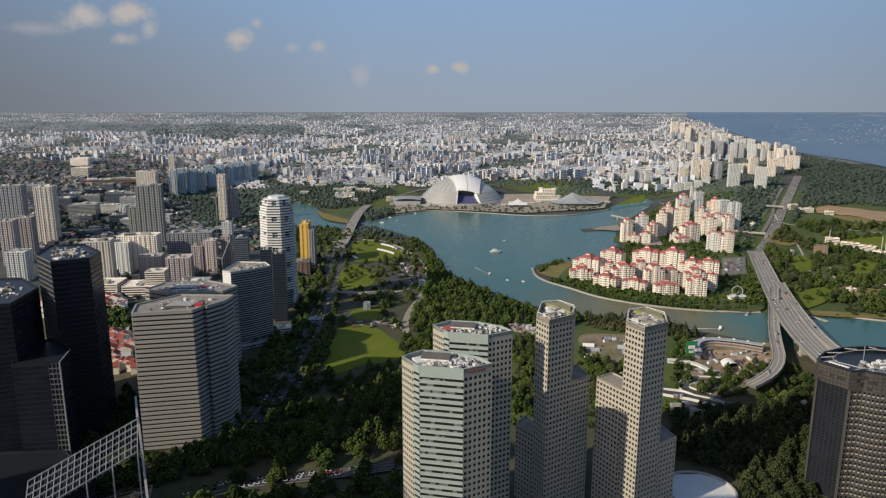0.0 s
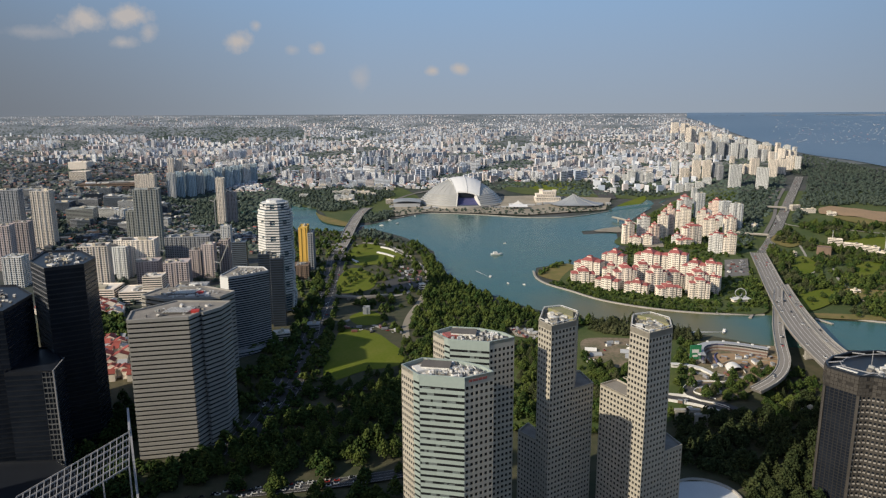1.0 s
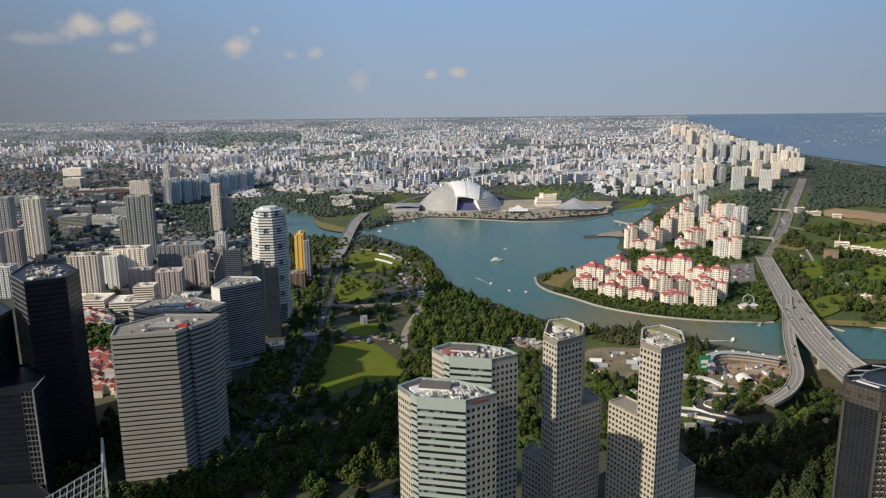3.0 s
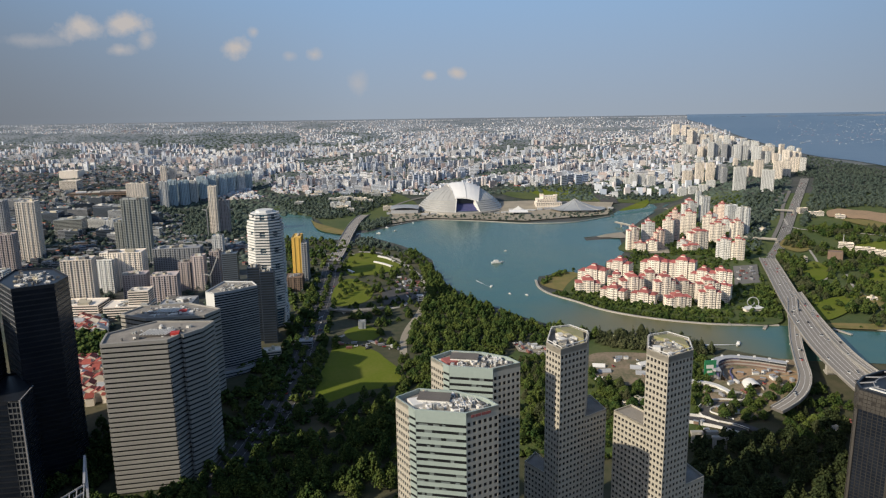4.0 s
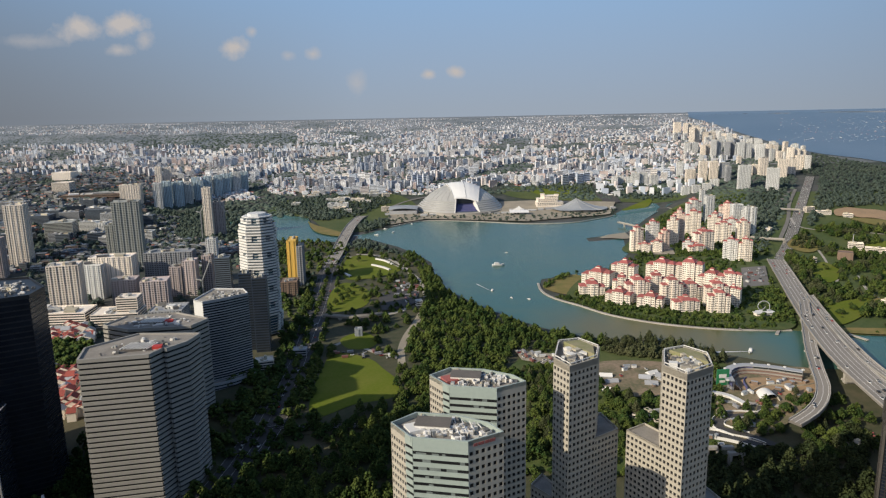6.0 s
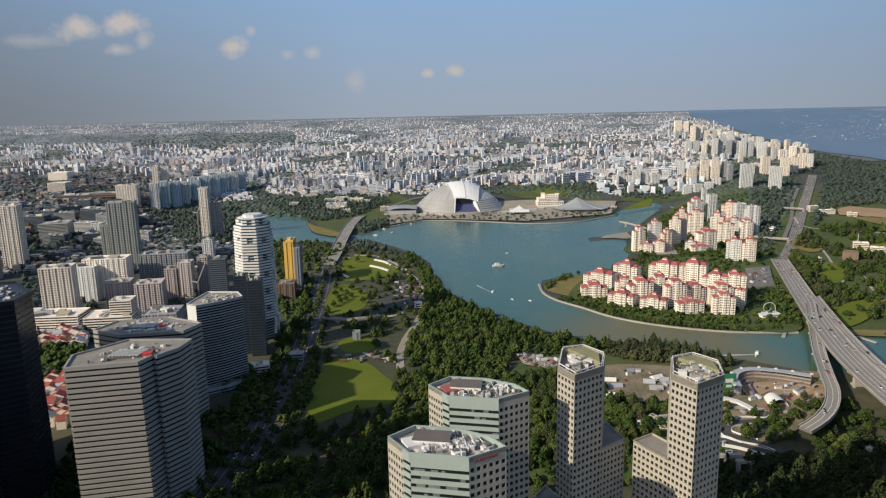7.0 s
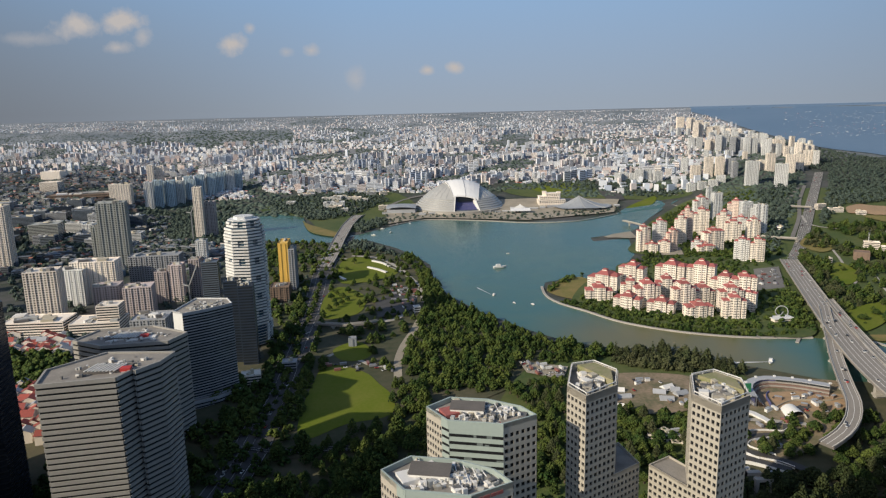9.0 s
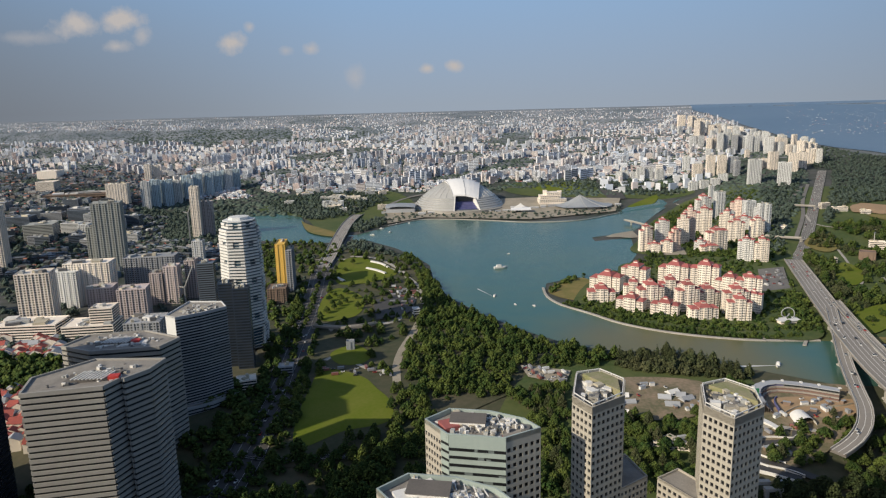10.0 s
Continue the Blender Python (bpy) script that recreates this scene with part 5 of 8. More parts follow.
def block(label, x, y, h, w, d=None, turn=0.0, mat="cream", floors=None, style="panes", name="apartment_block", category="building", bay=4.0, red=False, group="", plant=5, seed=0):
    """A slab block: wall, rows of window panes, ledges, parapet and roof boxes."""
    if group == CITY:
        w = w * 0.84
    d = d or w * 0.6
    k = shrink(x, y)
    cy = y + d / 2 * 0.9
    base = ground_z(x, cy)
    h = h + ground_z(x, y) - base
    floors = floors or max(2, round(h / (3.3 * max(k, 0.35))))
    root = thing(name, label, category, group, at=(x, cy, base))
    inv = root.matrix_basis.inverted()
    inv = Matrix.Translation((-x, -cy, -base))
    q = spin(x, cy, [(-w / 2, -d / 2), (w / 2, -d / 2), (w / 2, d / 2), (-w / 2, d / 2)], turn)
    wall, panes, plants = Shape(), Shape(), Shape()
    parapet(wall, q, base + h, 1.1 * max(k, 0.4), 0.6)
    fh = h / floors
    outline = []
    for i in range(4):
        dd, length, u, n = outward(q[i], q[(i + 1) % 4])
        piers = 0 if style == "bands" else max(2, round(length / (bay * max(k, 0.35)))) // 2
        c0 = Vector((*q[i], 0))
        outline.append(tuple(c0[:2]))
        for m in range(piers):
            mid = (2 * m + 1) * length / (2 * piers)
            for s, o in ((mid - 0.6, 0), (mid - 0.6, 0.8), (mid + 0.6, 0.8), (mid + 0.6, 0)):
                outline.append(tuple((c0 + u * s + n * o)[:2]))
    wall.prism(outline, base - 2, base + h)
    for i in range(4):
        dd, length, u, n = outward(q[i], q[(i + 1) % 4])
        if n.y > 0.75:
            continue
        bays = max(2, round(length / (bay * max(k, 0.35))))
        b0 = Vector((*q[i], base))
        for j in range(floors):
            z0, z1 = j * fh + fh * 0.32, j * fh + fh * 0.82
            if style == "blank":
                continue
            if style == "bands":
                panes.face([b0 + u * 0.6 + n * 0.08 + Vector((0, 0, z0)), b0 + u * (length - 0.6) + n * 0.08 + Vector((0, 0, z0)), b0 + u * (length - 0.6) + n * 0.08 + Vector((0, 0, z1)), b0 + u * 0.6 + n * 0.08 + Vector((0, 0, z1))])
            else:
                for m in range(bays):
                    s0, s1 = (m + 0.22) * length / bays, (m + 0.78) * length / bays
                    panes.face([b0 + u * s0 + n * 0.08 + Vector((0, 0, z0)), b0 + u * s1 + n * 0.08 + Vector((0, 0, z0)), b0 + u * s1 + n * 0.08 + Vector((0, 0, z1)), b0 + u * s0 + n * 0.08 + Vector((0, 0, z1))])
    made = [part("wall", wall, M[mat], root)]
    if panes.f:
        made.append(part("glazing", panes, M["glass"], root, kind="stuff"))
    if red:
        roof = Shape()
        e = spin(x, cy, [(-w / 2 - 0.8, -d / 2 - 0.8), (w / 2 + 0.8, -d / 2 - 0.8), (w / 2 + 0.8, d / 2 + 0.8), (-w / 2 - 0.8, d / 2 + 0.8)], turn)
        a = spin(x, cy, [(-w * 0.22, -d * 0.18), (w * 0.22, -d * 0.18), (w * 0.22, d * 0.18), (-w * 0.22, d * 0.18)], turn)
        rise = min(w, d) * 0.28
        roof.joined([(*p, base + h + 0.3) for p in e] + [(*p, base + h + rise) for p in a], [(0, 1, 5, 4), (1, 2, 6, 5), (2, 3, 7, 6), (3, 0, 4, 7), (3, 2, 1, 0), (4, 5, 6, 7)])
        lantern = Shape()
        lantern.box(x, cy, base + h + rise - 0.5, w * 0.28, d * 0.28, rise * 0.6, turn)
        f = spin(x, cy, [(-w * 0.18, -d * 0.18), (w * 0.18, -d * 0.18), (w * 0.18, d * 0.18), (-w * 0.18, d * 0.18)], turn)
        zt = base + h + rise * 1.6 - 0.5
        roof.joined([(*p, zt) for p in f] + [(x, cy, zt + rise * 0.45)], [(0, 1, 4), (1, 2, 4), (2, 3, 4), (3, 0, 4), (3, 2, 1, 0)])
        made += [part("roof", roof, M["redroof"], root, "red tiled hip roof"), part("lantern", lantern, M[mat], root)]
    elif plant:
        clutter(plants, inset(q, 2), base + h, plant, seed + int(abs(x)), (1.5 * k + 1, w * 0.25), (1.5 * k, 4 * k + 0.5))
        made.append(part("roof_plant", plants, M["plant"], root, kind="stuff"))
    for ob in made:
        ob.matrix_parent_inverse = inv
    return root


# dark glass towers and the sloping lattice crown
solid("office_tower", "tall black glass tower with a pale latticed flank", "tower", [(-378.9, 620.6), (-349.9, 592.4), (-323.4, 608.7), (-326.4, 635.9), (-359.6, 671.2), (-390.4, 665.4)], -3, 149, ["lattice", "bands", "bands", "bands", "plain", "plain"], 38, "blackclad", plant=26, solid_share=0.25, proud=0.2, seed=7, bays=3, glass_mat="darkglass", roof_mat="blackclad")
terrace_tower = solid("office_tower", "black glass tower with planted roof terrace", "tower", [(-406.4, 539.4), (-364.4, 552.6), (-371.4, 605.7), (-406.2, 639.3), (-457.7, 634.8)], -3, 122, "bands", 34, "blackclad", plant=14, solid_share=0.25, proud=0.2, seed=8, glass_mat="darkglass", roof_mat="blackclad")
lower_block = solid("office_tower", "lower black glass block with slanted pale mullions", "tower", [(-364.6, 543.9), (-336.0, 547.9), (-326.9, 549.2), (-333.7, 578.0), (-362.1, 608.2), (-395.3, 601.8)], -3, 71, ["bands", "lattice", "bands", "bands", "bands", "bands"], 22, "blackclad", plant=0, solid_share=0.25, proud=0.2, seed=8, glass_mat="darkglass", roof_mat="blackclad")
line = Shape()
lz = lower_block.location.z
line.joined([(x, y, z) for x, y in ((-327.3, 548.4), (-326.3, 548.6), (-326.2, 549.6)) for z in (lz - 3, 71.6)], [(0, 2, 3, 1), (2, 4, 5, 3), (1, 3, 5)])
edge = part("corner_strip", line, M["latticework"], lower_block, "thin pale corner strip")
line = Shape()
line.beam((-326.5, 549.2, 71.4), (-333.4, 578.2, 71.4), 0.7, 0.5)
for ob in (edge, part("roof_edge", line, M["latticework"], lower_block, "thin pale roof edge")):
    ob.matrix_parent_inverse = Matrix.Translation([-v for v in lower_block.location])
solid("podium", "dark glazed podium of the black towers", "building", [(-520, 420), (-300, 440), (-283, 505), (-330, 545), (-520, 530)], -3, -8, "bands", 7, "blackclad", plant=0, solid_share=0.3, proud=0.2, seed=18, glass_mat="darkglass", roof_mat="blackclad")
root = thing("lattice_tower", "tower crown of white steel lattice sloping down from a tall fin", "tower", at=(-190, 330, 0))
inv = Matrix.Translation((190, -330, 0))
lat, fin, body, rim = Shape(), Shape(), Shape(), Shape()
LA, LB, LC = Vector((-164.2, 340.0, 120.0)), Vector((-207.4, 310.0, 101.0)), Vector((-158.6, 324.9, 109.0))
for i in range(18):
    p = LA.lerp(LB, i / 17)
    lat.beam(p, p + (LC - LA), 0.34, 0.8)
for j in range(6):
    o = (LC - LA) * (j / 5)
    lat.beam(LA + o, LB + o, 0.36, 0.8)
for j in range(5):
    o = (LC - LA) * ((j + 0.5) / 5) - Vector((0, 0, 1.6))
    lat.beam(LA + o, LB + o, 0.22, 0.4)
for i in range(17):
    p = LA.lerp(LB, (i + 0.5) / 17) - Vector((0, 0, 1.6))
    lat.beam(p, p + (LC - LA), 0.2, 0.4)
fa, fb = Vector((-173.0, 358.7, 124.0)), Vector((-152.4, 318.1, 84.0))
fin.beam(fa, fb, 1.1, 2.6)
fin.beam(fa, LA, 1.0, 2.0)
deck = [LA + Vector((2, 6, -16)), LB + Vector((0, 6, -16)), LB + (LC - LA) * 2 + Vector((0, 0, -16)), LC + (LC - LA) + Vector((2, 0, -16))]
body.prism([(p.x, p.y) for p in (deck[1], deck[2], deck[3], deck[0])], -90, 76)
parapet(body, [(p.x, p.y) for p in (deck[1], deck[2], deck[3], deck[0])], 76, 1.5)
clutter(body, [(p.x, p.y) for p in deck], 76, 30, 4, (3, 8), (1, 3))
for i in range(0, 18, 4):
    p = LA.lerp(LB, i / 17) + (LC - LA)
    lat.beam(p, (p.x, p.y, 76), 0.6)
for ob in (part("lattice", lat, M["latticework"], root), part("fin", fin, M["latticework"], root), part("body", body, M["brownclad"], root)):
    ob.matrix_parent_inverse = inv

# ---- left city ----
block("cream hotel block with rows of small windows", -545, 1042, 77, 50, 30, 0.25, "cream", group=CITY)
block("long low white podium building with window bands", -532, 994, 21, 94, 40, 0.05, "cream", style="bands", group=CITY, plant=8)
block("grey-white apartment slab with window rows", -559, 1146, 55, 52, 26, -0.1, "bluewhite", group=CITY)
block("cream apartment slab with window rows", -532, 1160, 64, 79, 30, 0.1, "cream", group=CITY)
block("brown low office block in shade", -489, 1104, 39, 42, 30, 0.2, "pink", group=CITY)
block("tall grey-green residential tower", -601, 1374, 126, 58, 34, 0.25, "sage", group=CITY, bay=5)
block("lower grey-green tower beside a taller one", -665, 1440, 71, 20, 22, 0.2, "sage", group=CITY)
block("small white apartment block among trees", -771, 1618, 27, 27, 22, 0, "bluewhite", group=CITY)
block("long grey-white stepped apartment slab", -462, 1216, 59, 94, 30, 0.12, "grey", group=CITY)
block("pinkish apartment tower with flat roof", -425, 1150, 48, 22, 22, 0.1, "pink", group=CITY)
block("pinkish apartment tower with flat roof", -404, 1154, 57, 24, 22, 0.1, "pink", group=CITY)
block("mauve office block in shade", -432, 1078, 43, 46, 30, 0.2, "pink", group=CITY)
block("white low podium building with roof terrace", -454, 996, 18, 75, 40, 0.12, "cream", style="bands", group=CITY, plant=8)
block("white upper storeys on the podium", -440, 1008, 37, 34, 26, 0.12, "cream", style="bands", group=CITY)
block("grey low building with open roof frame", -373, 972, 28, 52, 40, 0.1, "grey", group=CITY, plant=12)
block("blue-grey tower with banded balconies", -343, 1128, 66, 28, 20, 0.15, "bluedark", group=CITY, style="bands")
block("pinkish apartment block with flat roof", -385, 1182, 59, 19, 20, 0.1, "pink", group=CITY)
block("white apartment block with flat roof", -463, 1436, 41, 24, 20, 0.1, "bluewhite", group=CITY)
block("slender white tower under construction", -547, 1676, 118, 23, 18, 0.1, "cream", group=CITY)
block("darker pinkish tower beside a crane", -532, 1702, 81, 31, 22, 0.1, "pink", group=CITY)
block("bluish glass tower with pale floor lines", -238, 890, 96, 18, 18, 0.15, "nightblue", style="bands", group=CITY, name="office_tower")
block("slim dark blue glass tower beside a white one", -219, 882, 92, 20, 16, 0.15, "nightblue", style="bands", group=CITY, name="office_tower")
block("bright yellow office slab with blank walls", -252, 1210, 76, 18, 40, 0.1, "yellow", style="blank", group=CITY, name="office_slab")
block("grey flank of the yellow slab", -238, 1204, 67, 11, 38, 0.1, "grey", group=CITY, name="office_slab")
block("low brown podium by the yellow slab", -243, 1134, 24, 33, 30, 0.1, "brownblock", group=CITY)
block("cream apartment tower with window rows", -821, 1388, 118, 42, 30, 0.2, "cream", group=CITY)
block("grey apartment tower with window rows", -909, 1418, 114, 55, 30, 0.2, "grey", group=CITY)
block("mauve apartment tower with flat roof", -812, 1296, 73, 37, 26, 0.2, "pink", group=CITY)
block("mauve apartment tower with flat roof", -789, 1210, 81, 27, 26, 0.2, "pink", group=CITY)
block("white apartment tower with window rows", -701, 1090, 50, 37, 26, 0.1, "bluewhite", group=CITY)
block("white-cream apartment slab with window rows", -873, 2004, 52, 67, 24, 0.1, "cream", group=CITY)
for i, h in enumerate((72, 76, 70, 75, 66, 72, 64, 70, 62, 68, 64, 60, 64, 58)):
    t = i / 13
    block("pale blue apartment slab with window rows", -808 + 176 * t, 2030 + 240 * t + 14 * (i % 3), h, 27, 20, 0.25, "paleblue" if i % 4 else "bluewhite", group=CITY, bay=5)
block("cream twin apartment block far off", -935, 2358, 53, 24, 14, 0.2, "cream", group=CITY)
block("cream twin apartment block far off", -914, 2376, 51, 24, 14, 0.2, "cream", group=CITY)

block("long low depot under a brown roof", -980, 2000, 7, 210, 80, 0.18, "brownblock", group=CITY, name="depot", style="bands", plant=16)
block("pale round-cornered gas drum hall far off", -1200, 2260, 24, 70, 50, 0.05, "cream", group=CITY, name="hall", style="blank", plant=2)
for i in range(26):
    rr = random.Random(900 + i)
    block("low blue-grey office block between trees", -940 + (i % 7) * 44 + rr.uniform(-14, 14), 1540 + (i // 7) * 92 + rr.uniform(-24, 24), rr.uniform(12, 30), rr.uniform(30, 60), rr.uniform(18, 30), rr.uniform(-0.1, 0.35), rr.choice(("bluedark", "nightblue", "bluedark", "bluewhite", "grey")), group=CITY, name="office_block", style="bands", plant=8, seed=i)
block("pale hall with a flat arch-like roof", -1096, 2060, 30, 58, 40, 0.05, "cream", group=CITY, name="hall", style="bands", plant=2)
block("blue-green glazed office block", -838, 1562, 39, 68, 40, 0.2, "sage", group=CITY, name="office_block", style="bands", plant=5)
block("long blue-grey low office block", -824, 1734, 31, 92, 40, 0.1, "bluedark", group=CITY, name="office_block", style="bands", plant=8)
block("small pale blue apartment block among trees", -759, 1634, 29, 39, 22, 0.15, "bluewhite", group=CITY, plant=4)
block("grey low warehouse among trees", -974, 1686, 25, 108, 40, 0.1, "bluedark", group=CITY, name="warehouse", style="bands", plant=6)
block("grey low warehouse among trees", -1129, 1854, 21, 104, 40, 0.1, "grey", group=CITY, name="warehouse", style="bands", plant=6)

# ---- apartments on the headland ----


def hip(shape, x, y, z, w, d, turn, rise, over=0.7):
    e = spin(x, y, [(-w / 2 - over, -d / 2 - over), (w / 2 + over, -d / 2 - over), (w / 2 + over, d / 2 + over), (-w / 2 - over, d / 2 + over)], turn)
    a = spin(x, y, [(-w * 0.16, 0), (w * 0.16, 0)], turn)
    shape.joined([(*p, z) for p in e] + [(*p, z + rise) for p in a], [(0, 1, 5, 4), (1, 2, 5), (2, 3, 4, 5), (3, 0, 4), (3, 2, 1, 0)])


def condo(label, x, y, h, w, turn, mat, seed, group):
    """An apartment house: a tall middle and lower wings, window rows, balcony slabs, red hip roofs and a lantern."""
    r = random.Random(seed)
    d = w * 0.62
    cy = y + d * 0.45
    base = ground_z(x, cy)
    h = h + ground_z(x, y) - base
    k = max(0.4, shrink(x, cy))
    root = thing("apartment_house", label, "building", group, at=(x, cy, base))
    root.rotation_euler.z = turn
    wings = [(0.0, 0.0, w * 0.46, d, h)]
    drop = r.uniform(0.08, 0.2)
    wings.append((-w * 0.36, -d * 0.08, w * 0.30, d * 0.86, h * (1 - drop)))
    wings.append((w * 0.36, d * 0.05, w * 0.30, d * 0.86, h * (1 - drop * r.uniform(0.3, 1.3))))
    panes = Shape()
    for ox, oy, ww, dd, hh in wings:
        wall, roof = Shape(), Shape()
        bay = ww * 0.30
        outline = [(ox - ww / 2, oy - dd / 2), (ox - bay / 2, oy - dd / 2), (ox - bay / 2, oy - dd / 2 - 1.2), (ox + bay / 2, oy - dd / 2 - 1.2), (ox + bay / 2, oy - dd / 2), (ox + ww / 2, oy - dd / 2), (ox + ww / 2, oy - 1.5), (ox + ww / 2 + 0.9, oy - 1.5), (ox + ww / 2 + 0.9, oy + 1.5), (ox + ww / 2, oy + 1.5), (ox + ww / 2, oy + dd / 2), (ox - ww / 2, oy + dd / 2), (ox - ww / 2, oy + 1.5), (ox - ww / 2 - 0.9, oy + 1.5), (ox - ww / 2 - 0.9, oy - 1.5), (ox - ww / 2, oy - 1.5)]
        wall.prism(outline, -3, hh)
        hip(roof, ox, oy, hh, ww, dd, 0.0, min(ww, dd) * 0.28, 0.7)
        part("wall", wall, M[mat], root)
        part("roof", roof, M["redroof"], root, "red tiled hip roof")
        floors = max(3, round(hh / (3.4 * k)))
        fh = hh / floors
        for j in range(floors):
            a, b = j * fh + fh * 0.34, j * fh + fh * 0.74
            f = oy - dd / 2 - 0.1
            for s0, s1, yy in ((-0.44, -0.34, f), (-0.29, -0.19, f), (-0.09, -0.01, f - 1.2), (0.03, 0.11, f - 1.2), (0.19, 0.29, f), (0.34, 0.44, f)):
                panes.face([(ox + ww * s0, yy, a), (ox + ww * s1, yy, a), (ox + ww * s1, yy, b), (ox + ww * s0, yy, b)])
            for sx in (-1, 1):
                xx = ox + sx * (ww / 2 + 0.1)
                for s0, s1 in ((-0.40, -0.26), (0.2, 0.36)):
                    q = [(xx, oy + dd * s0, a), (xx, oy + dd * s1, a), (xx, oy + dd * s1, b), (xx, oy + dd * s0, b)]
                    panes.face(q if sx > 0 else q[::-1])
    part("glazing", panes, M["glass"], root, kind="stuff")
    lantern, cap = Shape(), Shape()
    zt = h + min(w * 0.46, d) * 0.18
    lantern.box(0, 0, h, w * 0.16, d * 0.28, zt - h + 2.2 * k)
    hip(cap, 0, 0, zt + 2.2 * k, w * 0.18, d * 0.30, 0.0, 1.8 * k, 0.4)
    part("lantern_roof", cap, M["redroof"], part("lantern", lantern, M[mat], root), "small red lantern roof")


ISLAND = "red-roofed apartment houses"
LOW, HIGH = "cream apartment house with red tiled roofs by the water", "tall cream apartment house with red tiled roofs"
for lab, x, y, h, w in (
        (LOW, 231, 1096, 21, 33), (HIGH, 252, 1142, 28, 39), (HIGH, 296, 1150, 39, 32), (LOW, 261, 1046, 21, 31), (HIGH, 275, 1092, 31, 22), (HIGH, 289, 1058, 35, 30),
        (LOW, 301, 1026, 19, 30), (HIGH, 324, 1082, 35, 26), (HIGH, 354, 1144, 40, 37), (HIGH, 334, 1042, 38, 26), (HIGH, 393, 1128, 43, 35), (HIGH, 365, 1054, 29, 28),
        (LOW, 343, 1006, 18, 31), (HIGH, 407, 1076, 38, 30), (HIGH, 386, 998, 30, 25), (HIGH, 392, 1024, 36, 27), (HIGH, 416, 1024, 29, 18), (HIGH, 428, 1064, 40, 28)):
    condo(lab, x, y, h * 1.04, w * 1.14, -0.30 + 0.35 * math.sin(x * 7.7), "cream", int(x), ISLAND)
for x, y, h, w in ((392, 1426, 43, 24), (404, 1410, 17, 23), (430, 1448, 50, 25), (427, 1408, 22, 21), (445, 1420, 38, 21), (484, 1484, 53, 22), (505, 1508, 62, 21), (610, 1712, 55, 33), (560, 1574, 50, 31),
                   (490, 1410, 22, 19), (524, 1418, 35, 38), (503, 1400, 13, 33), (596, 1546, 48, 26), (592, 1488, 39, 30), (665, 1648, 40, 32), (538, 1322, 37, 25), (560, 1312, 38, 23), (634, 1550, 29, 26), (635, 1494, 33, 25)):
    condo("cream and pink apartment house with reddish roofs", x, y, h * 1.15, w * 1.0, -0.25 + 0.35 * math.sin(x * 5.1), ("cream", "peach", "paint", "cream")[int(x) % 4], int(x), ISLAND)
for x, y, h, w in ((690, 1872, 41, 15), (651, 1722, 54, 24), (661, 1528, 50, 23), (669, 1608, 42, 26), (683, 1590, 29, 21), (660, 1506, 53, 11), (625, 1604, 35, 21)):
    block("white apartment tower among red roofs", x, y, h * 1.1, w * 0.9, w * 0.6, 0.15, "bluewhite", group=ISLAND, name="apartment_house", bay=3.2)

# ---- towers on the east coast ----
COAST = "east coast apartment towers"
for lab, m, x, y, h, w in (
        ("white twin apartment tower near the coast", "bluewhite", 836, 1954, 71, 37), ("white twin apartment tower near the coast", "bluewhite", 897, 1928, 66, 36), ("cream apartment tower with window rows", "cream", 813, 2156, 69, 55), ("cream apartment tower with window rows", "cream", 775, 2190, 44, 33),
        ("white apartment tower with window rows", "bluewhite", 785, 2324, 50, 24), ("grey apartment tower with window rows", "grey", 850, 2090, 47, 17), ("cream apartment tower with window rows", "cream", 963, 2112, 57, 29), ("cream apartment tower with window rows", "cream", 1004, 2094, 59, 28),
        ("cream apartment slab near the coast", "cream", 1110, 2218, 73, 66), ("cream apartment slab near the coast", "cream", 1049, 2128, 53, 29), ("cream apartment slab near the coast", "cream", 1113, 2196, 48, 30), ("cream apartment tower with window rows", "cream", 1119, 2392, 54, 39), ("pale apartment tower near the coast", "bluewhite", 1067, 2376, 60, 32),
        ("pale apartment slab with window rows", "bluewhite", 1037, 2416, 61, 49), ("pale apartment slab with window rows", "grey", 998, 2450, 66, 42), ("pale apartment slab with window rows", "bluewhite", 986, 2534, 66, 43), ("pale apartment slab with window rows", "cream", 961, 2568, 47, 40), ("pale apartment slab with window rows", "bluewhite", 943, 2660, 47, 54),
        ("cream apartment tower with window rows", "cream", 1023, 2854, 77, 49), ("cream apartment tower with window rows", "cream", 1086, 3110, 57, 43), ("cream apartment tower with window rows", "cream", 1051, 3132, 58, 36), ("pale apartment slab with window rows", "cream", 1087, 2868, 46, 59), ("pale apartment slab with window rows", "bluewhite", 1089, 2708, 45, 55),
        ("long white apartment slab by the river", "bluewhite", 647, 2246, 43, 86), ("long white apartment slab by the river", "bluewhite", 577, 2254, 32, 69), ("long white low building by trees", "bluewhite", 755, 2052, 24, 111), ("grey apartment block with flat roof", "grey", 863, 2148, 49, 29), ("cream apartment block with flat roof", "cream", 942, 2146, 32, 44), ("grey apartment block among low houses", "grey", 719, 2754, 33, 23), ("grey apartment block among low houses", "grey", 751, 2750, 32, 28)):
    parts = max(1, round(w / 26))
    for i in range(parts):
        off = (i - (parts - 1) / 2) * w / parts
        block(lab, x + off, y + 9 * math.sin(i * 2.1 + x), h * 0.9 * (1 - 0.08 * ((i * 7) % 3)), w / parts * 0.86, 14, -0.15 + 0.2 * math.sin(x + i), m, group=COAST, name="apartment_tower", bay=5)

rng = random.Random(63)
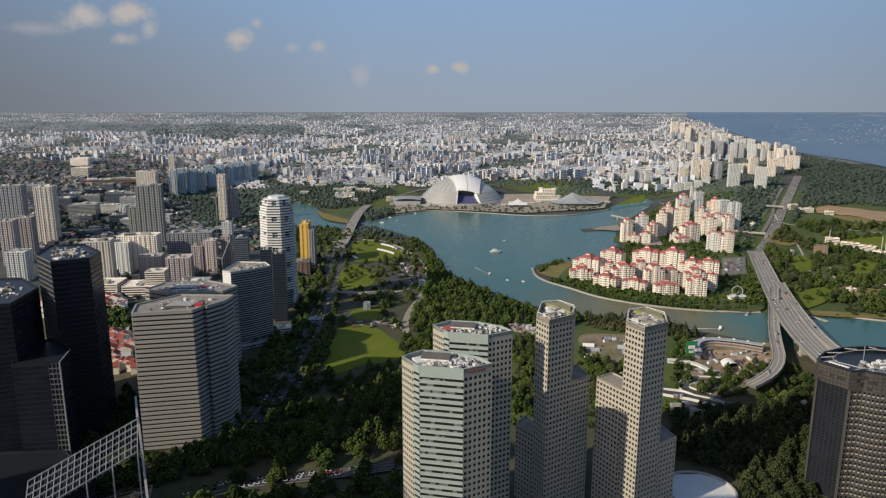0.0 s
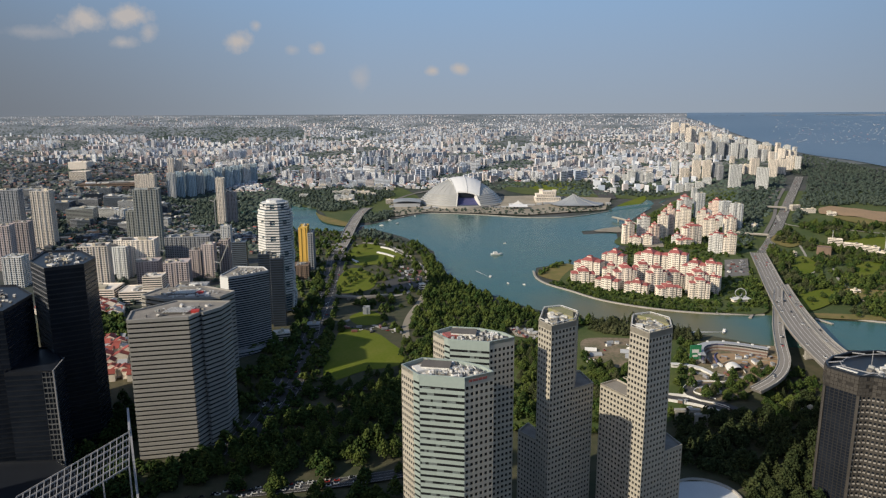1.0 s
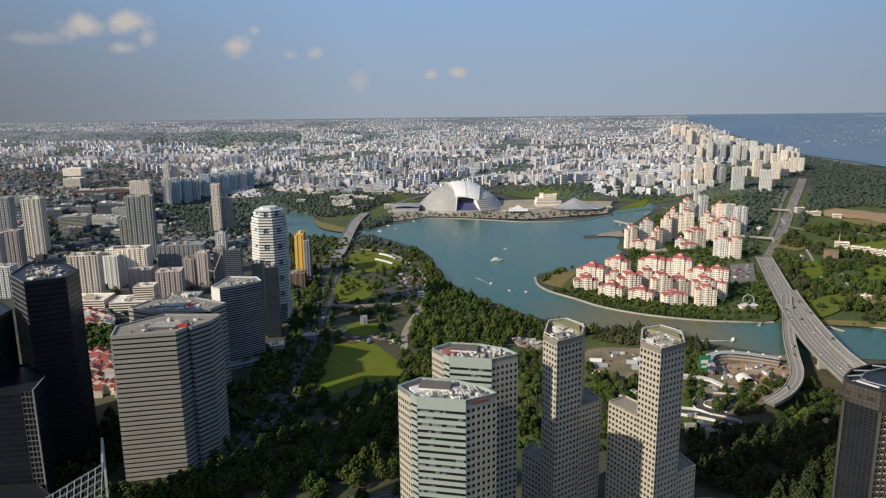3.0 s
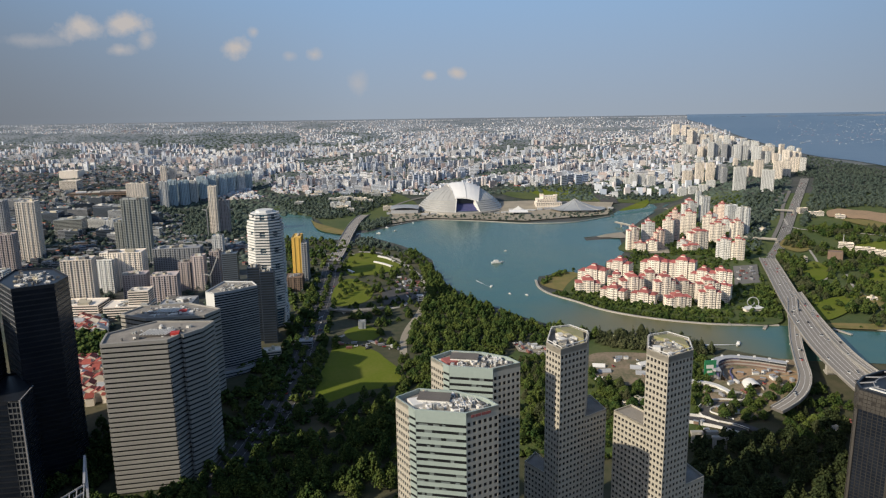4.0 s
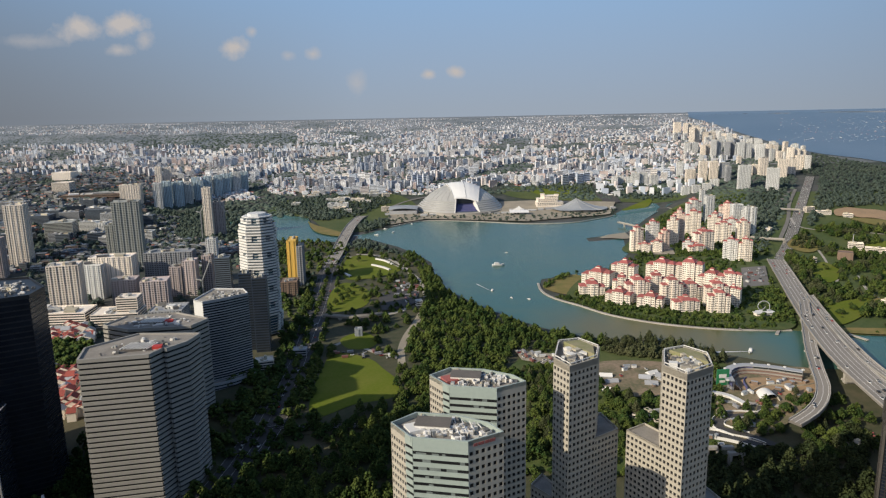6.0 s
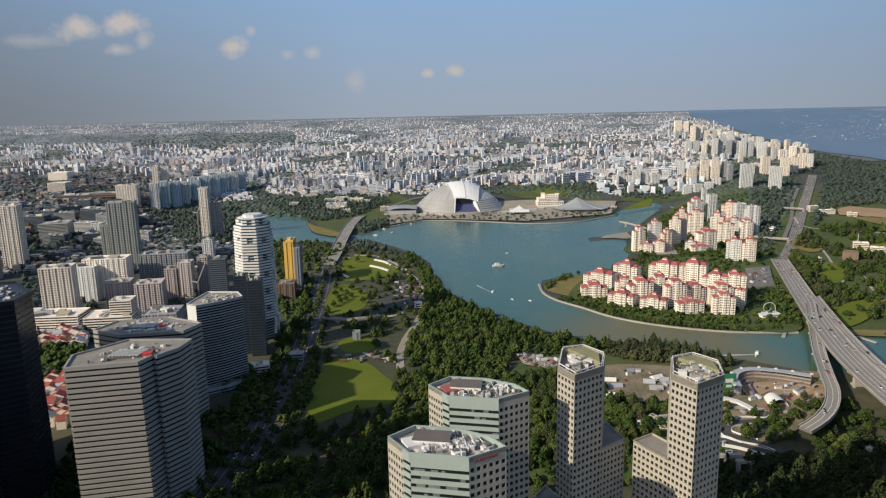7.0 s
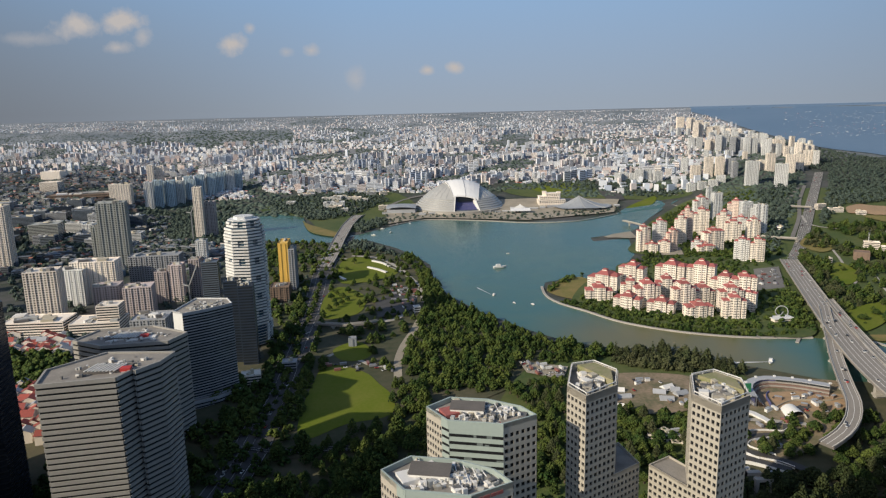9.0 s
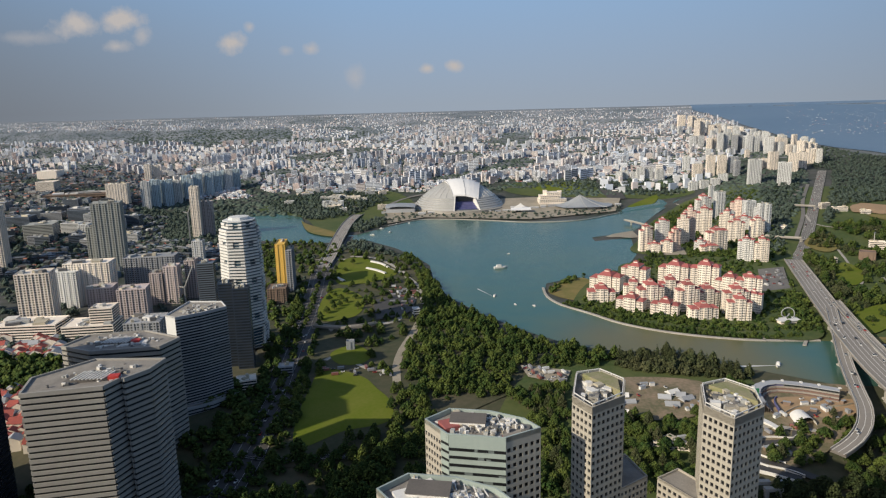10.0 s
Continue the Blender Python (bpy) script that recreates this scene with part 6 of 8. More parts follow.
for (ax, ay), (bx, by), n, h0, h1 in (((990, 3061), (1052, 2846), 5, 34, 48), ((1052, 2846), (1049, 2559), 7, 34, 52), ((1049, 2559), (1084, 2407), 6, 42, 62), ((1084, 2407), (1128, 2197), 6, 50, 68), ((1145, 3269), (1160, 2929), 8, 26, 42), ((1160, 2929), (1154, 2645), 8, 34, 50), ((1154, 2645), (1246, 2419), 9, 40, 58), ((900, 2480), (990, 2330), 4, 30, 44)):
    for i in range(n):
        t = (i + rng.uniform(0.1, 0.9)) / n
        x, y = ax + (bx - ax) * t + rng.uniform(-16, 16), ay + (by - ay) * t + rng.uniform(-20, 20)
        block("pale apartment tower in a row along the coast", x, y, rng.uniform(h0, h1) * 0.7, rng.uniform(12, 22), 10, rng.choice((-0.3, 0.1, 0.35)), rng.choice(("bluewhite", "cream", "paint", "bluewhite")), group=COAST, name="apartment_tower", bay=5, plant=3, seed=i)

# ---- unseen towers beside and behind the way, added to cast shade ----
for lab, x, y, w, d, h, t in (("plain grey office tower beside the lattice crown", -285, 285, 75, 50, 215, 0.4), ("plain grey office tower of the quarter", -322, 342, 64, 40, 243, -1.0), ("plain grey hotel tower of the quarter", -384, 420, 72, 40, 285, -1.0), ("plain grey office tower of the quarter", -250, 100, 70, 60, 200, 0.1), ("plain grey office tower of the quarter", 60, -160, 70, 60, 190, 0.2), ("plain grey hotel tower of the quarter", 330, 180, 60, 60, 150, 0.0), ("plain grey office tower of the quarter", -208, 197, 34, 34, 286, 0.0)):
    block(lab, x, y, h, w, d, t, "grey", name="office_tower", style="bands", plant=4)

def within(pts, x, y):
    hit = False
    for (ax, ay), (bx, by) in zip(pts, pts[1:] + pts[:1]):
        if (ay > y) != (by > y) and x < (bx - ax) * (y - ay) / (by - ay) + ax:
            hit = not hit
    return hit


def scattered(pts, spacing, seed):
    r = random.Random(seed)
    x0, x1 = min(p[0] for p in pts), max(p[0] for p in pts)
    y0, y1 = min(p[1] for p in pts), max(p[1] for p in pts)
    out = []
    nx, ny = int((x1 - x0) / spacing) + 1, int((y1 - y0) / spacing) + 1
    for i in range(nx):
        for j in range(ny):
            x, y = x0 + (i + r.uniform(-0.1, 1.1)) * spacing, y0 + (j + r.uniform(-0.1, 1.1)) * spacing
            if within(pts, x, y):
                out.append((x, y))
    return out



# ---- stadium and its neighbours ----
SX, SY, SW, SH = 54.0, 2045.0, 127.0, 71.0
sb = 9.0
root = thing("stadium", "great silver-white domed stadium with an open end facing the water", "stadium", at=(SX, SY, sb))
inv = Matrix.Translation((-SX, -SY, -sb))


def dome(a, r, up=0.0):
    """A point of the shallow dome at bearing a and share r of its radius."""
    return Vector((SX + SW * r * math.sin(a), SY - SW * 0.92 * r * math.cos(a), sb + SH * (1 - r ** 2.05) + up))


shell, ribs, roof_panel, seam, mouth, lower, walls = Shape(), Shape(), Shape(), Shape(), Shape(), Shape(), Shape()
louvres = [Shape() for _ in range(6)]
gap0, gap1 = radians(-7), radians(25)
na, nr, RING = 96, 12, 0.76
for i in range(na):
    a0, a1 = 2 * math.pi * i / na, 2 * math.pi * (i + 1) / na
    mid = (a0 + a1) / 2 if a0 < math.pi else (a0 + a1) / 2 - 2 * math.pi
    for j in range(nr):
        r0, r1 = RING * j / nr, RING * (j + 1) / nr
        if gap0 < mid < gap1 and r1 > 0.68:
            continue
        shell.face([dome(a0, r0), dome(a0, r1), dome(a1, r1), dome(a1, r0)])
    if gap0 < mid < gap1:
        continue
    # overlapping louvre rings round the rim
    for j, l in enumerate(louvres):
        r0, r1 = RING + (1 - RING) * j / 6, RING + (1 - RING) * (j + 0.72) / 6
        l.face([dome(a0, r0, 1.0), dome(a0, r1, 1.6), dome(a1, r1, 1.6), dome(a1, r0, 1.0)])
        l.face([dome(a0, r1, 1.6), dome(a0, r1, -0.6), dome(a1, r1, -0.6), dome(a1, r1, 1.6)])
    if i % 3 == 0:
        for j in range(3, nr):
            ribs.beam(dome(a0, RING * j / nr, 0.2), dome(a0, RING * (j + 1) / nr, 0.2), 0.9, 1.0)
walls.prism([(SX + SW * 0.93 * math.sin(a), SY - SW * 0.86 * math.cos(a)) for a in [2 * math.pi * i / 48 for i in range(48)]], sb, sb + 4, cap=False)


def over(x, y, up):
    rr = min(1.0, math.hypot(x / SW, y / (SW * 0.92)))
    return Vector((SX + x, SY + y, sb + SH * (1 - rr ** 2.05) + up))


# the sliding roof: two raised white leaves from the open end over the top
for side in (0, 1):
    for k, col in itertools.product(range(12), range(3)):
        quad = []
        for kk, cc in ((k, col), (k, col + 1), (k + 1, col + 1), (k + 1, col)):
            t = kk / 12
            half = 34 + 14 * min(1, t * 1.6)
            w = (side - 1 + 0.012 + 0.976 * cc / 3) if side == 0 else (0.012 + 0.976 * cc / 3)
            quad.append(over(17 - 9 * t + w * half, (-0.70 + 1.05 * t) * SW * 0.92, 3.6))
        roof_panel.face(quad)
        if k == 0:
            roof_panel.face([quad[0] - Vector((0, 0, 4)), quad[1] - Vector((0, 0, 4)), quad[1], quad[0]])
        for a, b in [(0, 3)] * (col == 0) + [(2, 1)] * (col == 2):
            roof_panel.face([quad[a], quad[b], quad[b] - Vector((0, 0, 3.5)), quad[a] - Vector((0, 0, 3.5))])
for t in (-1, 0, 1):
    line = [over(17 - 9 * k / 12 + t * (34 + 14 * min(1, k / 12 * 1.6)), (-0.70 + 1.05 * k / 12) * SW * 0.92, 4.0) for k in range(13)]
    for a, b in zip(line, line[1:]):
        seam.beam(a, b, 1.0, 0.9)
# open end: tiers of seats under a screen, between two raking walls
m0, m1 = dome(gap0, 0.99), dome(gap1, 0.99)
across = (m1 - m0).normalized()
inward = Vector((-across.y, across.x, 0))
seats = Shape()
for k in range(9):
    c = (m0 + m1) / 2 + inward * (10 + k * 5)
    seats.box(c.x, c.y, sb, (m1 - m0).length * 0.98, 5.2, 2 + k * 3.4, math.atan2(across.y, across.x))
c = (m0 + m1) / 2 + inward * 34
mouth.box(c.x, c.y, sb + 22, 40, 1.5, 14, math.atan2(across.y, across.x), bottom=True)
jambs, jamb_beams = [], Shape()
for e in (gap0, gap1):
    jamb = Shape()
    jambs.append(jamb)
    prof = [dome(e, 0.68 + 0.32 * k / 6) for k in range(7)]
    jamb.joined([(*p,) for p in prof] + [(p.x, p.y, sb) for p in prof], [(i, i + 1, i + 8, i + 7) for i in range(6)])
    for a, b in zip(prof, prof[1:]):
        jamb_beams.beam(a + Vector((0, 0, 1)), b + Vector((0, 0, 1)), 2.2, 2.2)
lower.prism([(SX + SW * 1.05 * math.sin(a), SY - SW * 0.99 * math.cos(a)) for a in [2 * math.pi * -i / 48 for i in range(48)]][::-1], sb - 8, sb + 1.5)
for ob in (part("shell", shell, M["metal"], root), part("rib", ribs, M["metal"], root, kind="stuff"), *[part("louvre_ring", l, M["metal"], root) for l in louvres], part("rim_wall", walls, M["bluedark"], root), part("sliding_roof", roof_panel, M["whiteroof"], root, "white sliding roof leaves"), part("seam", seam, M["grey"], root), part("stand", seats, M["arenaseat"], root, "dark blue tiers of seats"), part("screen", mouth, M["blackclad"], root), *[part("jamb", j, M["paint"], root) for j in jambs], part("edge_beam", jamb_beams, M["paint"], root, kind="stuff"), part("concourse", lower, M["concrete"], root)):
    ob.matrix_parent_inverse = inv

# tent-roofed arena
x, y, h, w = 386, 1950, 35, 158
root = thing("arena", "indoor arena with a grey concave tent-like roof", "arena", at=(x, y + 30, ground_z(x, y)))
s, wl2, ridge = Shape(), Shape(), Shape()
n = 32


def tent(a, r):
    return (w * 0.5 * r * math.cos(a) - 8 * (1 - r), w * 0.36 * r * math.sin(a), 7 + (h - 7) * (1 - r) ** 1.7 + 2.5 * abs(math.cos(2 * a)) * r)


for i in range(n):
    a0, a1 = 2 * math.pi * i / n, 2 * math.pi * (i + 1) / n
    for j in range(8):
        s.face([tent(a0, j / 8), tent(a0, (j + 1) / 8), tent(a1, (j + 1) / 8), tent(a1, j / 8)])
    if i % 4 == 0:
        for j in range(8):
            ridge.beam(Vector(tent(a0, j / 8)) + Vector((0, 0, 0.4)), Vector(tent(a0, (j + 1) / 8)) + Vector((0, 0, 0.4)), 1.0, 0.8)
wl2.prism([(w * 0.44 * math.cos(2 * math.pi * i / n), w * 0.31 * math.sin(2 * math.pi * i / n)) for i in range(n)], -4, 7)
part("roof", s, M["metalgrey"], root)
part("ridge", ridge, M["metal"], root, kind="stuff")
part("wall", wl2, M["concrete"], root)
# cream hall in steps
root = thing("hall", "cream stepped hall with columns beside the arena", "hall", at=(309, 2020, ground_z(309, 2000)))
for ox, oy, w, d, h in ((0, 0, 74, 36, 16), (-6, 4, 56, 30, 25), (4, 8, 40, 24, 33), (-18, 6, 10, 10, 38), (22, 6, 10, 10, 36)):
    s = Shape()
    s.box(ox, oy, -6, w, d, h + 6)
    s.box(ox, oy, h, w + 1.6, d + 1.6, 0.9, bottom=True)
    storey = part("storey", s, M["cream"], root)
    if d > 12:
        s = Shape()
        for k in range(int(w / 5)):
            s.box(ox - w / 2 + 2.5 + k * 5, oy - d / 2 - 0.5, -4, 1.4, 1.0, h + 3)
        part("column", s, M["cream"], storey, kind="stuff")
s = Shape()
for ox, oy, w, d, h in ((0, 0, 74, 36, 16), (-6, 4, 56, 30, 25), (4, 8, 40, 24, 33)):
    for zz in range(h - 7, h - 1, 4):
        s.box(ox, oy - d / 2 - 0.1, zz, w - 3, 0.3, 1.8, bottom=True)
part("glazing", s, M["glass"], root, kind="stuff")
# aquatic hall: a low building under a curved metal roof
root = thing("hall", "low aquatic hall under a curved grey metal roof", "hall", at=(-104, 1985, ground_z(-104, 1985)))
s, k = Shape(), Shape()
for i in range(14):
    for j in range(6):
        def bow(u, v):
            return (-40 + 80 * u, -34 + 68 * v, 9 + 11 * math.sin(math.pi * (0.25 + 0.5 * u)) - 4 * (2 * v - 1) ** 2)
        s.face([bow(i / 14, j / 6), bow((i + 1) / 14, j / 6), bow((i + 1) / 14, (j + 1) / 6), bow(i / 14, (j + 1) / 6)])
k.box(0, 0, -6, 76, 60, 15)
part("roof", s, M["metalgrey"], root)
part("wall", k, M["grey"], root)
# shelters and sails on the waterfront
root = thing("canopy", "broad white flat canopy on the waterfront", "canopy", at=(213, 1925, ground_z(213, 1925)))
s, k = Shape(), Shape()
s.joined([(-26, -9, 9), (26, -9, 9), (26, 9, 13), (-26, 9, 13), (-26, -9, 10), (26, -9, 10), (26, 9, 14), (-26, 9, 14)], [(0, 1, 5, 4), (1, 2, 6, 5), (2, 3, 7, 6), (3, 0, 4, 7), (4, 5, 6, 7), (3, 2, 1, 0)])
for ox in (-22, -8, 8, 22):
    k.box(ox, 0, -4, 1.2, 1.2, 15)
part("sail", s, M["whiteroof"], root)
part("post", k, M["steel"], root, kind="stuff")
block("white riverside villa row", -295, 2032, 17, 58, 20, 0.1, "bluewhite", name="villa")
for i in range(22):
    rr = random.Random(500 + i)
    x, y = rr.uniform(-430, -150), rr.uniform(1985, 2190)
    if x < -330 and y < 2060:
        continue
    block("low white villa among riverside trees", x, y, rr.uniform(7, 14), rr.uniform(16, 40), rr.uniform(10, 16), rr.uniform(-0.2, 0.5), rr.choice(("bluewhite", "cream", "paint")), name="villa", plant=2, style="bands", seed=i)
road("road", [(-140, 2050), (-96, 2110), (0, 2170), (120, 2200), (280, 2206)], 16, "curving road behind the stadium", "worn", lanes=0)
road("road", [(-212, 1990), (-260, 2080), (-330, 2160), (-420, 2200)], 10, "road through the riverside trees", "worn", lanes=0)
x, y, h, w = 218, 1962, 17, 40
root = thing("pavilion", "white pointed pavilion roof on the waterfront", "pavilion", at=(x, y, ground_z(x, y)))
s, k = Shape(), Shape()
s.joined([(-w / 2, 0, 4), (w / 2, 0, 4), (w / 2, 24, 4), (-w / 2, 24, 4), (-w * 0.12, 10, 12), (w * 0.12, 10, 12), (w * 0.12, 16, 12), (-w * 0.12, 16, 12), (0, 13, h)], [(0, 1, 5, 4), (1, 2, 6, 5), (2, 3, 7, 6), (3, 0, 4, 7), (4, 5, 8), (5, 6, 8), (6, 7, 8), (7, 4, 8)])
k.box(0, 12, -2, w * 0.8, 18, 6)
part("roof", s, M["paint"], root)
part("wall", k, M["concrete"], root)

# ---- event ground by the bridge ----
screen_at = (289, 752, 12)
root = thing("video_screen", "big green and dark screen on a frame above the stands", "screen", at=(screen_at[0], screen_at[1], 0))
s, k, f = Shape(), Shape(), Shape()
s.box(0, 0, 1, 13, 1.2, 17, 0.1, bottom=True)
k.box(-0.4, -0.75, 9, 8, 0.25, 4, 0.1, bottom=True)
k.box(-0.4, -0.75, 4, 6, 0.25, 2.5, 0.1, bottom=True)
for o in (-5.5, 0, 5.5):
    f.box(o, 1.2, ground_z(*screen_at[:2]) - 2, 1.0, 1.0, 17 - ground_z(*screen_at[:2]))
part("frame", f, M["steel"], root)
part("picture", k, M["line"], part("screen", s, M["green"], root), "pale bars on the screen")
root = thing("grandstand", "long curved grandstand with brown tiers and a grey roof", "grandstand", at=(0, 0, 0))
stand = smooth_line([(296, 742, 0), (301, 764, 0), (311, 778, 0), (327, 784, 0), (349, 778, 0), (362, 771, 0), (377, 762, 0)], 7)
for k in range(9):
    s = Shape()
    strip(s, stand, k * 1.5, k * 1.5 + 1.5, -14, 6.5 - k * 1.35)
    part("tier", s, M["standseat" if k % 2 else "brownband"], root)
s = Shape()
strip(s, stand, -7, 1.5, 8.6, 9.3)
roof = part("roof", s, M["grey"], root, "flat grey stand roof")
s = Shape()
for p in sides(stand, -5.5)[::2]:
    s.box(p.x, p.y, 9.3, 2.2, 2.2, 1.2)
part("roof_unit", s, M["paint"], roof, "white units on the stand roof", "stuff")
s = Shape()
for p in sides(stand, 0.5)[::2] + sides(stand, -6)[::2]:
    s.box(p.x, p.y, -9, 0.6, 0.6, 17.6)
part("post", s, M["steel"], root, kind="stuff")
s = Shape()
strip(s, stand[:9], -1.0, 0.0, -12, 8.4)
strip(s, stand[:6], 13.5, 14.2, -12, 3.0)
part("side_wall", s, M["arenaseat"], root, "dark blue side cladding")
root = thing("dome_tent", "white barrel-vaulted tent on the event ground", "tent", at=(325, 728, 0))
tz = ground_z(325, 728)
s = Shape()
for i in range(10):
    a0, a1 = math.pi * i / 10, math.pi * (i + 1) / 10
    s.face([(-9 * math.cos(a0), -8, tz + 9 * math.sin(a0)), (-9 * math.cos(a1), -8, tz + 9 * math.sin(a1)), (-9 * math.cos(a1), 9, tz + 9 * math.sin(a1)), (-9 * math.cos(a0), 9, tz + 9 * math.sin(a0))])
s.face([(-9 * math.cos(math.pi * i / 10), 9, tz + 9 * math.sin(math.pi * i / 10)) for i in range(11)])
part("canvas", s, M["paint"], root)
road("race_track", [(345, 742), (322, 728), (308, 704), (290, 699), (270, 697), (259, 687), (260, 678), (272, 673), (288, 661), (300, 650)], 9, "narrow grey track bending in a hairpin between barriers", lanes=0, lift=3.0)
road("race_track", [(222, 680), (240, 674), (256, 670), (270, 661), (286, 652)], 9, "grey street beside the hairpin", lanes=0, lift=3.0)
road("path", [(271, 722), (293, 720), (311, 716), (330, 712)], 6, "pale curving service road", "concrete", lanes=0, lift=3.0)
# barriers, white curved wall, portal frames and parked vehicles round the event ground
for pts, label in (([(312, 710), (304, 703), (286, 705), (268, 703), (254, 690), (254, 677), (264, 669), (281, 662), (290, 655)], "pale track barrier round the hairpin"), ([(304, 695), (286, 694), (270, 691), (264, 685), (268, 680), (282, 671)], "pale track barrier inside the hairpin"), ([(235, 681), (254, 677), (266, 667)], "pale track barrier beside the street"),
                   ([(222, 674), (240, 668), (262, 660), (282, 648)], "pale track barrier beside the street"), ([(306, 734), (335, 750), (366, 748), (384, 752)], "brown retaining wall behind the track")):
    line = [Vector((p.x, p.y, ground_z(p.x, p.y) + 3.0)) for p in smooth_line([(x, y, 0) for x, y in pts], 4)]
    s = Shape()
    strip(s, line, -0.25, 0.25, -2, 1.0)
    tagged(part("barrier", s, M["paint" if "pale" in label else "paving"]), label, "barrier", "track barriers")
line = [Vector((p.x, p.y, ground_z(p.x, p.y))) for p in smooth_line([(x, y, 0) for x, y in ((257, 738), (272, 736), (287, 728), (296, 714))], 6)]
s = Shape()
strip(s, line, -3, 3, 4.5, 5.4)
strip(s, line, -1, 1, -4, 4.5)
tagged(part("canopy", s, M["paint"]), "curved white canopy beside the street", "canopy")
for x, y in ((236, 640), (247, 640), (253, 632)):
    z = ground_z(x, y)
    root = thing("portal_frame", "grey concrete portal frame beside the street", "frame", "portal frames", at=(x, y, z))
    for ox in (-5, 5):
        s = Shape()
        s.box(ox, 0, -2, 2.4, 4, 13)
        part("post", s, M["concrete"], root)
    s = Shape()
    s.box(0, 0, 9, 14, 4.4, 2.6, bottom=True)
    part("crossbeam", s, M["concrete"], root)
rng = random.Random(78)
van = Shape()
van.box(0, 0, 0.4, 7.5, 2.4, 2.6, bottom=True)
van.box(3.0, 0, 0.4, 2.2, 2.3, 2.1, mat=1)
van_meshes = [(n, van.mesh("van", [material("van_paint_" + n, c, 0.4), M["glass"]])) for n, c in (("white", (0.7, 0.7, 0.68)), ("brown", (0.26, 0.11, 0.09)), ("grey", (0.3, 0.3, 0.32)))]
for poly, gap, seed in (([(86, 862), (137, 844), (126, 812), (92, 832)], 7.5, 51), ([(178, 814), (258, 802), (239, 750), (201, 740), (171, 752)], 26, 52), ([(307, 778), (392, 774), (346, 710), (272, 690)], 22, 53), ([(529, 1246), (569, 1256), (522, 1144), (481, 1132)], 14, 54), ([(-139, 874), (-57, 868), (-52, 846), (-109, 844)], 9, 55), ([(-82, 1230), (-35, 1176), (-47, 1062), (-74, 1118)], 10, 56)):
    for x, y in scattered(poly, gap, seed):
        n, me = rng.choice(van_meshes) if rng.random() < 0.45 else rng.choice(car_meshes)
        ob = new("van" if me.name.startswith("van") else "car", me)
        ob.matrix_world = Matrix.Translation((x, y, ground_z(x, y) + (2.7 if x > 60 else 1.5))) @ Matrix.Rotation(rng.choice((0.2, 1.8)) + rng.uniform(-0.1, 0.1), 4, "Z") @ Matrix.Scale(1.0, 4)
        tagged(ob, n + (" van parked on paved ground" if me.name.startswith("van") else " car parked on paved ground"), "van" if me.name.startswith("van") else "car", "parked vehicles")
for i in range(26):
    t = i / 25
    a, b = ((-146, 1968), (479, 1970))
    x, y = a[0] + (b[0] - a[0]) * t, a[1] + (b[1] - a[1]) * t + rng.uniform(-25, 12)
    if abs(x - SX) < SW * 0.95:
        y = a[1] + (b[1] - a[1]) * t - rng.uniform(5, 40)
    root = thing("kiosk", "small pale waterfront kiosk with flat roof", "kiosk", "waterfront kiosks", at=(x, y, ground_z(x, y) + 1))
    s, k = Shape(), Shape()
    w, d, h = rng.uniform(10, 24), rng.uniform(6, 10), rng.uniform(3.5, 7)
    s.box(0, 0, -3, w, d, h + 3)
    k.box(0, 0, h, w + 1.5, d + 1.5, 0.6, bottom=True)
    part("wall", s, M["grey"], root)
    part("roof", k, M["paint" if i % 3 else "grey"], root)
rng = random.Random(77)
for i, (x, y) in enumerate([(175, 780), (178, 766), (215, 774), (226, 784), (232, 778), (235, 770), (169, 748), (218, 760)]):
    z = ground_z(x, y)
    w, d = rng.uniform(9, 15), rng.uniform(7, 10)
    root = thing("tent", "white ridged tent on the sandy yard", "tent", "yard tents", at=(x, y, z))
    s, k = Shape(), Shape()
    c = rng.uniform(-0.4, 0.6)
    q, r = spin(0, 0, [(-w / 2, -d / 2), (w / 2, -d / 2), (w / 2, d / 2), (-w / 2, d / 2)], c), spin(0, 0, [(-w / 2, 0), (w / 2, 0)], c)
    k.prism(q, -1, 3.2, cap=False)
    s.joined([(*p, 3.2) for p in q] + [(*p, 6) for p in r], [(0, 1, 5, 4), (2, 3, 4, 5), (1, 2, 5), (3, 0, 4)])
    part("roof", s, M["paint" if i % 3 == 0 else "grey"], root)
    part("wall", k, M["grey"], root)
rng = random.Random(113)
for i in range(34):
    a, b = rng.choice((((318, 760), (380, 752)), ((300, 748), (312, 722)), ((240, 664), (284, 643)), ((270, 690), (296, 682)), ((330, 744), (372, 742)), ((178, 800), (250, 796)), ((215, 752), (245, 756))))
    t = rng.random()
    x, y = a[0] + (b[0] - a[0]) * t + rng.uniform(-5, 5), a[1] + (b[1] - a[1]) * t + rng.uniform(-5, 5)
    tone, mat = rng.choice((("white", "paint"), ("grey", "grey"), ("brown", "brownblock"), ("brown", "brownblock")))
    root = thing("site_cabin", tone + " site cabin on the event ground", "cabin", "site cabins", at=(x, y, ground_z(x, y) + 2.5))
    root.rotation_euler.z = rng.choice((0.1, 0.5, 1.7, -0.5))
    w, d, h = rng.uniform(3, 8), rng.uniform(2.4, 3.2), rng.uniform(2.2, 3.4)
    s, k = Shape(), Shape()
    s.box(0, 0, -0.5, w, d, h + 0.5)
    k.box(0, 0, h, w + 0.4, d + 0.4, 0.25, bottom=True)
    part("body", s, M[mat], root)
    part("roof", k, M["metalgrey"], root)
# long white flat-roofed house in the trees
block("white villa with a row of gables among trees", 198, 694, 7, 34, 12, -0.15, "cream", name="villa", plant=4)
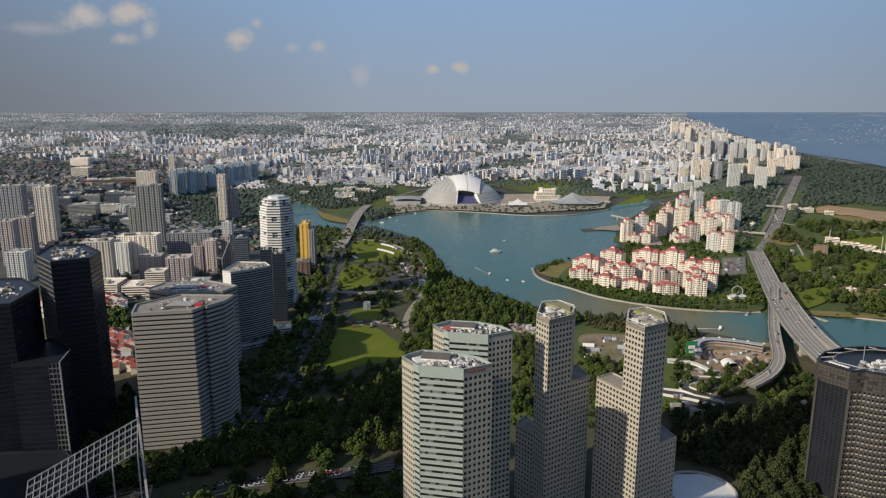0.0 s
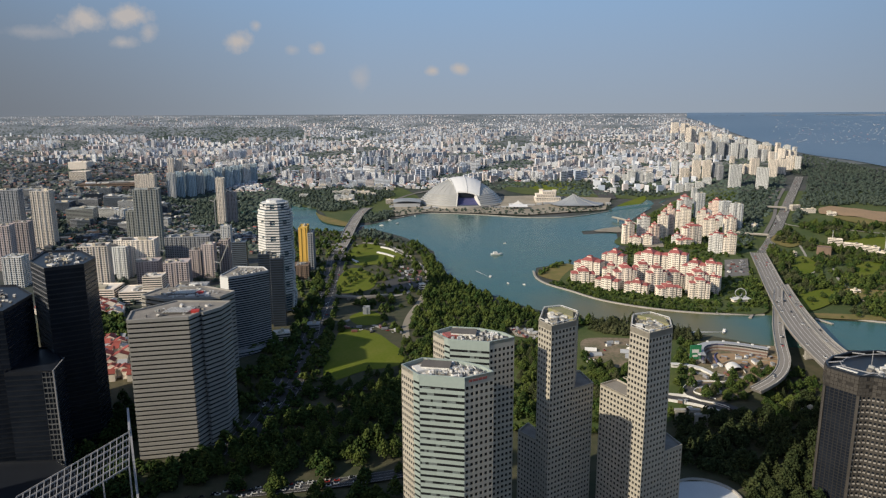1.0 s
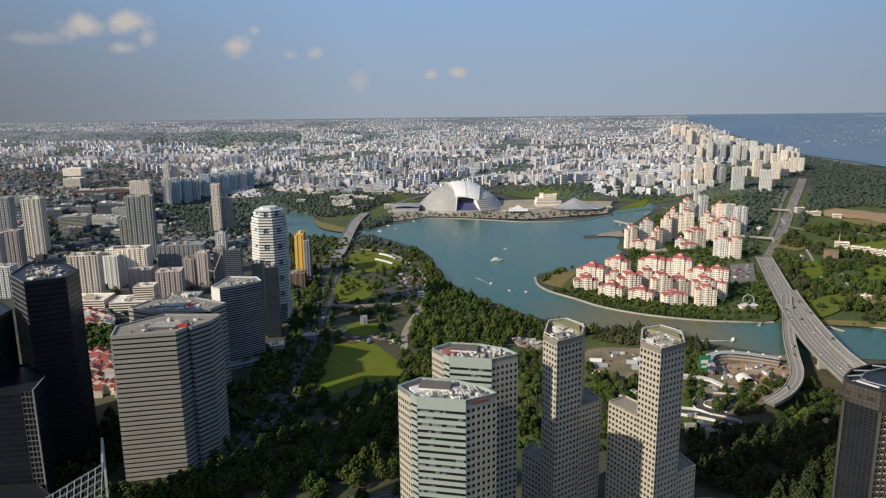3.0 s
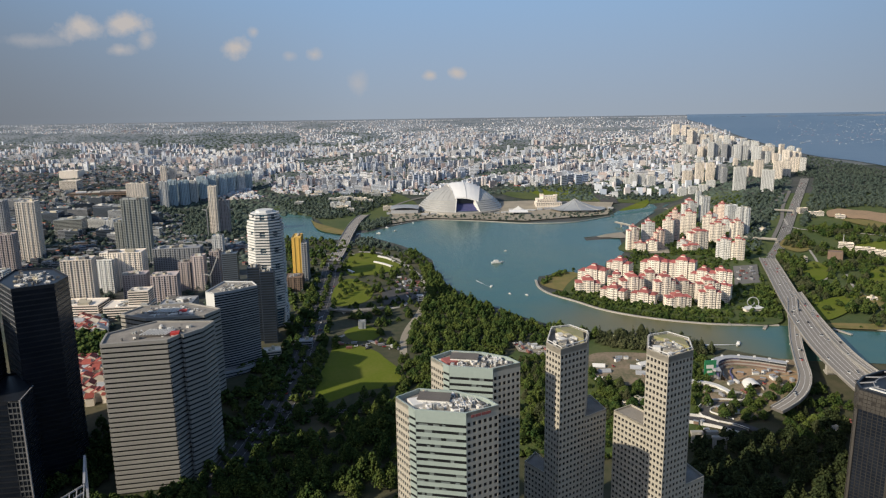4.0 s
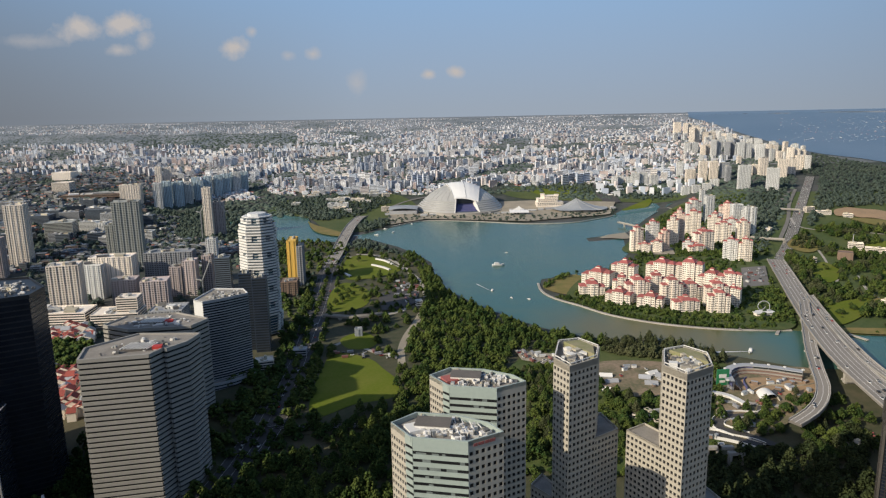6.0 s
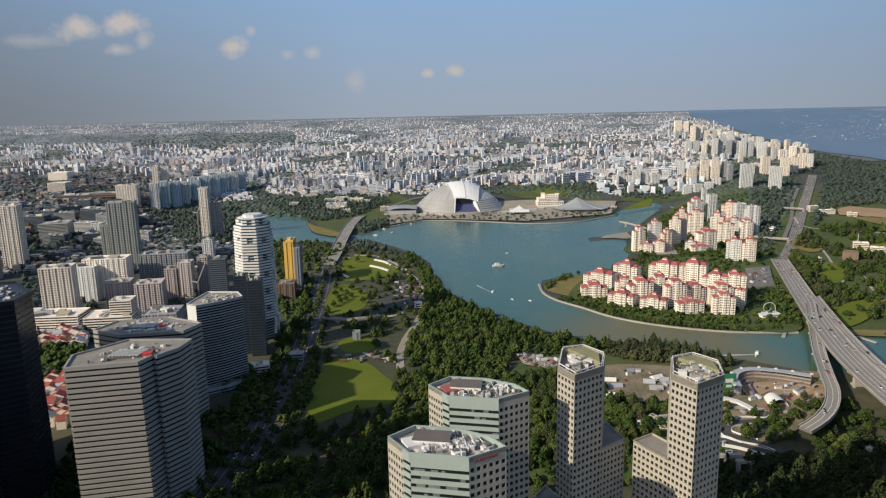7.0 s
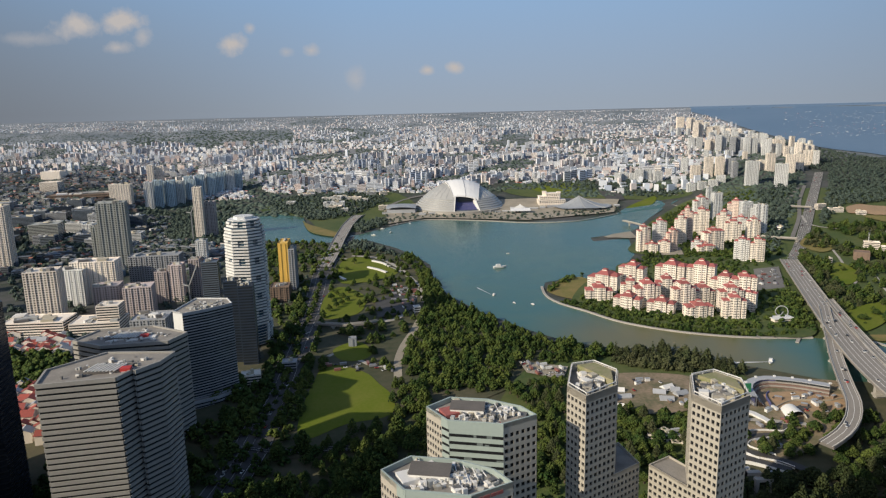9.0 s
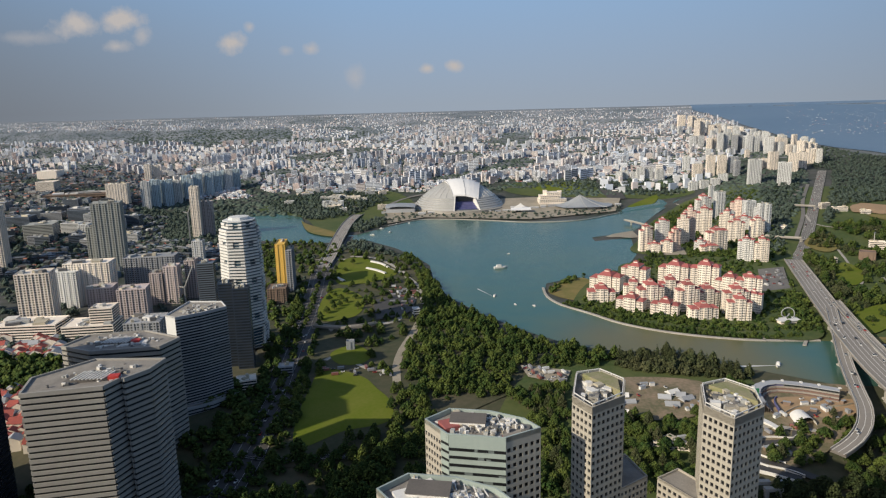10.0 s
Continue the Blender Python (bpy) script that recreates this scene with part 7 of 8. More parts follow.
# round glass hall roof at the towers' feet
x, y = (217.6, 524.0)
root = thing("round_hall", "round hall with a pale blue glass roof", "hall", at=(x, y, -34))
s, k, r = Shape(), Shape(), Shape()
ring = [(30 * math.cos(2 * math.pi * i / 40), 30 * math.sin(2 * math.pi * i / 40)) for i in range(40)]
s.prism(ring, -40, 0, cap=False)
k.face([(*p, -0.5) for p in ring])
parapet(r, ring, -0.5, 2.0, 1.5)
part("wall", s, M["grey"], root)
part("roof", k, M["bluewhite"], root)
part("rim", r, M["concrete"], root)

# pavilion block and shelters in the park
block("dark grey windowless block on the lawn", -108, 930, 11, 9, 8, 0.1, "metalgrey", name="kiosk", style="blank", plant=0)
block("white drum pavilion on the path", -34, 1060, 10, 9, 9, 0.3, "bluewhite", name="kiosk", style="bands", plant=0)
block("low park shelter with flat roof", -170, 860, 9, 16, 12, 0.1, "grey", name="shelter", style="bands", plant=2)
block("white footbridge landing building", -204, 824, 9, 20, 16, 0.3, "cream", name="shelter", style="bands", plant=2)

# ---- shophouses under red roofs ----
GROVE = [(-536, 928), (-438, 924), (-400, 828), (-480, 832)]
rng = random.Random(31)
for x, y in scattered([(-612, 1000), (-482, 990), (-392, 822), (-342, 716), (-423, 718)], 11.5, 41):
    if noise.noise((x / 60, y / 60, 5)) > 0.35 or within(GROVE, x, y):
        continue
    z = ground_z(x, y)
    w, d, h = rng.uniform(7, 12), rng.uniform(10, 18), rng.uniform(6, 10)
    root = thing("shophouse", "low pale shophouse under a red tiled roof", "house", "shophouses", at=(x, y, z))
    s, k = Shape(), Shape()
    t = 0.2 + rng.choice((0, math.pi / 2)) + rng.uniform(-0.05, 0.05)
    q, r = spin(0, 0, [(-w / 2, -d / 2), (w / 2, -d / 2), (w / 2, d / 2), (-w / 2, d / 2)], t), spin(0, 0, [(-w / 2, 0), (w / 2, 0)], t)
    e = spin(0, 0, [(-w / 2 - 0.6, -d / 2 - 0.8), (w / 2 + 0.6, -d / 2 - 0.8), (w / 2 + 0.6, d / 2 + 0.8), (-w / 2 - 0.6, d / 2 + 0.8)], t)
    k.prism(q, -3, h)
    k.joined([(*q[0], h), (*q[3], h), (*r[0], h + 3.4), (*q[1], h), (*q[2], h), (*r[1], h + 3.4)], [(0, 1, 2), (4, 3, 5)])
    s.joined([(*p, h - 0.1) for p in e] + [(*p, h + 3.8) for p in r], [(0, 1, 5, 4), (2, 3, 4, 5)])
    part("roof", s, M["deepred"] if rng.random() < 0.8 else M["grey"], root)
    part("wall", k, M["cream"], root)

# ---- cafe with red parasols beside the curved tower ----
block("low white cafe with a flat roof among trees", 364, 646, 6, 18, 9, 0.1, "cream", name="cafe", style="bands", plant=3)
rng = random.Random(91)
for x, y in scattered([(374, 670), (395, 672), (392, 660), (369, 658)], 5.5, 90):
    root = thing("parasol", "red cloth parasol on the cafe terrace", "parasol", "cafe parasols", at=(x, y, ground_z(x, y)))
    s, k = Shape(), Shape()
    r = rng.uniform(1.8, 2.5)
    ring = [(r * math.cos(a), r * math.sin(a), 2.5) for a in [math.pi * i / 4 for i in range(8)]]
    for a, b in zip(ring, ring[1:] + ring[:1]):
        s.face([a, b, (0, 0, 3.5)])
    k.box(0, 0, -1, 0.14, 0.14, 4.4)
    part("canopy", s, M["redroof"], root)
    part("pole", k, M["steel"], root)

# ---- waterside pavilion with a looping sculpture ----
x, y = (440, 986)
root = thing("pavilion", "white waterside pavilion under a looping white sculpture", "pavilion", at=(x, y, ground_z(x, y)))
s, k, f = Shape(), Shape(), Shape()
s.box(0, 0, -2, 26, 12, 8, 0.15)
k.box(0, 0, 6, 29, 15, 0.8, 0.15, bottom=True)
loop = [Vector((2 + 8 * math.cos(a) * (1 - 0.05 * a), 3 + 1.2 * a, 13 + 8 * math.sin(a) * (1 - 0.05 * a))) for a in [-1.6 + 0.3 * i for i in range(26)]]
for a, b in zip(loop, loop[1:]):
    f.beam(a, b, 0.7, 1.0)
f.beam((2, 0, 4), loop[0], 1.0)
part("wall", s, M["cream"], root)
part("roof", k, M["paint"], root)
part("sculpture", f, M["grey"], root, "white looping band sculpture")

# ---- cranes ----
for base, top, jib in (((-549, 1638, 0), 70, 34), ((-514, 1700, 0), 62, -26), ((-375, 1130, 0), 34, 30)):
    x, y = base[:2]
    z = ground_z(x, y)
    root = thing("tower_crane", "thin steel tower crane over a building site", "crane", "tower cranes", at=(x, y, z))
    s, k = Shape(), Shape()
    s.box(0, 0, -2, 2.2, 2.2, top)
    k.beam((0, 0, top - 3), (jib * 0.5, 0, top + abs(jib)), 1.3)
    k.beam((0, 0, top - 3), (-jib * 0.3, 0, top - 1), 1.6)
    part("mast", s, M["steel"], root)
    part("jib", k, M["metal"], root)

# ---- boats ----
for i, (at, size) in enumerate((((104, 1326), 1.9), ((81, 1148), 0.8), ((133, 1092), 0.6), ((132, 1440), 0.5), ((362, 850), 1.1), ((107, 1102), 0.5), ((-138, 1750), 0.9), ((-105, 1808), 0.8), ((-75, 1818), 0.8), ((-151, 1670), 0.9), ((-114, 1700), 0.8))):
    root = thing("boat", "small white motor boat on the water", "boat", "boats", at=(*at, 0.3))
    root.rotation_euler.z = 0.2 + i
    s, k = Shape(), Shape()
    s.joined([(-5 * size, -1.6 * size, 0), (4 * size, -1.6 * size, 0), (7 * size, 0, 0), (4 * size, 1.6 * size, 0), (-5 * size, 1.6 * size, 0), (-5 * size, -2 * size, 1.4 * size), (4 * size, -2 * size, 1.4 * size), (7.6 * size, 0, 1.7 * size), (4 * size, 2 * size, 1.4 * size), (-5 * size, 2 * size, 1.4 * size)], [(0, 1, 6, 5), (1, 2, 7, 6), (2, 3, 8, 7), (3, 4, 9, 8), (4, 0, 5, 9), (5, 6, 7, 8, 9)])
    k.box(-0.5 * size, 0, 1.4 * size, 4.5 * size, 2.6 * size, 1.6 * size)
    k.box(-0.8 * size, 0, 3.0 * size, 3.6 * size, 2.8 * size, 0.25 * size)
    part("hull", s, M["paint"], root)
    part("cabin", k, M["paint"], root)
for line in ([(318, 850), (359, 850)], [(58, 1192), (78, 1148)]):
    (x0, y0), (x1, y1) = line
    s = Shape()
    s.face([(x0, y0 - 2.2, 0.4), (x1, y1 - 0.4, 0.4), (x1, y1 + 0.4, 0.4), (x0, y0 + 2.2, 0.4)])
    tagged(part("wake", s, M["line"]), "white foam wake behind a boat", "water", kind="structure")
for a, b in (((389, 940), (382, 924)), ((409, 942), (402, 922)), ((437, 932), (420, 906)), ((508, 902), (518, 878)), ((385, 948), (421, 938))):
    s = Shape()
    s.beam((*a, 1.2), (*b, 1.2), 4, 1.2)
    tagged(part("jetty", s, M["concrete"]), "pale concrete jetty in the channel", "jetty", "jetties")


def beyond_coast(x, y):
    """Whether a place lies in the sea or the coastal woods."""
    for (ax, ay), (bx, by) in zip(SHORE, SHORE[1:]):
        if ax / ay <= x / y < bx / by:
            return y > ay + (by - ay) * (x / y - ax / ay) / (bx / by - ax / ay) - 40
    return x / y > SHORE[-1][0] / SHORE[-1][1]


SHIPS = Shape()
SHIPS.joined([(-50, -8, 0), (45, -8, 0), (55, 0, 0), (45, 8, 0), (-50, 8, 0), (-50, -8, 12), (45, -8, 12), (60, 0, 14), (45, 8, 12), (-50, 8, 12)], [(0, 1, 6, 5), (1, 2, 7, 6), (2, 3, 8, 7), (3, 4, 9, 8), (4, 0, 5, 9), (5, 6, 7, 8, 9)], 0)
SHIPS.box(-38, 0, 12, 16, 14, 18, mat=1)
ship_meshes = [SHIPS.mesh("ship", [M[a], M["paint"]]) for a in ("paint", "redroof", "steel", "bluewhite")]
rng = random.Random(9)
for i in range(380):
    s, y = 0.475 + 0.22 * rng.random() ** 0.7, 2720 + 800 * rng.random()
    x = s * y
    if not beyond_coast(x, y - 250):
        continue
    ob = new("ship", rng.choice(ship_meshes))
    ob.matrix_world = Matrix.Translation((x, y, ground_z(x, y) + 2)) @ Matrix.Rotation(rng.uniform(-0.6, 0.6), 4, "Z") @ Matrix.Scale(rng.uniform(0.03, 0.075), 4)
    tagged(ob, "small cargo ship anchored far out at sea", "ship", "anchored ships")

# ---- far city ----


def built(s, y):
    """How the far land is used: 0 nothing, 1 blocks, 2 woods."""
    x = s * y
    if beyond_coast(x, y):
        return 0
    if s > 0.36 and y < 2620 + (0.5 - s) * 800:
        return 2 if s > 0.47 or y > 1500 else 0
    if 0.17 < s <= 0.36 and y < 2080:
        return 0
    if -0.15 < s <= 0.17 and y < 2180:
        return 0
    if -0.26 < s <= -0.15 and y < 1960:
        return 0
    if s <= -0.26 and y < 1330:
        return 0
    if -0.37 < s <= -0.15 and 1640 < y < 2190 + 300 * (s + 0.15):
        return 2
    if s <= -0.26 and y < 1560:
        return 1 if noise.noise((s * 9, y / 160, 3)) > -0.15 else 2
    if 0.05 < s < 0.36 and y < 2260:
        return 2
    if s < -0.2 and 3050 < y < 3400 and noise.noise((s * 5, 2.0, 7)) > -0.1:
        return 2
    if s > 0.45:
        return 2
    return 2 if noise.noise((s * 14, y / 150, 0)) > 0.28 else 1


rng = random.Random(4)
houses, roofs, glints, low_town, clumps_far = Shape(), Shape(), Shape(), Shape(), []
for i in range(46000):
    s, y = rng.uniform(-0.74, 0.5), 1330 + 2550 * rng.random() ** 0.85
    use = built(s, y)
    x = s * y
    if not use:
        continue
    z, k = ground_z(x, y), shrink(x, y) * 0.54
    if use == 2 or rng.random() < (0.55 if y < 2000 else 0.34 if y < 3000 else 0.16):
        if min((x - p.x) ** 2 + (y - p.y) ** 2 for p in expressway[::3]) > 34 ** 2:
            clumps_far.append((x, y, z, rng.uniform(6, 13) * k * (2.2 if use == 2 and y > 3000 and -0.42 < s < -0.1 else 1.5)))
        continue
    # where the darkened roof colours stand for a cloud's shade on the left
    near_left = s < -0.22 and y < (2450 if s < -0.33 else 2080) + 260 * noise.noise((s * 6, 4.0, 2))
    kind = rng.random()
    hub = noise.noise((s * 8, y / 260, 11))
    turn = (0.25 if hub > 0 else -0.2) + rng.choice((0, 0, math.pi / 2)) + rng.uniform(-0.08, 0.08)
    into = low_town if near_left else houses
    if not near_left and kind < ((0.12 if y > 2050 else 0.10) + 0.40 * hub) * (0.3 if s > 0.06 and 2350 < y < 3300 else 1.0):
        w, d, h = rng.uniform(14, 44) * k, rng.uniform(12, 18) * k, rng.choice((40, 48, 52, 56, 66, 84)) * k * rng.uniform(0.85, 1.05)
    elif kind < (0.3 if s > 0.06 and 2350 < y < 3300 else 0.55):
        w, d, h = rng.uniform(16, 60 if near_left else 44) * k, rng.uniform(12, 30) * k, rng.uniform(9, 20) * k
    else:
        w, d, h = rng.uniform(10, 20) * k, rng.uniform(9, 14) * k, rng.uniform(6, 9) * k
        q = spin(x, y, [(-w / 2, -d / 2), (w / 2, -d / 2), (w / 2, d / 2), (-w / 2, d / 2)], turn)
        r = spin(x, y, [(-w / 2, 0), (w / 2, 0)], turn)
        roofs.joined([(*p, z + h) for p in q] + [(*p, z + h + d * 0.3) for p in r], [(0, 1, 5, 4), (2, 3, 4, 5), (1, 2, 5), (3, 0, 4)])
    into.box(x, y, z - 4, w, d, h + 4, turn)
    if h > 14 * k:
        into.box(x + w * 0.1, y, z + h, w * 0.3, d * 0.5, 3.5 * k, turn)
    if h > 9 * k and y < 2700:
        rows = max(2, min(12, round(h / (6 * k))))
        for c, sn, long, o in ((math.cos(turn), math.sin(turn), w, d / 2 + 0.12), (math.sin(turn), -math.cos(turn), d, w / 2 + 0.12)):
            if sn * o > c * o:
                c, sn = -c, -sn
            for r in range(rows):
                a, b = z + h * (r + 0.35) / rows, z + h * (r + 0.72) / rows
                ends = [(x + c * t * long * 0.46 + sn * o, y + sn * t * long * 0.46 - c * o) for t in (-1, 1)]
                glints.face([(*ends[0], a), (*ends[1], a), (*ends[1], b), (*ends[0], b)])
# low white houses round the coast towers
for i in range(420):
    s, y = rng.uniform(0.22, 0.47), rng.uniform(2100, 2900)
    x = s * y
    if beyond_coast(x, y + 60) or min((x - p.x) ** 2 + (y - p.y) ** 2 for p in expressway[::3]) < 40 ** 2 or s > 0.36 + (y - 2100) / 5000:
        continue
    k = shrink(x, y) * 0.66
    houses.box(x, y, ground_z(x, y) - 4, rng.uniform(14, 40) * k, rng.uniform(10, 16) * k, rng.choice((8, 12, 18, 30, 40)) * k + 4, rng.uniform(-0.3, 0.4))
# housing estates: rows of like slabs
for i in range(420):
    s, y = rng.uniform(-0.62, 0.42), 2050 + 1500 * rng.random() ** 1.2
    if built(s, y) != 1 or (s < -0.2 and y < 2350):
        continue
    k = shrink(s * y, y) * 0.66
    turn = rng.choice((-0.35, 0.15, 0.5, 1.2))
    w, d, h = rng.uniform(26, 52) * k, 11 * k, rng.choice((36, 40, 44, 60)) * k
    for j in range(rng.randint(3, 8)):
        x2, y2 = s * y + j * (w + 7 * k) * math.cos(0.25) * 0.9, y + j * rng.uniform(4, 12) * k + (j % 2) * 26 * k
        if built(x2 / y2, y2) != 1:
            continue
        z = ground_z(x2, y2)
        houses.box(x2, y2, z - 4, w, d, h + 4, turn)
        houses.box(x2 + w * 0.2, y2, z + h, w * 0.14, d * 0.6, 4 * k, turn)
        c, sn = math.cos(turn), math.sin(turn)
        for r in range(6):
            a, b = z + h * (r + 0.4) / 6, z + h * (r + 0.72) / 6
            ends = [(x2 + c * t * w * 0.47 + sn * (d / 2 + 0.12), y2 + sn * t * w * 0.47 - c * (d / 2 + 0.12)) for t in (-1, 1)]
            glints.face([(*ends[0], a), (*ends[1], a), (*ends[1], b), (*ends[0], b)])
tagged(part("distant_city", houses, M["houses"]), "thousands of pale apartment blocks and houses spreading to the horizon", "city", kind="stuff")
tagged(part("low_town", low_town, M["lowtown"]), "low grey and blue industrial roofs between trees", "city", kind="stuff")
tagged(part("distant_house_roofs", roofs, M["tiles"]), "brown and red pitched roofs of small distant houses", "roofs", kind="stuff")
tagged(part("distant_windows", glints, M["glass"]), "dark window rows of the distant blocks", "windows", kind="stuff")

# ---- trees ----
ICO_V = np.array([(1, 0, 0), (-1, 0, 0), (0, 1, 0), (0, -1, 0), (0, 0, 1), (0, 0, -1)], dtype=float)
ICO_F = np.array([(0, 2, 4), (2, 1, 4), (1, 3, 4), (3, 0, 4), (2, 0, 5), (1, 2, 5), (3, 1, 5), (0, 3, 5)])
TUFT_V = np.array([(1.3, 0, -0.35), (-0.65, 1.13, -0.35), (-0.65, -1.13, -0.35), (0, 0, 1.1)], dtype=float)
TUFT_F = np.array([(0, 1, 3), (1, 2, 3), (2, 0, 3), (1, 0, 2)])
gen = np.random.default_rng(8)


def crown_arrays(clumps, wide, high, lift):
    """Clumps of leaves spread over an uneven crown."""
    vs, fs = [], []
    for i in range(clumps):
        a, r, t = gen.uniform(0, 2 * math.pi), math.sqrt(gen.uniform(0, 1)), gen.uniform(0, 1)
        lean = 1 - 0.55 * t * t
        c = np.array([wide * 0.42 * r * lean * math.cos(a), wide * 0.42 * r * lean * math.sin(a), lift + high * (0.1 + 0.75 * t * (1 - 0.45 * r))])
        size = wide * gen.uniform(0.045, 0.115) * (2.0 if clumps < 26 else 1.6 if clumps < 44 else 1.1 if clumps < 110 else 0.82 if clumps < 200 else 0.72)
        turn, tip = gen.uniform(0, 6.28), gen.uniform(-0.8, 0.8)
        ca, sa, ct, st = math.cos(turn), math.sin(turn), math.cos(tip), math.sin(tip)
        rot = np.array([[ca, -sa, 0], [sa, ca, 0], [0, 0, 1]]) @ np.array([[1, 0, 0], [0, ct, -st], [0, st, ct]])
        vs.append(c + (TUFT_V * size * gen.uniform(0.6, 1.35, (4, 1)) * np.array([1, 1, 0.8])) @ rot.T)
        fs.append(TUFT_F + i * len(TUFT_V))
    return np.concatenate(vs), np.concatenate(fs)


def mesh_arrays(name, v, f, mat):
    me = bpy.data.meshes.new(name)
    me.vertices.add(len(v))
    me.vertices.foreach_set("co", np.asarray(v, dtype=np.float32).ravel())
    me.loops.add(len(f) * 3)
    me.loops.foreach_set("vertex_index", np.asarray(f, dtype=np.int32).ravel())
    me.polygons.add(len(f))
    me.polygons.foreach_set("loop_start", np.arange(0, len(f) * 3, 3, dtype=np.int32))
    me.materials.append(mat)
    me.update(calc_edges=True)
    me.validate()
    return me


TREES = []
for k in range(5):
    wide, high = (13, 11, 15, 10, 12)[k], (11, 12, 10, 15, 9)[k]
    v, f = crown_arrays(300, wide, high, 4.0)
    trunk = Shape()
    for a, b, w in (((0, 0, -2), (0.2, 0.1, 4), 0.9), ((0.2, 0.1, 4), (wide * 0.16, 0.8, 8), 0.5), ((0.2, 0.1, 4), (-wide * 0.15, -0.6, 8), 0.5), ((0.1, 0, 3.5), (0.2, wide * 0.15, 7.5), 0.4)):
        trunk.beam(a, b, w)
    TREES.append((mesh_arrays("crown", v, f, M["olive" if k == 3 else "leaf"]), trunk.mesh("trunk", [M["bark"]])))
FAR = [crown_arrays(22, 12, 11, 1.0) for _ in range(10)]
SIMPLE = [crown_arrays(36, 12, 11, 1.0) for _ in range(10)]
FULL = [crown_arrays(170, gen.uniform(10, 14), gen.uniform(9, 15), 1.5) for _ in range(8)]
MIDDLE = [crown_arrays(96, gen.uniform(10, 14), gen.uniform(9, 14), 1.0) for _ in range(10)]


TALL = [crown_arrays(110, gen.uniform(6, 8), gen.uniform(15, 20), 1.0) for _ in range(8)]


def tree(x, y, scale, pick, turn):
    root = thing("tree", "broad dark green park tree" if pick != 3 else "tall olive green casuarina tree", "tree", "park trees", at=(x, y, ground_z(x, y)))
    root.rotation_euler.z, root.scale = turn, (scale, scale, scale)
    for name, me in zip(("crown", "trunk"), TREES[pick]):
        ob = new(name, me)
        ob.parent = root


LAWNS = [[(-171, 1250), (-186, 1400), (-150, 1434), (-78, 1318), (-91, 1272), (-129, 1238)], [(-168, 1056), (-178, 1158), (-162, 1214), (-118, 1158), (-113, 1078), (-138, 1044)], [(-131, 714), (-136, 820), (-129, 872), (-86, 848), (-66, 814), (-50, 782), (-49, 746), (-89, 732)], [(-130, 920), (-105, 948), (-82, 912), (-90, 884), (-115, 884)]]


CLEARINGS = [[(659, 1273), (697, 1297), (690, 1240), (665, 1190), (623, 1153), (630, 1210)], [(753, 1224), (796, 1248), (800, 1217), (750, 1150), (704, 1107), (700, 1140)], [(790, 1392), (840, 1412), (956, 1450), (985, 1420), (870, 1270), (840, 1270)], [(545, 1018), (598, 1052), (632, 1056), (610, 1018), (560, 966), (520, 938), (516, 950)],
             [(634, 1056), (693, 1044), (730, 1060), (710, 1010), (660, 990), (614, 997)], [(725, 1330), (765, 1330), (765, 1285), (725, 1285)], [(529, 1275), (580, 1285), (521, 1130), (470, 1120)], [(408, 1370), (431, 1463), (478, 1463), (457, 1370)]]


def wood(name, label, places, mat, size=(0.8, 1.4), seed=1, crown=SIMPLE):
    """Many trees too close to tell apart, as one mesh."""
    if not places:
        return
    r = random.Random(seed)
    vs, fs, n = [], [], 0
    for x, y in places:
        if any(within(lawn, x, y) for lawn in LAWNS) or any(within(lawn, x, y) for lawn in CLEARINGS) or y < 700 and min((x - p.x) ** 2 + (y - 10 - p.y) ** 2 for p in street_line[::2]) < 13 ** 2 or y < 700 and min((x - p.x) ** 2 + (y + 8 - p.y) ** 2 for p in street_line[::2]) < 14 ** 2:
            continue
        v, f = crown[r.randrange(len(crown))]
        s, a = r.uniform(*size) * shrink(x, y), r.uniform(0, 6.28)
        rot = np.array([[math.cos(a), -math.sin(a), 0], [math.sin(a), math.cos(a), 0], [0, 0, r.uniform(0.8, 1.25)]])
        vs.append(v @ rot.T * s + np.array([x, y, ground_z(x, y)]))
        fs.append(f + n)
        n += len(v)
    tagged(new(name, mesh_arrays(name, np.concatenate(vs), np.concatenate(fs), mat)), label, "trees", kind="stuff")


single = []
for pts, gap, seed in (([(64, 794), (124, 802), (110, 698), (98, 644), (75, 644), (85, 730)], 9.5, 1), ([(164, 736), (199, 732), (238, 740), (201, 640), (148, 642)], 9.5, 2),
                       ([(272, 690), (298, 694), (306, 682), (294, 668), (272, 670)], 9, 3), ([(333, 724), (373, 740), (363, 710), (334, 680), (319, 688)], 12, 31), ([(370, 718), (404, 734), (341, 632), (312, 634), (327, 660)], 10, 4)):
    single += scattered(pts, gap, seed)
rng = random.Random(6)
for x, y in single[:290]:
    tree(x, y, rng.uniform(0.75, 1.25), rng.randrange(5), rng.uniform(0, 6.28))
for x, y in ((-160, 1080), (-152, 1096), (-146, 1112), (-158, 1120), (-166, 1140), (-140, 1130), (-150, 1150), (-162, 1168), (-128, 1150), (-145, 1176), (-118, 1096), (-172, 1290), (-168, 1330), (-160, 1380)):
    tree(x, y, rng.uniform(0.7, 1.1), rng.choice((0, 1, 2, 4)), rng.uniform(0, 6.28))
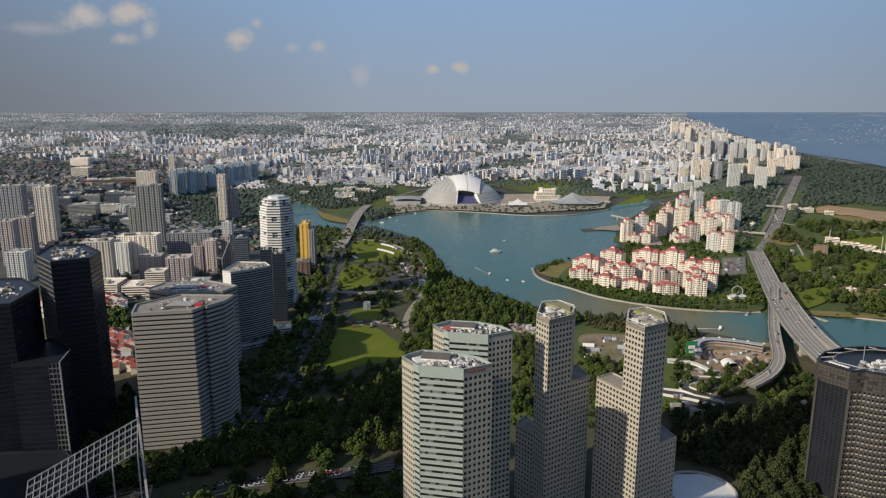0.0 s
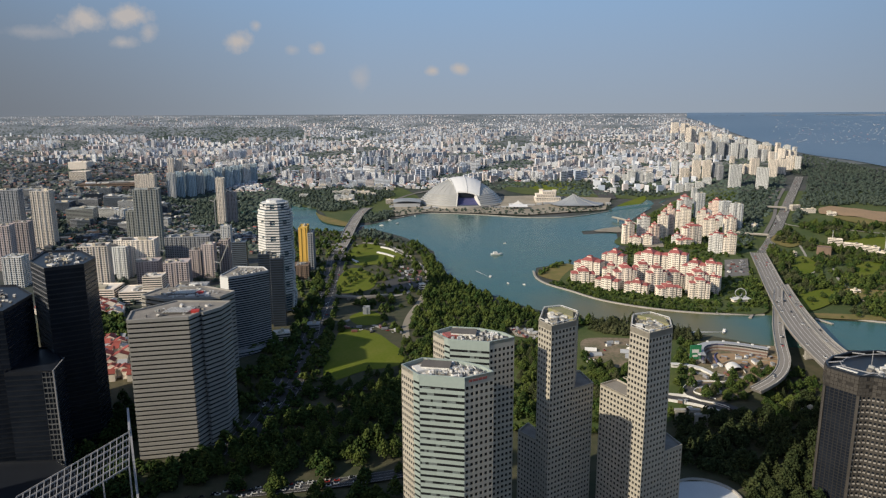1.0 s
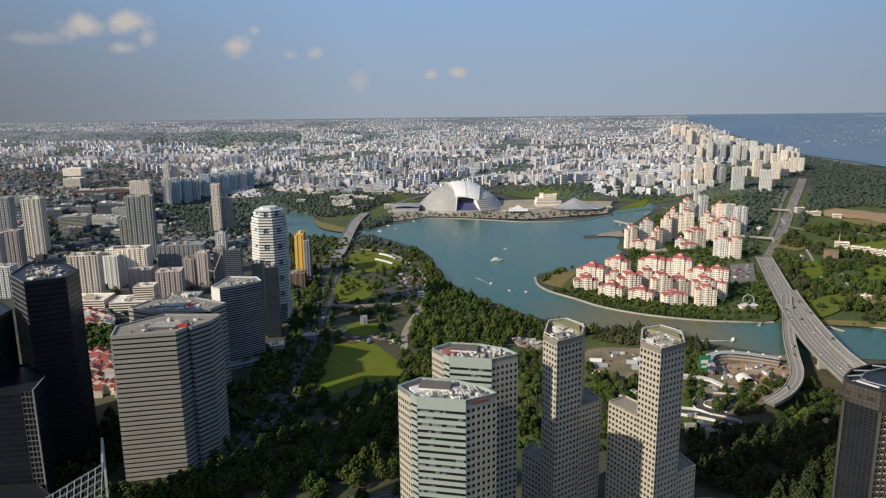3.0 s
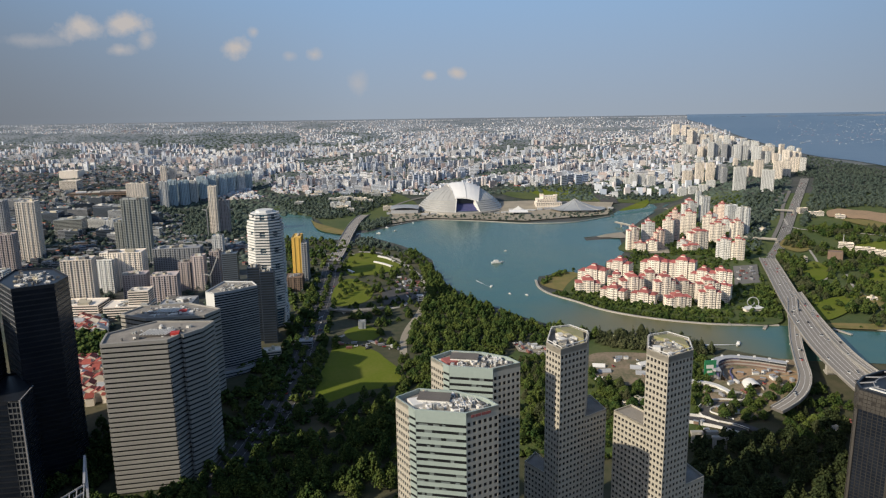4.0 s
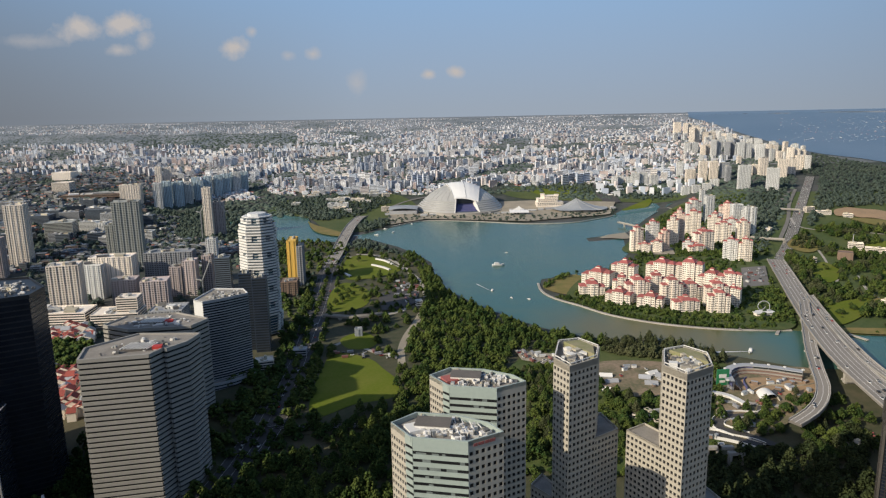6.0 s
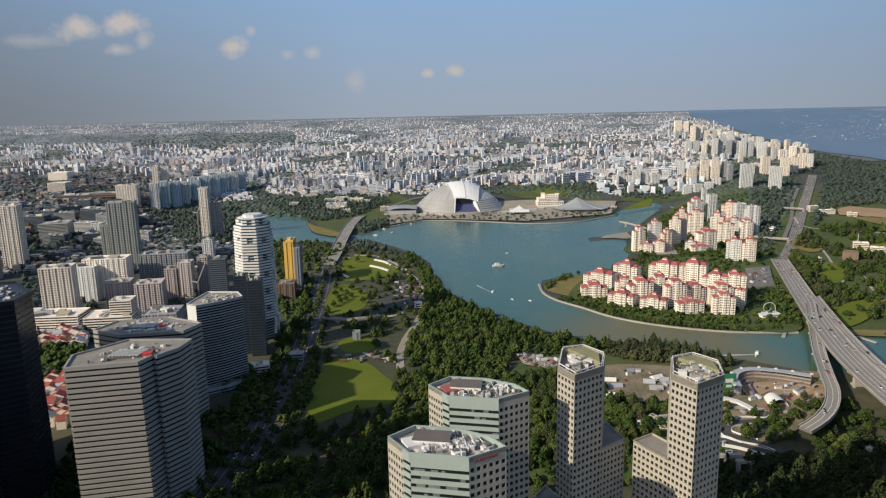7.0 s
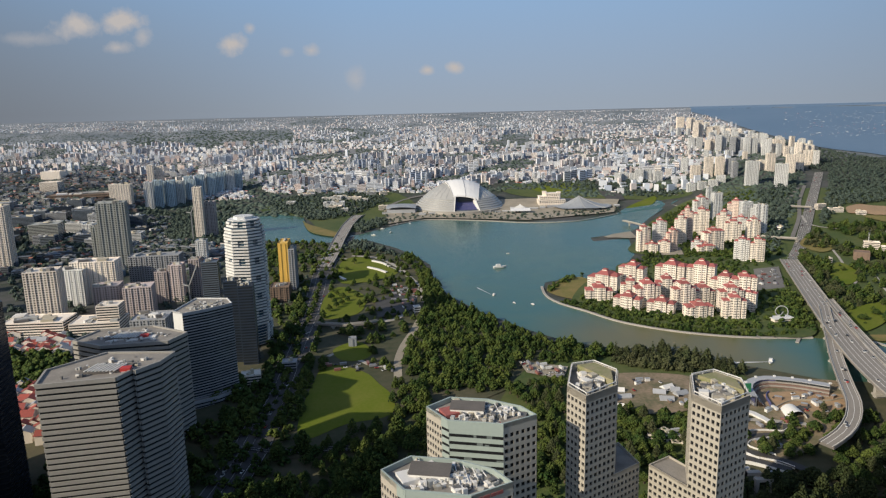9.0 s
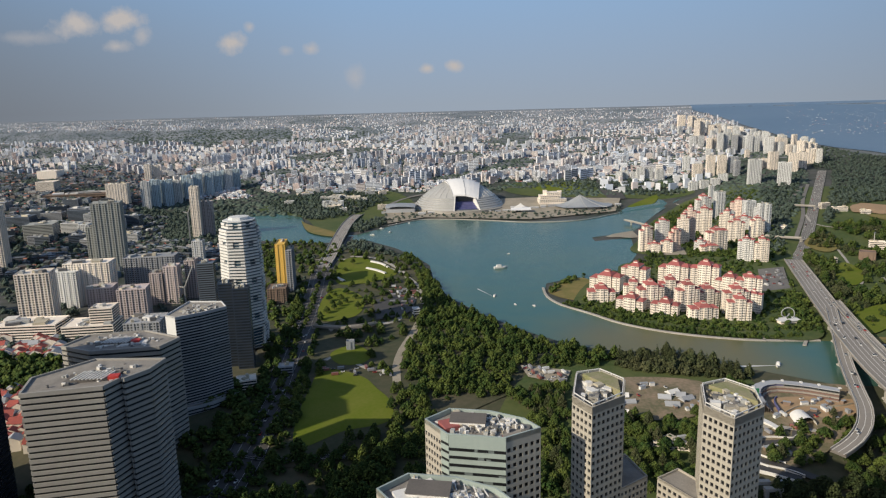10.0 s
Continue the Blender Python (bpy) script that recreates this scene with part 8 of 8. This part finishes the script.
wood("park_trees", "dense dark trees at the foot of the towers", single[290:] + scattered([(-246, 522), (-204, 590), (-190, 616), (-161, 634), (-81, 684), (-44, 696), (-34, 510), (-227, 474)], 10, 5) + scattered([(-53, 814), (-36, 814), (-7, 774), (4, 734), (-46, 704), (-86, 670), (-142, 672), (-152, 696), (-90, 706), (-48, 742)], 10, 61) + scattered([(-101, 650), (-70, 698), (-12, 734), (-7, 648)], 11, 62), M["leaf"], (0.7, 1.5), 3, FULL)
# these two woods get the darkened leaves in place of missing shadow
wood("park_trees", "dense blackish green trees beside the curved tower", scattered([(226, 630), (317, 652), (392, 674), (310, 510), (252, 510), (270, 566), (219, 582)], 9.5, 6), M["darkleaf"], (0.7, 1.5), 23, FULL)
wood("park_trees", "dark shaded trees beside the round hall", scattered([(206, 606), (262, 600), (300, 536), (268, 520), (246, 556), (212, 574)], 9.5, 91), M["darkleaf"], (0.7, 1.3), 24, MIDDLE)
wood("shore_woods", "dense green trees along the basin shore", scattered([(147, 930), (200, 900), (189, 868), (159, 860), (143, 870)], 9.5, 68) + scattered([(-47, 866), (-33, 990), (-13, 1242), (16, 1110), (60, 1032), (110, 956), (150, 910), (140, 854), (86, 870), (69, 792), (-12, 782), (-36, 814)], 9.5, 7) + scattered([(-87, 1456), (-47, 1422), (-14, 1280), (-4, 1172), (-21, 1114), (-44, 1322)], 10, 8), M["leaf"], (0.65, 1.35), 4, MIDDLE)
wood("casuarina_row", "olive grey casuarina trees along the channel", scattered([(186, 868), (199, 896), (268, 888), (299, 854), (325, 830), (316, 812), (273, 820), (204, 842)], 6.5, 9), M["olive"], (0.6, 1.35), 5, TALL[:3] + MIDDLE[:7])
wood("park_grove", "scattered trees round the park lawns", scattered([(-207, 1262), (-219, 1536), (-158, 1502), (-61, 1368), (-24, 1060), (-56, 948), (-53, 814), (-81, 862), (-92, 972), (-91, 1028), (-111, 1080), (-118, 1184), (-165, 1238)], 19, 10) + scattered([(-146, 1044), (-99, 1036), (-75, 930), (-97, 952), (-135, 976)], 17, 11) + scattered([(-200, 824), (-205, 1002), (-221, 1194), (-202, 1160), (-186, 980), (-173, 808)], 11, 12) + scattered([(-160, 900), (-130, 880), (-124, 730), (-141, 714), (-157, 716)], 12, 13) + scattered([(-212, 784), (-178, 782), (-175, 708), (-205, 654), (-219, 654)], 12, 14), M["leaf"], (0.6, 1.25), 6, MIDDLE)
wood("headland_trees", "green trees between the apartment houses", scattered([(418, 1550), (512, 1760), (654, 1950), (805, 1894), (629, 1356), (571, 1332), (381, 1420)], 12, 66) + scattered([(237, 1204), (348, 1342), (564, 1344), (510, 1092), (456, 956), (379, 966), (274, 1010), (214, 1098)], 11, 67) + scattered([(500, 1118), (519, 1092), (463, 938), (444, 930), (464, 994), (413, 950)], 10, 69) + scattered([(202, 1092), (242, 1022), (344, 960), (445, 946), (452, 962), (352, 984), (248, 1048), (211, 1122)], 7.5, 15) + scattered([(362, 1332), (481, 1366), (563, 1312), (544, 1170), (593, 1358), (504, 1436), (391, 1412)], 10, 16) + scattered([(539, 1214), (556, 1214), (462, 946), (445, 946)], 9, 17) + scattered([(166, 1170), (213, 1250), (240, 1250), (214, 1222), (170, 1146)], 9, 18), M["leaf"], (0.5, 0.95), 7, FAR)
wooded = [p for p in scattered([(652, 1356), (800, 1560), (1010, 1530), (690, 890), (568, 916), (513, 926), (561, 1092)], 10.5, 19) if noise.noise((p[0] / 75, p[1] / 75, 1)) + 0.5 * noise.noise((p[0] / 24, p[1] / 24, 4)) > -0.22 and not any(within(q, *p) for q in CLEARINGS)]
wood("park_woods", "wooded park with clearings beyond the bridge", [p for p in wooded if noise.noise((p[0] / 40, p[1] / 40, 9)) > -0.12], M["leaf"], (0.55, 1.65), 8, MIDDLE)
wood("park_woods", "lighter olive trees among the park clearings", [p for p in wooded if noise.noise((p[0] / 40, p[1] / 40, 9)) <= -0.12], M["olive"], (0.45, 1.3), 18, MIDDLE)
for label, x, y, h, w, d, t in (("low white clubhouse in the wooded park", 808, 1385, 13, 26, 12, -0.4), ("low white clubhouse in the wooded park", 832, 1362, 9, 34, 12, -0.5), ("low white clubhouse in the wooded park", 852, 1335, 9, 30, 12, -0.8), ("low white shed in the wooded park", 850, 1290, 8, 22, 12, -1.2), ("white building beside cleared earth", 872, 1682, 12, 24, 10, 0.3), ("white building beside cleared earth", 892, 1656, 9, 32, 10, -0.1), ("white building beside cleared earth", 935, 1632, 7, 20, 8, -0.2),
                               ("low white house beside the expressway", 700, 1520, 8, 22, 12, 0.9), ("small white kiosk beside a park path", 680, 1300, 8, 8, 8, 0.3), ("low white kiosk on the grass bank", 640, 1030, 5, 12, 8, 0.1), ("low white kiosk on the grass bank", 712, 1052, 5, 26, 6, 0.1)):
    block(label, x, y, h, w, d, t, "cream", name="clubhouse" if "club" in label else "house", style="bands", plant=2)
block("plain brown windowless hall in the wooded park", 748, 1312, 14, 24, 20, -0.5, "brownblock", name="hall", style="blank", plant=0)
for x, y in ((868, 1310), (880, 1340), (803, 1392)):
    root = thing("light_mast", "tall thin steel light mast beside the lawn", "mast", "light masts", at=(x, y, ground_z(x, y)))
    s, k = Shape(), Shape()
    s.box(0, 0, -1, 0.7, 0.7, 30)
    k.box(0, 0, 28, 3.2, 0.8, 2.2, bottom=True)
    part("pole", s, M["paint"], root)
    part("lamp_head", k, M["steel"], root)
hedge = [(p.x + rng.uniform(-2, 2), p.y + rng.uniform(-2, 2)) for o in (-4, -8, -13) for p in sides(smooth_line([(x, y, 0) for x, y in [(174, 1094), (204, 1052), (238, 1002), (294, 960), (367, 932), (430, 926)]], 5.5), o)]
wood("seawall_trees", "row of small palms and bushes behind the sea wall", hedge, M["leaf"], (0.35, 0.8), 44, MIDDLE)
wood("ramp_trees", "dark trees beneath and beside the ramp", scattered([(372, 700), (404, 742), (408, 690), (384, 640), (352, 640)], 10, 45) + scattered([(226, 660), (250, 655), (262, 640), (240, 628), (222, 636)], 9, 46) + scattered([(291, 668), (311, 668), (328, 700), (318, 712), (300, 694)], 8, 47), M["leaf"], (0.5, 1.1), 46, FULL)
rng = random.Random(66)
for x, y in scattered([(545, 1018), (598, 1052), (632, 1056), (610, 1018), (560, 966), (524, 944)], 19, 48) + scattered([(634, 1056), (693, 1044), (730, 1060), (710, 1010), (660, 990), (614, 997)], 17, 49) + scattered([(520, 915), (640, 898), (690, 880), (520, 908)], 12, 50) + [(668, 1240), (680, 1270), (760, 1200), (740, 1170)]:
    tree(x, y, rng.uniform(0.35, 0.9), rng.choice((0, 1, 2, 4)), rng.uniform(0, 6.28))
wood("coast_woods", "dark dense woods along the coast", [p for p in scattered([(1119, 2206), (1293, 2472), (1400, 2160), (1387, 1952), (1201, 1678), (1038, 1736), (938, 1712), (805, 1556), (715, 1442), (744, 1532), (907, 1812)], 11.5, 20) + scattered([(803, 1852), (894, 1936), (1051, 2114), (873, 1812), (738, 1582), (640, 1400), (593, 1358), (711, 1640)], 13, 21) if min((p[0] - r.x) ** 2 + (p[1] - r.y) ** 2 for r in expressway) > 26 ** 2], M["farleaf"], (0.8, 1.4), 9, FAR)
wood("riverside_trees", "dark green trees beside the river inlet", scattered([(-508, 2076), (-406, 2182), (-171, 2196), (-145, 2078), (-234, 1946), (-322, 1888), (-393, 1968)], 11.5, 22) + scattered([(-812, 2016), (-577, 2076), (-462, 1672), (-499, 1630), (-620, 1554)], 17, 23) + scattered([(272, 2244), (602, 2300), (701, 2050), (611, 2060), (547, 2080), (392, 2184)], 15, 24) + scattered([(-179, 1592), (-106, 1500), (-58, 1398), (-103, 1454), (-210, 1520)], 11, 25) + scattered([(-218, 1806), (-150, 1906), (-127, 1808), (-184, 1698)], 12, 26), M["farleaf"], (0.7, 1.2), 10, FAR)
avenue = [(p.x + rng.uniform(-2, 2), p.y + rng.uniform(-2, 2)) for p in sides(highway, 0)[::1]]
for p, q in zip(sides(highway, -20)[::1], sides(highway, 21)[::1]):
    avenue += [(p.x + rng.uniform(-3, 3), p.y + rng.uniform(-3, 3)), (q.x + rng.uniform(-3, 3), q.y + rng.uniform(-3, 3))]
# added rows cover the near highway, darkening it in place of deep shade
for o in (-36, -28, -13, 13, 29):
    avenue += [(p.x + rng.uniform(-3, 3), p.y + rng.uniform(-5, 5)) for p in sides(highway, o) if p.y < 830]
wood("avenue_trees", "rows of trees along the highway", [p for p in avenue if p[1] < 1250], M["leaf"], (0.6, 1.1), 12)
wood("tower_foot_trees", "dark trees at the foot of the banded tower", scattered([(-306, 556), (-298, 576), (-228, 582), (-200, 560), (-240, 530), (-296, 530)], 8.5, 92) + scattered([(-352, 640), (-312, 664), (-292, 612), (-300, 584), (-318, 590)], 10, 93) + scattered([(-355, 674), (-334, 696), (-272, 550), (-221, 554), (-223, 582), (-201, 616), (-204, 590), (-246, 522), (-311, 510), (-344, 582)], 11, 36) + scattered([(72, 696), (119, 744), (97, 612), (67, 606)], 10, 77) + scattered([(160, 768), (187, 742), (155, 618), (135, 618)], 10, 78) + scattered([(290, 812), (302, 796), (258, 674), (243, 680)], 9, 75) + scattered([(269, 706), (311, 720), (327, 712), (360, 736), (343, 696), (315, 690)], 17, 37), M["leaf"], (0.6, 1.2), 14, MIDDLE)
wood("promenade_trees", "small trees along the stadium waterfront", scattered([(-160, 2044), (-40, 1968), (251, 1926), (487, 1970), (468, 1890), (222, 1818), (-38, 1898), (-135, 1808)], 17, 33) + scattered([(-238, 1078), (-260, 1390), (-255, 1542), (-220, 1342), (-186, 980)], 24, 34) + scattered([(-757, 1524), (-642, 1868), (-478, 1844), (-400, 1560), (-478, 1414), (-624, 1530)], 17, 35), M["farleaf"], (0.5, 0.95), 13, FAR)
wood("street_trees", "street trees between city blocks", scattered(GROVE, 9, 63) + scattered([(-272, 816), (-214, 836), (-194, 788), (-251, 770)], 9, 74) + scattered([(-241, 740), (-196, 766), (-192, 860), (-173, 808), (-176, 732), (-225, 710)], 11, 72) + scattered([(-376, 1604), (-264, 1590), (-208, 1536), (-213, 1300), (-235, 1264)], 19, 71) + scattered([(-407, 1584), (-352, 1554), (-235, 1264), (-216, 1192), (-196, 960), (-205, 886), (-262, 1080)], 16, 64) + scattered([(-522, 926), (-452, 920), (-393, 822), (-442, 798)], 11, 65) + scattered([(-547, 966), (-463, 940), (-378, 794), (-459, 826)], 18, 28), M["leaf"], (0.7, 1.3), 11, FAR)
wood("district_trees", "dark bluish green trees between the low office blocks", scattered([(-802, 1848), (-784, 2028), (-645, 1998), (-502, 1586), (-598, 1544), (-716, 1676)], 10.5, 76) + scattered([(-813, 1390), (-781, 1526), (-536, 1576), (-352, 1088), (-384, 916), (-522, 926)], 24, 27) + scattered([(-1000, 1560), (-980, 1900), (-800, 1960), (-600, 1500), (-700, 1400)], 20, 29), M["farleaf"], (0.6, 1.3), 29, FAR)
vs, fs, n = [], [], 0
for x, y, z, r in clumps_far:
    vs.append(ICO_V * r * gen.uniform(0.6, 1.3, (len(ICO_V), 1)) * np.array([1.3, 1.3, 0.7]) + np.array([x, y, z]))
    fs.append(ICO_F + n)
    n += len(ICO_V)
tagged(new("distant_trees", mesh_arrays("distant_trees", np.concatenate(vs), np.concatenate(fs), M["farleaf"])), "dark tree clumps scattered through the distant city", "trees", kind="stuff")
vs, fs, n = [], [], 0
r = random.Random(58)
for k in range(16):
    v, f = MIDDLE[k % 10]
    vs.append(v * 0.22 * r.uniform(0.7, 1.3) + np.array([-404 + r.uniform(0, 34), 548 + 0.3 * k + r.uniform(0, 8), 120.6]) - np.array(terrace_tower.location))
    fs.append(f + n)
    n += len(v)
ob = new("roof_garden", mesh_arrays("roof_garden", np.concatenate(vs), np.concatenate(fs), M["leaf"]))
ob.parent = terrace_tower
tagged(ob, "green shrubs on the roof terrace", kind="stuff")
